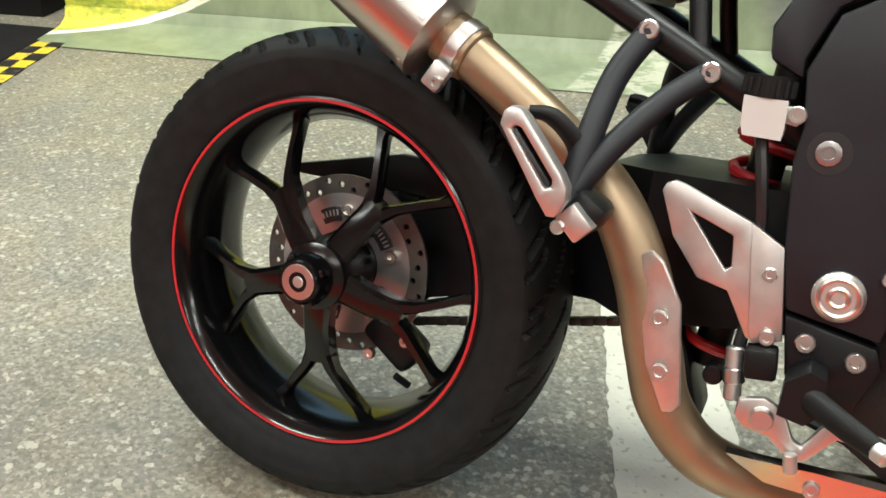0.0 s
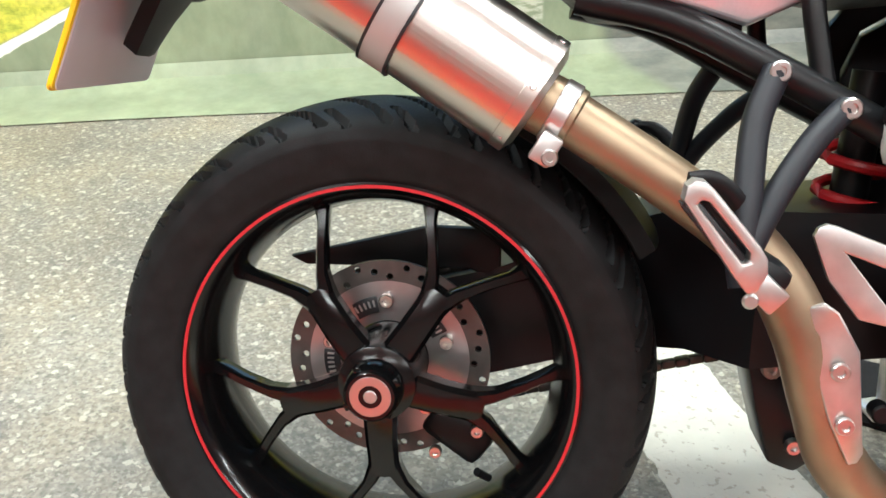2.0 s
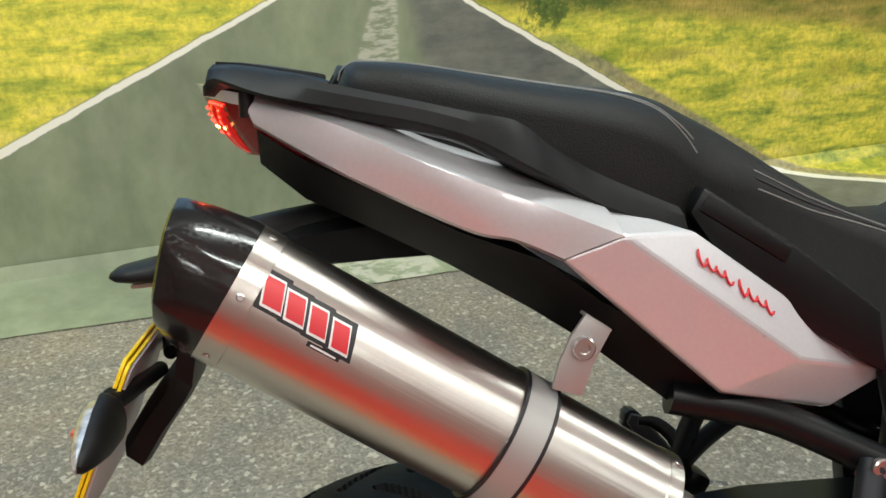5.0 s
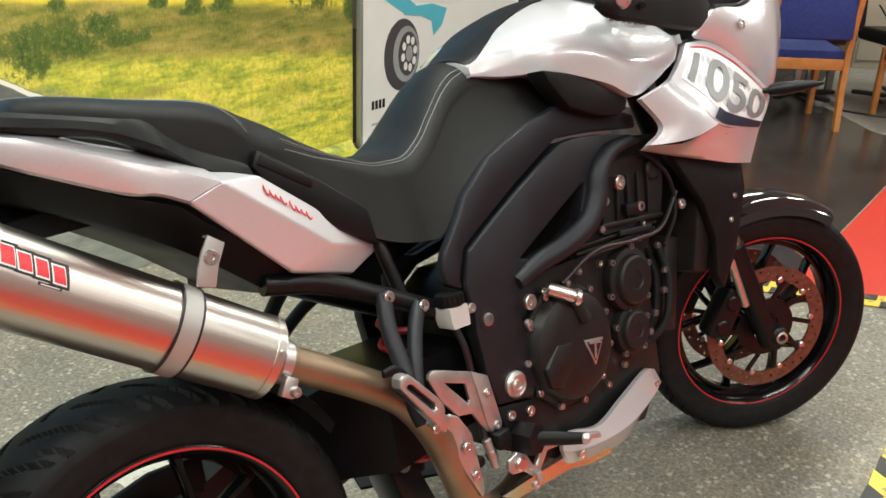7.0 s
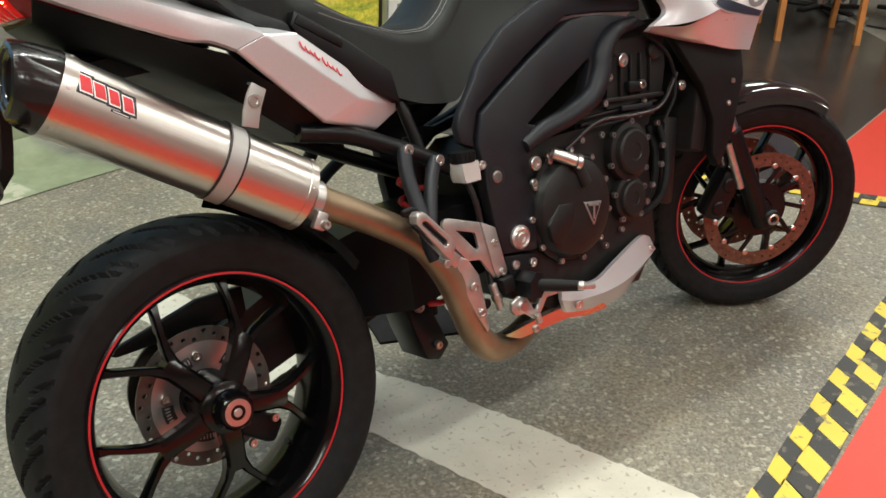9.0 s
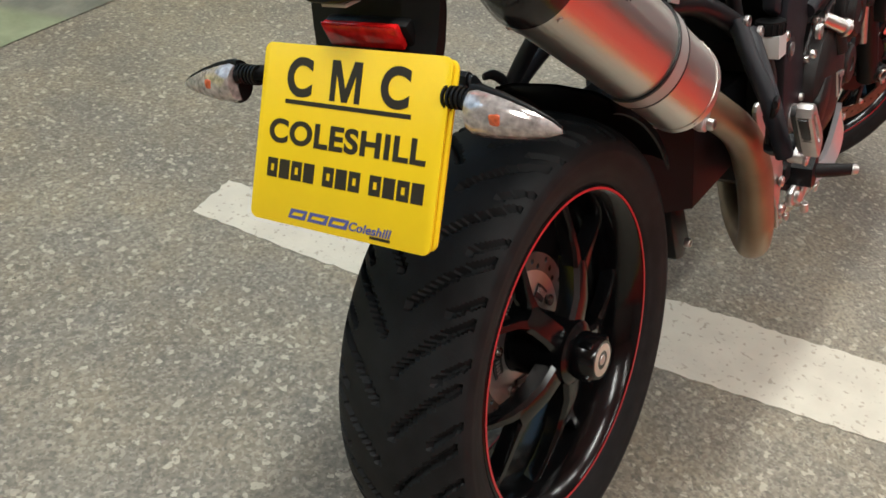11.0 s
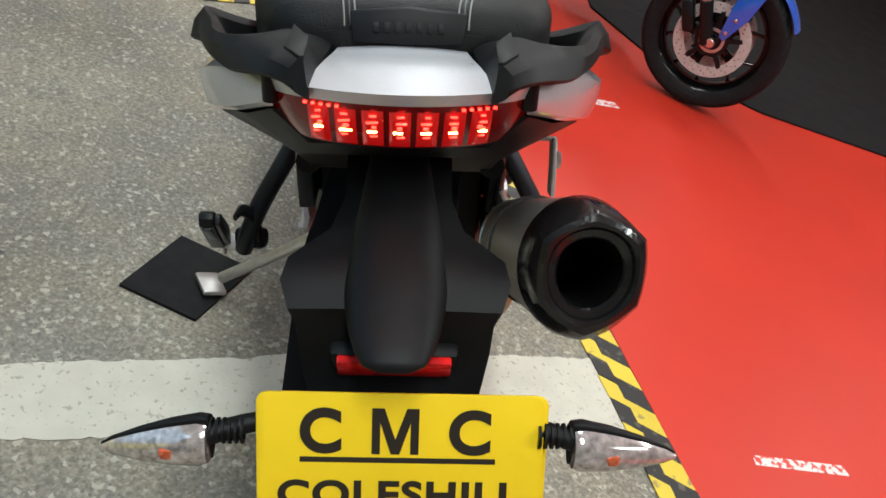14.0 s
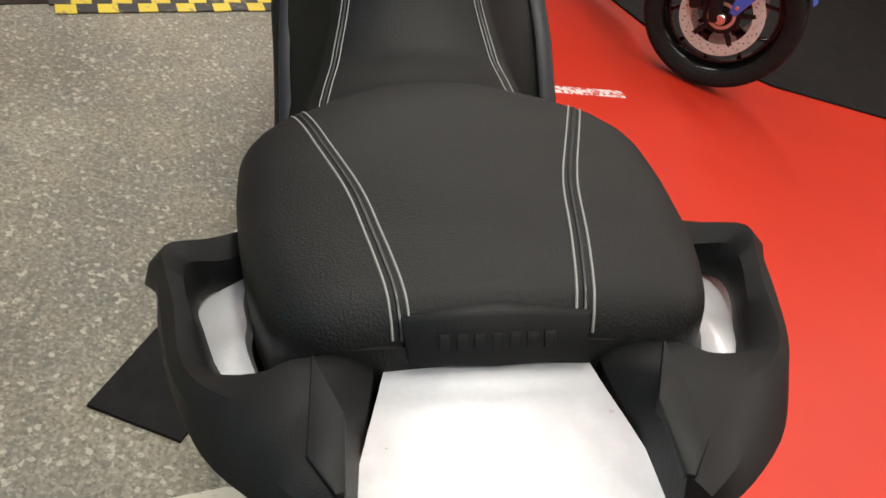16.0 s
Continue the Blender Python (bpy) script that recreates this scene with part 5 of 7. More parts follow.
# ---- seat ----
SEAT = [  # x, top at centre, top at edge, half width, bottom
    (-0.090, 1.020, 1.014, 0.084, 0.99), (-0.086, 1.034, 1.026, 0.099, 0.985), (-0.072, 1.043, 1.034, 0.114, 0.975), (-0.04, 1.042, 1.031, 0.125, 0.965), (0.0, 1.037, 1.024, 0.134, 0.955), (0.05, 1.029, 1.013, 0.141, 0.945), (0.10, 1.022, 1.003, 0.146, 0.93),
    (0.15, 1.017, 0.992, 0.148, 0.915), (0.185, 1.012, 0.978, 0.145, 0.90), (0.212, 1.005, 0.960, 0.132, 0.888), (0.245, 0.990, 0.945, 0.112, 0.868), (0.28, 0.972, 0.934, 0.105, 0.85), (0.34, 0.934, 0.906, 0.106, 0.80), (0.40, 0.901, 0.880, 0.113, 0.76), (0.46, 0.885, 0.860, 0.120, 0.74),
    (0.51, 0.887, 0.858, 0.116, 0.735), (0.56, 0.914, 0.878, 0.106, 0.778), (0.60, 0.954, 0.912, 0.095, 0.815), (0.645, 0.998, 0.954, 0.086, 0.848), (0.685, 1.020, 0.976, 0.084, 0.866), (0.725, 1.024, 0.986, 0.088, 0.882), (0.765, 1.018, 0.985, 0.101, 0.894), (0.81, 1.000, 0.962, 0.120, 0.902), (0.86, 0.975, 0.935, 0.130, 0.91)]

def seat_y(x):
    """The rider's part sits a little left of the frame's middle, the pillion's rear a little right."""
    return 0.007 - 0.010 * min(1.0, max(0.0, (0.22 - x) / 0.28))



def on_seat(x, y):
    zc, ze, w, zb = interp(SEAT, x)
    a = min(abs(y) / w, 1)
    r = 0.018
    return zc - (zc - ze) * a ** (2.8 if x < 0.4 else max(2.2, 2.8 - 6 * (x - 0.4))) - r * (1 - math.sqrt(max(0.0, 1 - max(0.0, (a - 0.80) / 0.20) ** 2)))


def seat_ring(x):
    zc, ze, w, zb = interp(SEAT, x)
    ring = []
    for u in (-1.0, -1.0, -0.995, -0.98, -0.95, -0.90, -0.8, -0.6, -0.3, 0, 0.3, 0.6, 0.8, 0.90, 0.95, 0.98, 0.995, 1.0, 1.0):
        ring.append(V(x, u * w, on_seat(x, u * w)))
    ring[0].z = ring[-1].z = zb
    flare = 0.030 * min(1.0, max(0.0, (x - 0.26) / 0.08)) + 0.020 * max(0.0, 1 - abs(x - 0.66) / 0.12)
    flare = max(flare, min(1.0, max(0.0, (x - 0.42) / 0.10)) * (0.156 - w))
    ring[0].y, ring[-1].y = -w - flare, w + flare
    return [V(p.x, p.y + seat_y(p.x), p.z) for p in ring]


xs = [-0.090 + 0.950 * (i / 110) for i in range(111)]
part("seat", loft([seat_ring(x) for x in xs]), SEAT_VINYL, bike, "black stitched vinyl dual seat", smooth=1.0)
part("seat_edge", shell(lambda u, v: V(-0.0915 - 0.003 * math.sin(v * 3.14) + 0.012 * abs(2 * u - 1) ** 4, -0.098 + 0.196 * u, 0.994 + v * (0.030 - 0.012 * abs(2 * u - 1) ** 3)), 16, 5, (0.02, 0, 0)), SEAT_VINYL, bike, "black padded rear edge of the seat")
for side in (1, -1):
    runs = ([(-0.088, 0.046), (-0.066, 0.049), (-0.02, 0.0565), (0.046, 0.0675), (0.128, 0.0890), (0.185, 0.104), (0.225, 0.112)], [(0.290, 0.099), (0.37, 0.098), (0.45, 0.098), (0.53, 0.088), (0.60, 0.073), (0.66, 0.064), (0.71, 0.062)])
    for off in (-0.0045, 0.0045):
        for run in runs:
            path = smooth_path([(x, (y + off) * side, 0) for x, y in run], 8)
            part("stitching", tube([(p.x, p.y + seat_y(p.x), on_seat(p.x, p.y) + 0.0002) for p in path], 0.00075, 5, 1), STITCH, bike, "pale grey twin stitching")
    for run in runs:
        path = smooth_path([(x, y * side, 0) for x, y in run], 8)
        part("seam", tube([(p.x, p.y + seat_y(p.x), on_seat(p.x, p.y) - 0.0004) for p in path], 0.0013, 6, 1), DECAL_BLACK, bike, "black seam between the stitches")
bd = part("seat_badge", bevel(facets({k: V(*p) for k, p in {"a": (-0.085, 0.044, 1.037), "b": (-0.087, -0.004, 1.042), "c": (-0.085, -0.053, 1.037), "d": (-0.098, -0.049, 1.016), "e": (-0.100, -0.004, 1.015), "f": (-0.098, 0.040, 1.016)}.items()}, ("abef", "bcde"), (0.012, 0, -0.002), 0.002), 0.0), BLACK_PLASTIC, bike, "embossed black pad at the seat's rear")
for i in range(7):
    y = 0.022 - 0.0088 * i
    part("emboss", box(0.0016, 0.0056, 0.0085, (-0.0934, y, 1.0275), (0, 28, 0), 0.0005), BLACK_PLASTIC, bd)
# black recess between pillion seat and side panel
for side in (1, -1):
    part("seat_flank", plate([(0.207, 0.906), (0.220, 0.928), (0.307, 0.873), (0.39, 0.81), (0.40, 0.75), (0.33, 0.79), (0.24, 0.86)], -0.1395 * side, -0.112 * side, 0.004), SATIN_BLACK, bike)
    part("flank_cover", plate([(0.214, 0.908), (0.224, 0.921), (0.302, 0.872), (0.296, 0.858)], -0.1425 * side, -0.135 * side, 0.003), BLACK_PLASTIC, bike)

# ---- tank and front body ----
TANK = [  # x, top centre, shoulder z, shoulder half width, flank z, flank half width, bottom z
    (0.700, 1.020, 1.010, 0.062, 0.998, 0.080, 0.985), (0.756, 1.048, 1.034, 0.078, 1.010, 0.122, 0.975), (0.80, 1.074, 1.060, 0.096, 1.018, 0.174, 0.972), (0.87, 1.102, 1.084, 0.090, 1.014, 0.193, 0.953), (0.93, 1.116, 1.098, 0.084, 0.998, 0.205, 0.932),
    (0.99, 1.120, 1.100, 0.084, 0.972, 0.213, 0.903), (1.065, 1.110, 1.086, 0.090, 0.970, 0.206, 0.923), (1.12, 1.096, 1.068, 0.100, 0.978, 0.195, 0.942), (1.173, 1.076, 1.048, 0.110, 0.988, 0.181, 0.958), (1.245, 1.036, 1.012, 0.124, 1.000, 0.150, 0.993)]


def tank_ring(x):
    zc, zs, ws, zf, wf, zb = interp(TANK, x)
    half = [(0, zc), (ws * 0.4, zc - (zc - zs) * 0.12), (ws * 0.75, zc - (zc - zs) * 0.5), (ws, zs), (ws + (wf - ws) * 0.42, zs + (zf - zs) * 0.24), (ws + (wf - ws) * 0.76, zs + (zf - zs) * 0.58), (wf * 0.975, zf + 0.010), (wf, zf - 0.008), (wf * 1.004, (zf + zb) / 2), (wf * 0.985, zb + 0.002), (wf * 0.93, zb)]
    return [V(x, -y, z) for y, z in half[::-1]] + [V(x, y, z) for y, z in half[1:]]


def tank_top(x, y):
    """Height of the tank's top at x and y."""
    zc, zs, ws = interp(TANK, x)[:3]
    rows = [(0, zc), (ws * 0.4, zc - (zc - zs) * 0.12), (ws * 0.75, zc - (zc - zs) * 0.5), (ws, zs), (ws * 1.4, zs - 0.022)]
    for (a, p), (b_, q) in zip(rows, rows[1:]):
        if abs(y) <= b_:
            return p + (q - p) * (abs(y) - a) / (b_ - a)
    return rows[-1][1]


part("fuel_tank", loft([tank_ring(0.700 + 0.545 * i / 44) for i in range(45)]), SILVER, bike, "silver painted fuel tank", smooth=0.8)
def pad_point(u, v):
    x = 0.702 + 0.245 * u
    y = (2 * v - 1) * (0.074 - 0.026 * u ** 1.2)
    return V(x, y, tank_top(x, y) + 0.0035)


part("tank_pad", shell(pad_point, 30, 20, (0, 0, -0.005)), BLACK_PLASTIC, bike, "matt black tank pad", smooth=1.0)
part("fuel_cap", lathe([(0, 0.010), (0.030, 0.010), (0.038, 0.006), (0.040, 0)], 36, False, None, along((1.03, 0, 1.112), (1.05, 0, 1.2))), ALU, bike, "round aluminium filler cap")
for side in (1, -1):
    part("tank_insert", plate([(0.763, 0.978), (0.806, 0.970), (0.875, 0.951), (0.985, 0.902), (0.975, 0.881), (0.95, 0.874), (0.90, 0.880), (0.820, 0.905), (0.775, 0.955)], -0.196 * side, -0.150 * side, 0.006), BLACK_PLASTIC, bike, "black knee insert under the tank")
    if side == 1:
        for i in range(7):
            x = 1.005 + 0.019 * i
            zc, zs, ws, zf, wf, zb = interp(TANK, x)
            q = V(x, -(ws + (wf - ws) * 0.56) - 0.003, zs + (zf - zs) * 0.38 + 0.006)
            part("tank_emblem", box(0.012, 0.003, 0.017, tuple(q), (-42, 8, 4), 0.001), BADGE_GREY, bike, "grey metal emblem bar")
    DS, ES, FS, GS, HS = [V(x, y * side, z) for x, y, z in ((1.254, -0.152, 0.990), (1.307, -0.167, 0.988), (1.363, -0.187, 0.956), (1.415, -0.201, 0.908), (1.471, -0.208, 0.858))]
    SS, SA, QQ, RR, JJ = [V(x, y * side, z) for x, y, z in ((1.104, -0.213, 0.924), (1.148, -0.236, 0.872), (1.190, -0.252, 0.822), (1.275, -0.245, 0.802), (1.382, -0.224, 0.787))]

    def fair_point(u, v, lift=0.0, side=side, T=(DS, ES, FS, GS, HS), L=(SS, SA, QQ, RR, JJ)):
        """The decal band of the fairing: u forwards, v downwards."""
        p = curve_at(T, u).lerp(curve_at(L, u), v)
        return p + V(0, -side * (0.020 * 4 * v * (1 - v) * (0.4 + 0.6 * math.sin(math.pi * min(1, u * 1.1)) if u < 0.95 else 0.4) * 0.6 + lift), 0.4 * lift)
    fair = part("side_fairing", shell(fair_point, 24, 12, (0, 0.014 * side, -0.004)), SILVER, bike, "silver side fairing with a pale decal band", smooth=0.8)
    P = {k: V(x, y * side, z) for k, (x, y, z) in {"A": (0.990, -0.222, 0.897), "O": (1.037, -0.229, 0.838), "N": (1.000, -0.208, 0.800), "M": (1.108, -0.206, 0.772), "L": (1.219, -0.207, 0.745), "K": (1.357, -0.210, 0.717), "P": (0.996, -0.224, 0.809), "W": (1.096, -0.238, 0.799)}.items()}
    P.update({"S": SS, "T": SA, "Q": QQ, "R": RR, "J": JJ})
    C0, C1 = [P["A"], P["O"], P["P"]], [SS, SA, QQ]
    part("fairing_wing", shell(lambda u, v, C0=C0, C1=C1, side=side: curve_at(C0, u).lerp(curve_at(C1, u), v) + V(0, -side * 0.016 * math.sin(math.pi * v) * (1 - 0.35 * u), 0.004 * math.sin(math.pi * v) * (1 - u) - 0.010 * u * math.sin(math.pi * v)), 20, 16, (0, 0.012 * side, 0)), SILVER, fair, "silver fairing wing", smooth=0.9)
    D0, D1 = [P["P"], P["W"], QQ, RR, JJ], [P["N"], P["M"], P["L"], (P["L"] + P["K"]) / 2 + V(0, 0, -0.003), P["K"]]
    part("fairing_skirt", shell(lambda u, v, D0=D0, D1=D1: curve_at(D0, u).lerp(curve_at(D1, u), v), 24, 6, (0, 0.012 * side, 0)), SILVER, fair, "silver lower fairing edge", smooth=0.9)

    def decal(u0, v0, u1, v1, material, label="", lift=0.0016, n=6):
        b = bmesh.new()
        g = [[b.verts.new(fair_point(u0 + (u1 - u0) * i / n, v0 + (v1 - v0) * j / 2, lift)) for j in range(3)] for i in range(n + 1)]
        for i in range(n):
            for j in range(2):
                b.faces.new((g[i][j], g[i + 1][j], g[i + 1][j + 1], g[i][j + 1]))
        return part("decal", b, material, fair, label)
    decal(0.06, 0.16, 0.98, 0.86, DECAL_WHITE, "white decal ground", 0.0010, 16)
    decal(0.06, 0.12, 0.97, 0.145, DECAL_RED, "thin red line", 0.0016, 16)
    decal(0.44, 0.84, 0.985, 0.985, DECAL_NAVY, "dark blue-black bar", 0.0020, 10)
    if side == 1:
        digits = text_mesh("1050", 1.0, GREY_DECAL, "fairing_number", 0.0, 1.0, 0.0, 0.022)
        bt = bmesh.new()
        bt.from_mesh(digits)
        bpy.data.meshes.remove(digits)
        bmesh.ops.subdivide_edges(bt, edges=bt.edges, cuts=2, use_grid_fill=True)
        bmesh.ops.triangulate(bt, faces=bt.faces)
        xa, xb = min(v.co.x for v in bt.verts), max(v.co.x for v in bt.verts)
        ya, yb = min(v.co.y for v in bt.verts), max(v.co.y for v in bt.verts)
        for v in bt.verts:
            v.co = fair_point(0.10 + 0.86 * (v.co.x - xa) / (xb - xa), 0.82 - 0.56 * (v.co.y - ya) / (yb - ya), 0.0024)
        part("fairing_number", bt, GREY_DECAL, fair, "large grey figures")
    ind = part("front_indicator", loft([[V(1.44 + 0.035 * math.cos(a) * k + 0.2 * d, (-0.205 - d) * side, 0.862 + 0.016 * math.sin(a) * k) for a in (2 * math.pi * i / 16 for i in range(16))] for d, k in ((0.0, 0.42), (0.02, 0.42), (0.028, 0.9), (0.06, 0.9), (0.10, 0.6), (0.125, 0.25), (0.13, 0.06))]), BLACK_PLASTIC, bike, "small black front turn signal", smooth=1.0)
    # upper fairing flank up to the screen, bent round to the nose
    U = [V(x, y * side, z) for x, y, z in ((1.275, -0.168, 1.004), (1.310, -0.196, 1.050), (1.410, -0.200, 1.050), (1.491, -0.195, 1.083), (1.544, -0.180, 1.140), (1.600, -0.150, 1.150), (1.68, -0.06, 1.09))]
    W = [V(x, y * side, z) for x, y, z in ((1.285, -0.166, 0.998), (1.335, -0.180, 0.974), (1.415, -0.200, 0.908), (1.490, -0.195, 0.860), (1.60, -0.150, 0.880), (1.68, -0.11, 0.930), (1.74, -0.04, 0.97))]

    def nose_point(u, v, side=side, U=U, W=W):
        return curve_at(U, u).lerp(curve_at(W, u), v) + V(0.02 * u, -0.016 * side, 0) * (4 * v * (1 - v) * min(1, 3 * u))
    nf = part("nose_flank", shell(nose_point, 28, 10, (-0.004, 0.010 * side, 0)), SILVER, bike, "silver upper nose fairing", smooth=0.9)
    bolt((1.372, -0.214 * side, 1.012), 0.010, 0.006, CHROME, nf, (0, -side, 0.2))
    part("cockpit_trim", tube([U[1] + V(0, 0.006 * side, 0.004), U[2] + V(0, 0.006 * side, 0.004), U[3] + V(0, 0.006 * side, 0.004), U[4] + V(0, 0.006 * side, 0.002)], 0.006, 8, 6), SATIN_BLACK, bike)
    part("radiator_shroud", plate([(1.10, 0.785), (1.20, 0.760), (1.357, 0.730), (1.361, 0.662), (1.30, 0.534), (1.24, 0.464), (1.22, 0.50), (1.23, 0.577), (1.20, 0.66)], -0.190 * side, -0.165 * side, 0.005), BLACK_PLASTIC, bike, "black radiator shroud")
    for x, z in ((1.310, 0.654), (1.287, 0.606)):
        bolt((x, -0.191 * side, z), 0.006, 0.005, None, bike, (0, -side, 0))
# screen
SCREEN = glassy("smoked_screen", (0.55, 0.57, 0.6), 0.03)
scr = []
for i in range(9):
    u = -1 + i / 4
    scr.append([V(1.62 - 0.16 * abs(u) ** 2 + t * -0.14, u * (0.155 - 0.05 * t), 1.09 + t * 0.24) for t in (0, 0.33, 0.66, 1.0)] + [V(1.616 - 0.16 * abs(u) ** 2 + t * -0.14, u * (0.152 - 0.05 * t), 1.09 + t * 0.24) for t in (1.0, 0.66, 0.33, 0)])
sc = part("windscreen", loft(scr), SCREEN, bike, "clear curved windscreen")
sc.visible_shadow = False
# radiator and engine mass
part("radiator", box(0.05, 0.34, 0.30, (1.235, 0, 0.655), (0, 18, 0), 0.008), ENGINE, bike)
# added dark block: keeps the background from showing through below the radiator
part("gap_block", box(0.05, 0.26, 0.20, (1.135, 0, 0.50), (0, 14, 0), 0.008), ENGINE, bike, "dark block added to close the gap below the radiator")
for hy in (-0.12, -0.09):
    part("lower_hose", tube([(1.12, hy, 0.58), (1.10, hy - 0.03, 0.52), (1.06, hy - 0.04, 0.44), (1.0, hy - 0.02, 0.40)], 0.008, 10, 5), RUBBER, bike)
for side in (1, -1):
    def pm(o):
        return o
    part("frame_cover", plate([(0.559, 0.436), (0.545, 0.50), (0.536, 0.57), (0.538, 0.606), (0.530, 0.655), (0.548, 0.706), (0.60, 0.738), (0.685, 0.786), (0.800, 0.846), (0.849, 0.850), (0.908, 0.846), (1.003, 0.832), (1.037, 0.815), (0.965, 0.803), (0.915, 0.780), (0.895, 0.745), (0.880, 0.708), (0.838, 0.670), (0.764, 0.651), (0.691, 0.638), (0.650, 0.610), (0.640, 0.58), (0.655, 0.50), (0.645, 0.424)], -0.178 * side, -0.150 * side, 0.006,
                              holes=[[(0.660, 0.668), (0.690, 0.660), (0.765, 0.676), (0.822, 0.700), (0.850, 0.760), (0.845, 0.766), (0.760, 0.722)]]), GREY_PLASTIC, bike, "charcoal plastic frame cover")
    part("frame_beam", plate([(0.62, 0.655), (0.70, 0.680), (0.80, 0.745), (0.88, 0.80), (0.86, 0.83), (0.78, 0.79), (0.66, 0.72), (0.61, 0.69)], -0.162 * side, -0.140 * side, 0.008), SATIN_BLACK, bike)
    part("cover_tube", tube([(0.645, -0.176 * side, 0.628), (0.70, -0.180 * side, 0.650), (0.765, -0.182 * side, 0.664), (0.832, -0.184 * side, 0.690), (0.868, -0.184 * side, 0.730), (0.885, -0.184 * side, 0.775), (0.925, -0.184 * side, 0.812), (0.99, -0.182 * side, 0.825)], [0.014, 0.018, 0.020, 0.021, 0.021, 0.020, 0.017, 0.009], 16, 5), GREY_PLASTIC, bike, "rounded charcoal frame tube cover")
    part("upper_cover", plate([(0.497, 0.660), (0.493, 0.690), (0.505, 0.715), (0.545, 0.765), (0.566, 0.797), (0.632, 0.850), (0.729, 0.890), (0.812, 0.912), (0.95, 0.893), (1.030, 0.868), (1.030, 0.842), (0.90, 0.853), (0.80, 0.855), (0.685, 0.794), (0.600, 0.745), (0.546, 0.712), (0.528, 0.665), (0.530, 0.645)], -0.170 * side, -0.148 * side, 0.006), GREY_PLASTIC, bike, "charcoal plastic upper side cover")
    # no real recess: the well's shade is put into a flat black disc
    part("well_disc", cyl((0.565, -0.1775 * side, 0.586), (0.565, -0.1788 * side, 0.586), 0.0195, seg=32), DECAL_BLACK, bike, "flat black disc painted as the shaded bolt well")
    bolt((0.564, -0.1786 * side, 0.586), 0.0115, 0.0030, BADGE_GREY, bike, (0, -side, 0))
    pv = part("pivot_cap", cyl((0.601, -0.175 * side, 0.460), (0.601, -0.187 * side, 0.460), 0.0235, bev=0.003, seg=28), ALU, bike, "round bright swing arm pivot cap")
    for r in (0.0175, 0.0085):
        part("pivot_ring", lathe([(r - 0.0022, 0), (r - 0.0022, 0.0016), (r, 0.0026), (r + 0.0022, 0.0016), (r + 0.0022, 0)], 32, True, None, along((0.601, -0.1865 * side, 0.460), (0.601, -0.3 * side, 0.460))), CHROME, pv)
part("crankcase", bevel(loft([[V(x, -w, z1), V(x, w, z1), V(x, w, z0), V(x, -w, z0)] for x, w, z0, z1 in ((0.60, 0.14, 0.33, 0.58), (0.70, 0.165, 0.28, 0.63), (0.95, 0.165, 0.27, 0.63), (1.06, 0.13, 0.33, 0.60))]), 0.02, 3, 0.4), ENGINE, bike, "black engine crankcase")
part("cylinder_block", bevel(loft([[V(x0, -0.155, z), V(x1, -0.155, z), V(x1, 0.155, z), V(x0, 0.155, z)] for z, x0, x1 in ((0.60, 0.80, 1.04), (0.70, 0.83, 1.09), (0.82, 0.87, 1.12))]), 0.015, 2, 0.4), ENGINE, bike)
for i in range(3):
    z = 0.625 + 0.012 * i
    part("block_fin", box(0.24, 0.335, 0.006, (0.93 + 0.006 * i, 0, z), (0, 0, 0), 0.002), ENGINE, bike)
def cover_disc(name, at, outline_r, height, n, label, dome=None):
    """A cast cover with bolt lugs round a stepped dome."""
    x, z, y = at
    rings = []
    for r, h in dome or ((1.0, 0.0), (1.0, 0.35), (0.96, 0.55), (0.80, 0.62), (0.74, 0.9), (0.66, 1.0), (0.30, 1.0), (0.26, 0.92), (0.05, 0.92)):
        ring = []
        for i in range(72):
            a = 2 * math.pi * i / 72
            lug = 1 + (0.06 * max(0, math.cos(n * (a - 0.3))) ** 6 if r > 0.9 else 0)
            ring.append(V(x + outline_r * r * lug * math.cos(a), y - height * h, z + outline_r * r * lug * math.sin(a)))
        rings.append(ring)
    ob = part(name, loft(rings), ENGINE, bike, label, smooth=0.5)
    for i in range(n):
        a = 2 * math.pi * i / n + 0.3
        bolt((x + outline_r * 1.0 * math.cos(a), y - height * 0.35, z + outline_r * 1.0 * math.sin(a)), 0.0068, 0.008, None, ob)
    return ob


clutch = cover_disc("clutch_cover", (0.750, 0.486, -0.160), 0.112, 0.046, 11, "round domed black clutch cover", ((1.0, 0.0), (1.0, 0.28), (0.975, 0.36), (0.925, 0.38), (0.90, 0.62), (0.86, 0.78), (0.76, 0.90), (0.58, 0.97), (0.34, 1.0), (0.05, 1.01)))
part("cover_step", plate([(0.655, 0.470), (0.690, 0.505), (0.735, 0.500), (0.722, 0.455), (0.690, 0.425), (0.664, 0.432)], -0.208, -0.192, 0.006), ENGINE, clutch, "flat raised step of the cover")
part("breather_neck", cyl((0.752, -0.200, 0.575), (0.770, -0.208, 0.528), 0.013, bev=0.003), ENGINE, clutch, "short black neck under the filler")
badge = part("cover_badge", plate([(0.757, 0.494), (0.808, 0.486), (0.779, 0.442)], -0.2095, -0.202, 0.001), ALU, bike, "small silver triangular badge")
part("badge_field", plate([(0.762, 0.490), (0.802, 0.483), (0.779, 0.449)], -0.2103, -0.209, 0), DECAL_BLACK, badge)
part("badge_bar", box(0.005, 0.001, 0.030, (0.781, -0.2109, 0.470), (0, 8, 0)), ALU, badge)
part("badge_bar", box(0.030, 0.001, 0.005, (0.782, -0.2109, 0.484), (0, 10, 0)), ALU, badge)
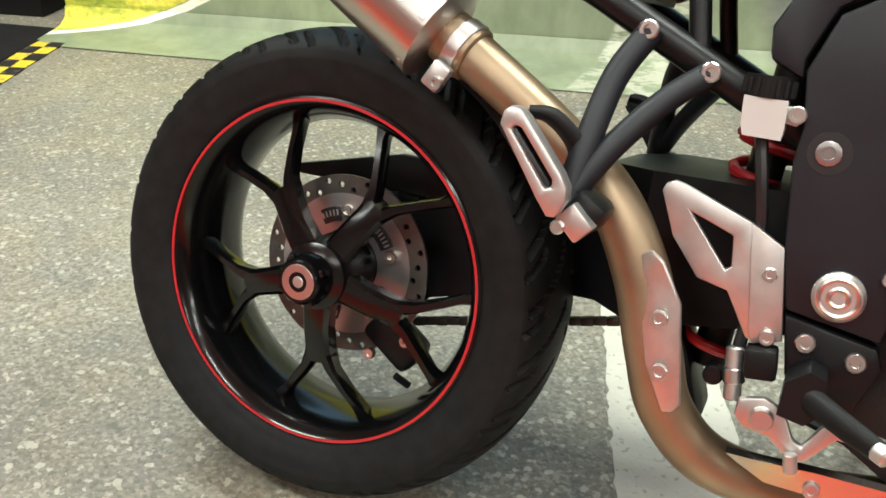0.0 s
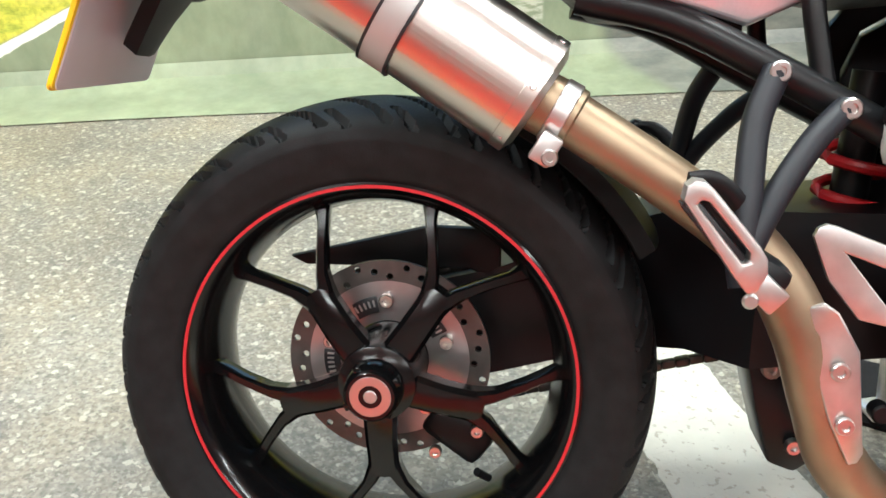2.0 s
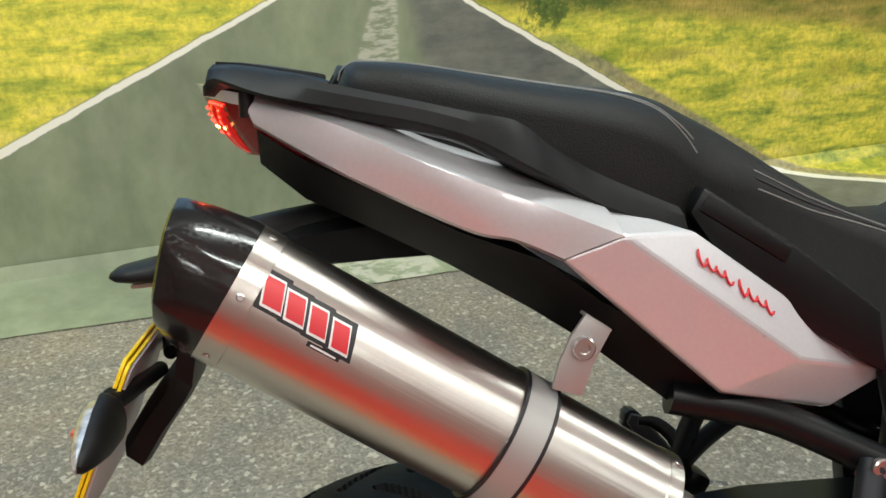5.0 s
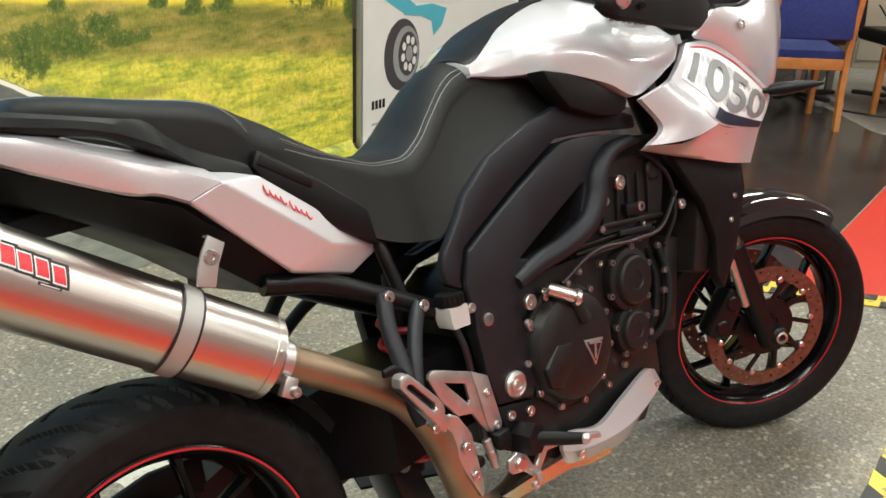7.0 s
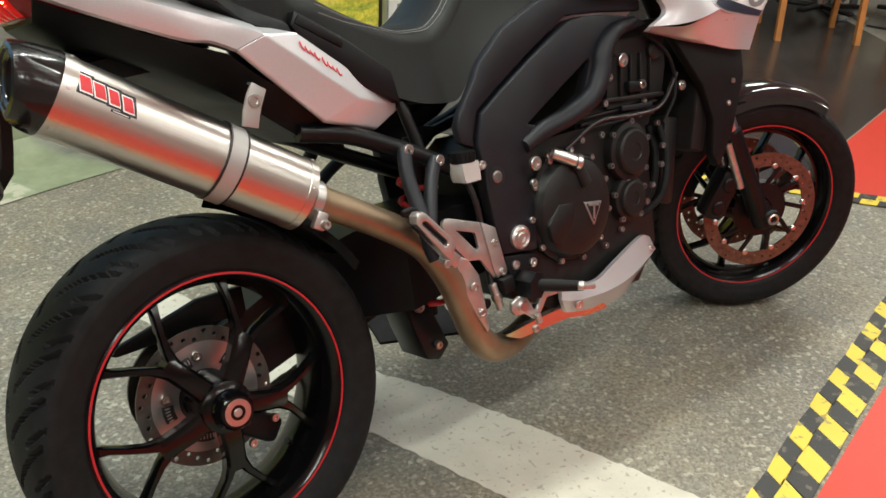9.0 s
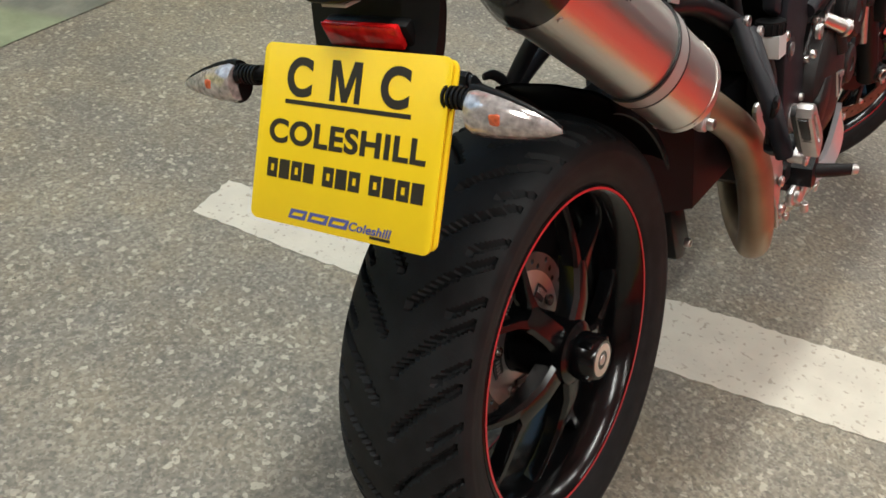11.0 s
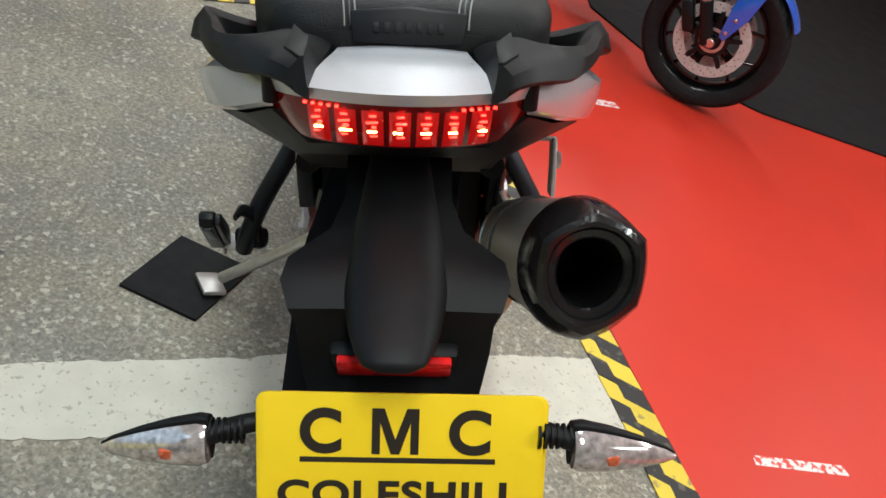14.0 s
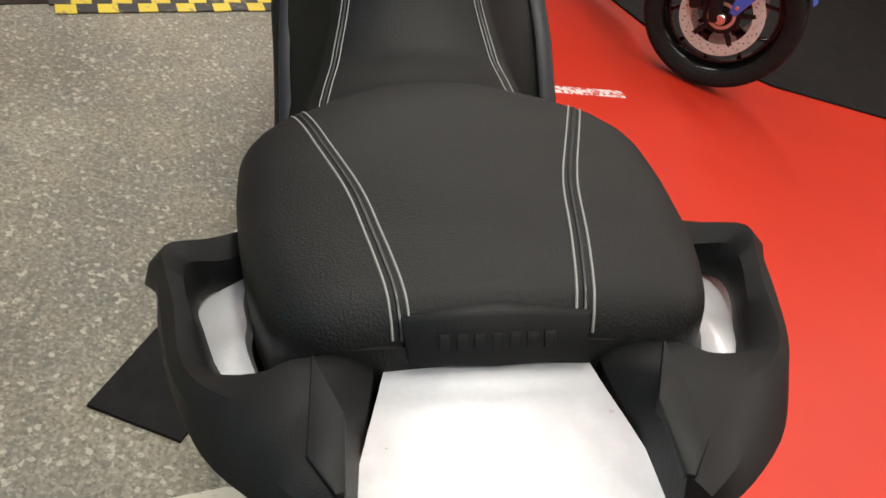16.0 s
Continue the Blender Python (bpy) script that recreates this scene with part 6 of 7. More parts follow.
cover_disc("alternator_cover", (0.940, 0.560, -0.165), 0.064, 0.034, 6, "round black engine cover")
cover_disc("water_pump_cover", (0.930, 0.462, -0.165), 0.050, 0.030, 5, "small round black engine cover")
for p, r in (((0.924, -0.195, 0.752), 0.014), ((0.900, -0.175, 0.721), 0.009), ((1.003, -0.175, 0.692), 0.010), ((1.143, -0.17, 0.669), 0.011), ((0.647, -0.195, 0.595), 0.014), ((0.641, -0.19, 0.558), 0.008), ((0.70, -0.175, 0.60), 0.007), ((0.80, -0.175, 0.61), 0.007), ((0.86, -0.175, 0.61), 0.007), ((0.88, -0.17, 0.695), 0.007), ((1.06, -0.16, 0.60), 0.007), ((0.885, -0.17, 0.67), 0.008), ((1.06, -0.17, 0.55), 0.007), ((1.05, -0.17, 0.51), 0.007), ((0.99, -0.17, 0.44), 0.007), ((0.84, -0.175, 0.38), 0.007), ((0.90, -0.17, 0.40), 0.007), ((1.02, -0.165, 0.47), 0.007), ((0.99, -0.17, 0.63), 0.007), ((1.01, -0.17, 0.655), 0.006)):
    bolt(p, r, 0.008)
filler = part("oil_filler", cyl((0.705, -0.185, 0.603), (0.746, -0.215, 0.578), 0.0125, bev=0.003), CHROME, bike, "bright metal oil filler plug")
part("filler_grip", cyl((0.742, -0.212, 0.580), (0.752, -0.219, 0.575), 0.016, bev=0.003), CHROME, filler)
part("head_cover", bevel(loft([[V(x0, -0.165, z), V(x1, -0.165, z), V(x1, -0.135, z), V(x0, -0.135, z)] for z, x0, x1 in ((0.655, 0.90, 1.08), (0.72, 0.91, 1.10), (0.79, 0.95, 1.10))]), 0.012, 2, 0.4), ENGINE, bike, "black cylinder head cover")
for i in range(4):
    part("head_rib", box(0.004, 0.010, 0.085, (0.945 + 0.032 * i, -0.168, 0.715), (0, 8, 0), 0.0015), ENGINE, bike)
part("coil_cap", cyl((0.93, -0.16, 0.775), (0.93, -0.182, 0.775), 0.016, bev=0.003), ENGINE, bike)
part("coil_cap", cyl((1.06, -0.16, 0.755), (1.06, -0.178, 0.755), 0.020, bev=0.004), ENGINE, bike)
part("head_flange", box(0.19, 0.012, 0.010, (0.985, -0.168, 0.668), (0, 4, 0), 0.003), ENGINE, bike)
part("connector", box(0.05, 0.016, 0.024, (0.985, -0.172, 0.690), (0, 6, 0), 0.004), BLACK_PLASTIC, bike)
part("head_bar", box(0.10, 0.01, 0.012, (0.985, -0.172, 0.648), (0, 4, 0), 0.003), GREY_PLASTIC, bike)
part("oil_hose", tube([(0.75, -0.18, 0.60), (0.84, -0.19, 0.64), (0.95, -0.19, 0.635), (1.05, -0.185, 0.64), (1.12, -0.18, 0.70)], 0.0045, 8, 6), DECAL_BLACK, bike)
part("cable", tube([(1.02, -0.18, 0.80), (1.09, -0.185, 0.74), (1.11, -0.18, 0.66), (1.06, -0.18, 0.60)], 0.004, 8, 6), RUBBER, bike)
# belly pan, silver
for side in (1, -1):
    T_ = [V(x, y * side, z) for x, y, z in ((0.690, -0.186, 0.330), (0.720, -0.192, 0.334), (0.783, -0.195, 0.322), (0.855, -0.192, 0.345), (0.951, -0.180, 0.370), (0.998, -0.165, 0.358))]
    M_ = [V(x, y * side, z) for x, y, z in ((0.684, -0.190, 0.308), (0.715, -0.200, 0.300), (0.80, -0.204, 0.294), (0.88, -0.200, 0.300), (0.962, -0.186, 0.318), (1.022, -0.160, 0.322))]
    L_ = [V(x, y * side, z) for x, y, z in ((0.700, -0.182, 0.276), (0.730, -0.180, 0.268), (0.797, -0.172, 0.256), (0.887, -0.160, 0.247), (0.975, -0.140, 0.268), (1.022, -0.13, 0.290))]

    def pan_point(u, v, T_=T_, M_=M_, L_=L_):
        a, b_, c = curve_at(T_, u), curve_at(M_, u), curve_at(L_, u)
        return a.lerp(b_, v * 2) if v < 0.5 else b_.lerp(c, v * 2 - 1)
    pan = part("belly_pan", bevel(shell(pan_point, 24, 2, (0, 0.010 * side, 0)), 0.002, 1, 0.5), SILVER, bike, "silver belly pan", smooth=0.35)
    bolt((0.722, -0.196 * side, 0.288), 0.011, 0.005, None, pan, (0, -side, -0.2))
    bolt((0.985, -0.176 * side, 0.335), 0.008, 0.005, None, pan, (0, -side, 0))

# ---- plate holder ----
rings = []
for x, w, z, c, deep in ((-0.005, 0.060, 0.900, 0.010, 0.036), (-0.06, 0.048, 0.894, 0.014, 0.034), (-0.125, 0.046, 0.886, 0.014, 0.030), (-0.160, 0.056, 0.876, 0.012, 0.024), (-0.198, 0.088, 0.872, 0.006, 0.018), (-0.220, 0.092, 0.866, 0.002, 0.014), (-0.237, 0.085, 0.850, 0.002, 0.014), (-0.232, 0.080, 0.832, 0.002, 0.014), (-0.236, 0.078, 0.805, 0.003, 0.014), (-0.243, 0.072, 0.768, 0.006, 0.014), (-0.256, 0.046, 0.745, 0.010, 0.014), (-0.278, 0.034, 0.715, 0.010, 0.014), (-0.300, 0.026, 0.680, 0.010, 0.014)):
    rings.append([V(x + 0.014, -w * 0.96, z - deep + 0.002), V(x, -w, z), V(x - 0.3 * c, -w * 0.5, z + 0.8 * c), V(x - 0.4 * c, 0, z + c), V(x - 0.3 * c, w * 0.5, z + 0.8 * c), V(x, w, z), V(x + 0.014, w * 0.96, z - deep + 0.002), V(x + 0.018, 0, z - deep)])
holder = part("plate_holder", bevel(loft(rings), 0.002, 1, 0.5), BLACK_PLASTIC, bike, "black plastic number plate hanger", smooth=0.5)
hood = []
for x, w, top, low in ((-0.08, 0.028, 0.917, 0.880), (-0.147, 0.035, 0.906, 0.865), (-0.19, 0.040, 0.897, 0.854), (-0.225, 0.041, 0.885, 0.848), (-0.247, 0.039, 0.875, 0.845), (-0.267, 0.035, 0.865, 0.843), (-0.285, 0.030, 0.861, 0.843), (-0.299, 0.024, 0.858, 0.844), (-0.306, 0.014, 0.853, 0.847)):
    mid_z = low + 0.35 * (top - low)
    hood.append([V(x, w * math.copysign(abs(math.cos(a)) ** 0.7, math.cos(a)), mid_z + math.sin(a) * (top - mid_z if math.sin(a) > 0 else mid_z - low)) for a in (2 * math.pi * i / 24 for i in range(24))])
part("lamp_hood", loft(hood), BLACK_PLASTIC, holder, "black plate lamp hood", smooth=1.0)
part("plate_lamp", box(0.022, 0.03, 0.004, (-0.276, 0, 0.8405), (0, -4, 0), 0.001), CLEAR_GREY, holder, "small clear plate lamp")
PT, PB = V(-0.274, -0.006, 0.7985), V(-0.342, -0.008, 0.631)
pdir = (PT - PB).normalized()
# local x to the bike's right, y up the plate, z out of its face (backwards)
plate_m = Matrix.Translation((PT + PB) / 2) @ Matrix(((0, pdir.x, -pdir.z, 0), (-1, 0, 0, 0), (0, pdir.z, pdir.x, 0), (0, 0, 0, 1)))
PW, PH = 0.229, 0.178


def rounded(w, h, r, n=5):
    out = []
    for cx, cy, a0 in ((w / 2 - r, h / 2 - r, 0), (-w / 2 + r, h / 2 - r, 90), (-w / 2 + r, -h / 2 + r, 180), (w / 2 - r, -h / 2 + r, 270)):
        for i in range(n + 1):
            a = math.radians(a0 + 90 * i / n)
            out.append((cx + r * math.cos(a), cy + r * math.sin(a)))
    return out


def flat(outline, z0, z1, bev=0.0, holes=()):
    b = plate(outline, z0, z1, bev, holes=holes)
    b.transform(Matrix(((1, 0, 0, 0), (0, 0, 1, 0), (0, 1, 0, 0), (0, 0, 0, 1))))
    return b


np_ = part("number_plate", flat(rounded(PW, PH, 0.009), -0.0015, 0.0015, 0.0006), PLATE_YELLOW, bike, "yellow dealer show plate with dark printing")
np_.matrix_local = plate_m
back = part("plate_backing", flat(rounded(PW + 0.001, PH - 0.006, 0.009), -0.006, -0.003, 0.0008), PLATE_YELLOW, np_, "second yellow plate behind")
back.location = (0.003, 0.001, 0)
rear = part("plate_rear", flat(rounded(PW - 0.002, PH - 0.008, 0.009), -0.0085, -0.0062, 0.0008), PLATE_GREY, np_, "pale grey rear of the plate")


def ink(outline, material=None, holes=(), name="print"):
    return part(name, flat(outline, 0.0014, 0.0021, 0, holes), material or INK, np_)


def rect(x0, x1, y0, y1):
    return [(x0, y0), (x1, y0), (x1, y1), (x0, y1)]


# three big marks, a rule, a word, a row of blocks
U = PW / 520.0
def px(x, y):
    return ((x - 810) * U, (590 - y) * U * 0.985)


def lettered(body, left, right, top, low, material=None, bold=0.0, label="", space=1.0, shear=0.0):
    """Built-in lettering fitted into a field of the plate."""
    me = text_mesh(body, 0.05, material or INK, "lettering", 0.0004, space, shear, bold)
    xs_, ys_ = [v.co.x for v in me.vertices], [v.co.y for v in me.vertices]
    (xa, ya), (xb, yb) = px(left, low), px(right, top)
    kx, ky = (xb - xa) / (max(xs_) - min(xs_)), (yb - ya) / (max(ys_) - min(ys_))
    ob = mesh_part("lettering", me, np_, label)
    ob.scale = (kx, ky, 1.0)
    ob.location = (xa - min(xs_) * kx, ya - min(ys_) * ky, 0.0019)
    return ob


mx, my = px(800, 458)
mw, mh, ms = 0.0187, 0.0195, 0.0066
ink([(mx + a, my + c) for a, c in ((-mw, -mh), (-mw, mh), (-mw + 0.0098, mh), (0, -mh + 0.0125), (mw - 0.0098, mh), (mw, mh), (mw, -mh), (mw - ms, -mh), (mw - ms, mh - 0.012), (0.0034, -mh), (-0.0034, -mh), (-mw + ms, mh - 0.012), (-mw + ms, -mh))], name="lettering")
for body, left, right in (("C", 628, 703), ("C", 897, 973)):
    lettered(body, left, right, 413, 503, None, 0.0018, "large dark capital")
x0, y0 = px(628, 520)
x1, y1 = px(983, 510)
ink(rect(x0, x1, y0, y1), name="rule")
lettered("COLESHILL", 588, 1033, 556, 612, None, 0.0016, "dark capital lettering", 1.08)
X = 592
for n in (4, 3, 4):
    for i in range(n):
        xa, ya = px(X, 692)
        xb, yb = px(X + 31, 648)
        ink(rect(xa, xb, ya, yb), holes=[rect(xa + 0.0045, xb - 0.0045, ya + 0.006, yb - 0.006)] if i % 2 == 0 else ())
        X += 37.5
    X += 20
for xa, xb in ((672, 722), (730, 786), (792, 845)):
    a0, b0 = px(xa, 778)
    a1, b1 = px(xb, 756)
    s = 0.003
    ink([(a0, b0), (a1, b0), (a1 + s, b1), (a0 + s, b1)], INK_BLUE, holes=[[(a0 + 0.004, b0 + 0.003), (a1 - 0.004, b0 + 0.003), (a1 + s - 0.004, b1 - 0.003), (a0 + s + 0.004, b1 - 0.003)]])
lettered("Coleshill", 852, 968, 757, 777, INK_BLUE, 0.001, "", 1.05, 0.2)
sa, sb = px(912, 785)
sc_, sd = px(966, 779)
ink(rect(sa, sc_, sb, sd))
part("reflector_frame", box(0.014, 0.104, 0.036, (-0.236, 0, 0.801), (0, -26, 0), 0.004), BLACK_PLASTIC, holder)
refl = part("red_reflector", box(0.008, 0.092, 0.026, (-0.2505, 0, 0.804), (0, -26, 0), 0.002), RED_LENS, bike, "red rear reflector with fine upright ribs")
for i in range(30):
    part("reflector_rib", box(0.0012, 0.0014, 0.022, (-0.2550, -0.0435 + 0.003 * i, 0.8062), (0, -26, 0)), RED_LENS, refl)
for side in (1, -1):
    stem = part("indicator_stem", tube([(-0.262, -0.03 * side, 0.764), (-0.276, -0.105 * side, 0.766), (-0.290, -0.146 * side, 0.763)], [0.0075, 0.008, 0.0085], 12, 4), BLACK_PLASTIC, bike, "ribbed rubber stem")
    for i in range(6):
        y = -(0.118 + 0.005 * i) * side
        part("rib", lathe([(0.0075, -0.0011), (0.0105, -0.0011), (0.0105, 0.0011), (0.0075, 0.0011)], 14, True, None, Matrix.Translation((-0.286, y, 0.7645))), BLACK_PLASTIC, stem)
    prof = ((0.144, 0.022, 0.021), (0.152, 0.024, 0.0235), (0.175, 0.021, 0.021), (0.20, 0.015, 0.015), (0.222, 0.008, 0.008), (0.231, 0.003, 0.003))
    sig = part("rear_indicator", loft([[V(-0.288 + 0.8 * h * abs(math.cos(a)) if math.cos(a) > 0 else -0.288 + 0.15 * h * math.cos(a), -y * side, 0.756 - 0.10 * (y - 0.15) + h * math.sin(a)) for a in (2 * math.pi * i / 20 for i in range(20))] for y, h, d in prof]), BLACK_PLASTIC, bike, "black turn signal with a clear lens", smooth=1.0)
    part("indicator_lens", loft([[V(-0.289 + (0.8 * h * math.cos(a)) * (1 if math.cos(a) < 0 else 0.1), -y * side, 0.755 - 0.10 * (y - 0.15) + h * math.sin(a) * 0.93) for a in (2 * math.pi * i / 20 for i in range(20))] for y, h, d in ((0.1455, 0.020, 0), (0.153, 0.0225, 0), (0.175, 0.020, 0), (0.20, 0.0145, 0), (0.222, 0.0076, 0), (0.2325, 0.002, 0))]), mat("silvery_lens", (0.50, 0.45, 0.43), 0.10, metal=0.55, grain=0.45, scale=150) if "silvery_lens" not in bpy.data.materials else bpy.data.materials["silvery_lens"], sig, "clear ribbed lens", smooth=1.0)
    part("bulb", box(0.008, 0.012, 0.011, (-0.3015, -0.176 * side, 0.755), (0, 0, 0), 0.003), AMBER, sig, "amber bulb")

# side stand with its foot, and the mat under it is a thing of its own
part("side_stand", tube([(0.62, 0.12, 0.36), (0.67, 0.25, 0.25), (0.715, 0.365, 0.16)], [0.012, 0.0115, 0.012], 12, 5), ALU, bike, "silver side stand")
part("stand_foot", box(0.075, 0.05, 0.012, (0.725, 0.392, 0.136), (16.88, 0, 25), 0.005), ALU, bike)

# ---- front wheel, fork and bars, turned to the right ----
RAKE = math.radians(23)
PIV = V(1.645, 0, 0)
AXIS = V(-math.sin(RAKE), 0, math.cos(RAKE))
STEER = Matrix.Translation(PIV) @ Matrix.Rotation(math.radians(-31), 4, AXIS) @ Matrix.Translation(-PIV)
fw = wheel("front_wheel", 20, 0.300, 0.060, 0.046, "gloss black front wheel with red rim stripe", bike, True)
fw.matrix_local = STEER @ Matrix.Translation((1.585, 0, 0.30))
part("hub", cyl((0, -0.075, 0), (0, 0.075, 0), 0.032, bev=0.004), RIM_BLACK, fw)
for side in (-1, 1):
    d = drilled_disc(fw, 0.068 * side, 0.122, 0.158, 40, DISC_BROWN, "front_disc", 0.005, "rust-brown drilled front brake disc")
    part("disc_hub", lathe([(0.035, 0.062 * side), (0.075, 0.062 * side), (0.075, 0.068 * side), (0.035, 0.068 * side)], 36, True), SATIN_BLACK, fw)
    for i in range(10):
        a = math.radians(36 * i)
        part("disc_arm", box(0.055, 0.005, 0.012, (0.099 * math.cos(a), 0.068 * side, 0.099 * math.sin(a)), (0, -math.degrees(a) + 18, 0), 0.0015), SATIN_BLACK, fw)
        c = V(0.1235 * math.cos(a + 0.06), 0, 0.1235 * math.sin(a + 0.06))
        part("disc_bobbin", cyl(c + V(0, 0.063 * side, 0), c + V(0, 0.073 * side, 0), 0.0075, bev=0.002, seg=12), CHROME, fw, "bright disc bobbin")


def steered(name, b, material, label="", smooth=0.6, parent=None):
    b.transform(STEER)
    return part(name, b, material, parent or bike, label, smooth)


UP = V(-math.sin(RAKE), 0, math.cos(RAKE))
for side in (1, -1):
    foot = V(1.565, -0.105 * side, 0.30)
    steered("fork_slider", cyl(foot + UP * -0.03, foot + UP * 0.27, 0.026, bev=0.006), SATIN_BLACK, "black fork slider")
    steered("fork_tube", cyl(foot + UP * 0.25, foot + UP * 0.42, 0.0205), CHROME, "bright fork tube")
    steered("fork_upper", cyl(foot + UP * 0.38, foot + UP * 0.80, 0.029, bev=0.004), SATIN_BLACK)
    steered("fork_lower_guard", cyl(foot + UP * 0.10 + V(-0.03, -0.012 * side, 0), foot + UP * 0.235 + V(-0.022, -0.012 * side, 0), 0.010), ALU, "aluminium strip on the fork leg")
    steered("axle_clamp", cyl(V(1.585, -0.085 * side, 0.30), V(1.585, -0.135 * side, 0.30), 0.024, bev=0.005), SATIN_BLACK)
    steered("axle_cap", lathe([(0.0095, 0), (0.0095, 0.006), (0.0125, 0.007), (0.0150, 0.005), (0.0150, 0)], 28, True, None, along(V(1.585, -0.135 * side, 0.30), V(1.585, -0.16 * side, 0.30))), CHROME)
    cal = steered("caliper_front", box(0.06, 0.060, 0.135, (1.455, -0.085 * side, 0.37), (0, 25, 0), 0.014), SATIN_BLACK, "black four-piston front caliper")
    for dz in (-0.03, 0.03):
        steered("piston_cap", cyl(V(1.455 + 0.42 * dz, -0.112 * side, 0.37 + dz), V(1.455 + 0.42 * dz, -0.120 * side, 0.37 + dz), 0.020, bev=0.004), SATIN_BLACK, parent=cal)
    for dz in (-0.066, 0.066):
        steered("caliper_bolt", cyl(V(1.462 + 0.42 * dz, -0.110 * side, 0.37 + dz), V(1.462 + 0.42 * dz, -0.122 * side, 0.37 + dz), 0.007, bev=0.002), CHROME, parent=cal)
    steered("brake_hose", tube([(1.47, -0.09 * side, 0.43), (1.44, -0.115 * side, 0.52), (1.43, -0.12 * side, 0.62), (1.38, -0.10 * side, 0.74)], 0.005, 8, 6), RUBBER, "black brake hose")
fb = lathe([(0.286, -0.072), (0.306, -0.068), (0.320, -0.052), (0.326, -0.028), (0.328, 0), (0.326, 0.028), (0.320, 0.052), (0.306, 0.068), (0.286, 0.072), (0.286, 0.069), (0.304, 0.065), (0.317, 0.050), (0.324, 0), (0.317, -0.050), (0.304, -0.065), (0.286, -0.069)], 28, True, None, pose(1.585, 0, 0.30), math.radians(57), math.radians(60))
steered("front_fender", fb, mat("gloss_black_fender", (0.01, 0.01, 0.011), 0.1, coat=0.6), "gloss black front mudguard")
# bars
UNTURN = STEER.inverted()
steered("top_yoke", box(0.09, 0.22, 0.03, (1.235, 0, 1.045), (0, -23, 0), 0.008), SATIN_BLACK)
GRIP_END = UNTURN @ V(0.888, -0.284, 1.074)
gx, gy, gz = GRIP_END
bar = [(gx, gy, gz), (gx + 0.055, gy + 0.12, gz + 0.010), (gx + 0.10, gy + 0.20, gz + 0.006), (gx + 0.13, -0.10, gz - 0.004), (gx + 0.135, 0, gz - 0.006)]
bar = bar + [(x, -y, z) for x, y, z in bar[-2::-1]]
steered("handlebar", tube(bar, 0.0115, 12, 6), SATIN_BLACK, "black handlebar")


def bar_point(u, side=1):
    """A point of the right half of the bar, mirrored for the left."""
    p = curve_at(bar[:5], u)
    return V(p.x, p.y * side, p.z)


for side in (1, -1):
    g0, g1 = bar_point(0.01, side), bar_point(0.27, side)
    grip = steered("grip", cyl(g0, g1, 0.0170, bev=0.003, seg=24), RUBBER, "black rubber grip")
    for i in range(9):
        a = g0.lerp(g1, 0.06 + 0.1 * i)
        steered("grip_rib", cyl(a, a + (g1 - g0).normalized() * 0.006, 0.0178, bev=0.001, seg=24), RUBBER, parent=grip)
    d = (g0 - g1).normalized()
    end = steered("bar_end", lathe([(0, 0.026), (0.008, 0.026), (0.0145, 0.021), (0.0165, 0.006), (0.0165, 0), (0, 0)], 28, False, None, along(g0, g0 + d)), ALU, "silver bar end weight")
    s0 = bar_point(0.33, side)
    sw = steered("switch_pod", box(0.045, 0.05, 0.055, (s0.x, s0.y, s0.z - 0.004), (0, 15, 25 * side), 0.010), BLACK_PLASTIC, "black handlebar switch pod")
    steered("switch_button", box(0.012, 0.014, 0.008, (s0.x - 0.024, s0.y, s0.z + 0.012), (0, 15, 25 * side), 0.002), RED_SPRING if side == 1 else GREY_PLASTIC, parent=sw)
    steered("switch_button", box(0.010, 0.012, 0.010, (s0.x - 0.024, s0.y + 0.008, s0.z - 0.010), (0, 15, 25 * side), 0.002), GREY_PLASTIC, parent=sw)
    m0 = bar_point(0.44, side)
    mc = steered("master_cylinder", box(0.055, 0.05, 0.030, (m0.x + 0.035, m0.y, m0.z + 0.012), (0, 0, 25 * side), 0.006), SATIN_BLACK, "black master cylinder")
    steered("fluid_cup", cyl((m0.x + 0.03, m0.y, m0.z + 0.025), (m0.x + 0.03, m0.y, m0.z + 0.050), 0.022, bev=0.003), BLACK_PLASTIC, "black fluid cup", parent=mc)
    steered("lever", tube([(m0.x + 0.06, m0.y, m0.z), (m0.x + 0.055, m0.y - 0.07 * side, m0.z - 0.006), (gx + 0.05, (gy + 0.03) * side, gz - 0.01), (gx + 0.035, (gy - 0.01) * side, gz - 0.012)], [0.008, 0.007, 0.006, 0.006], 8, 5), SATIN_BLACK, "black hand lever")
    for k, (dx, dz) in enumerate(((0.0, 0.0), (0.014, 0.010), (-0.010, -0.008))):
        steered("bar_cable", tube([(s0.x + 0.02 + dx, s0.y + 0.03 * side, s0.z + dz), (s0.x + 0.09 + dx, s0.y + 0.08 * side, s0.z + 0.045 + dz), (s0.x + 0.15 + dx, s0.y + 0.16 * side, s0.z + 0.01 + dz), (s0.x + 0.15, s0.y + 0.19 * side, s0.z - 0.10)], 0.0045, 8, 6), DECAL_BLACK)
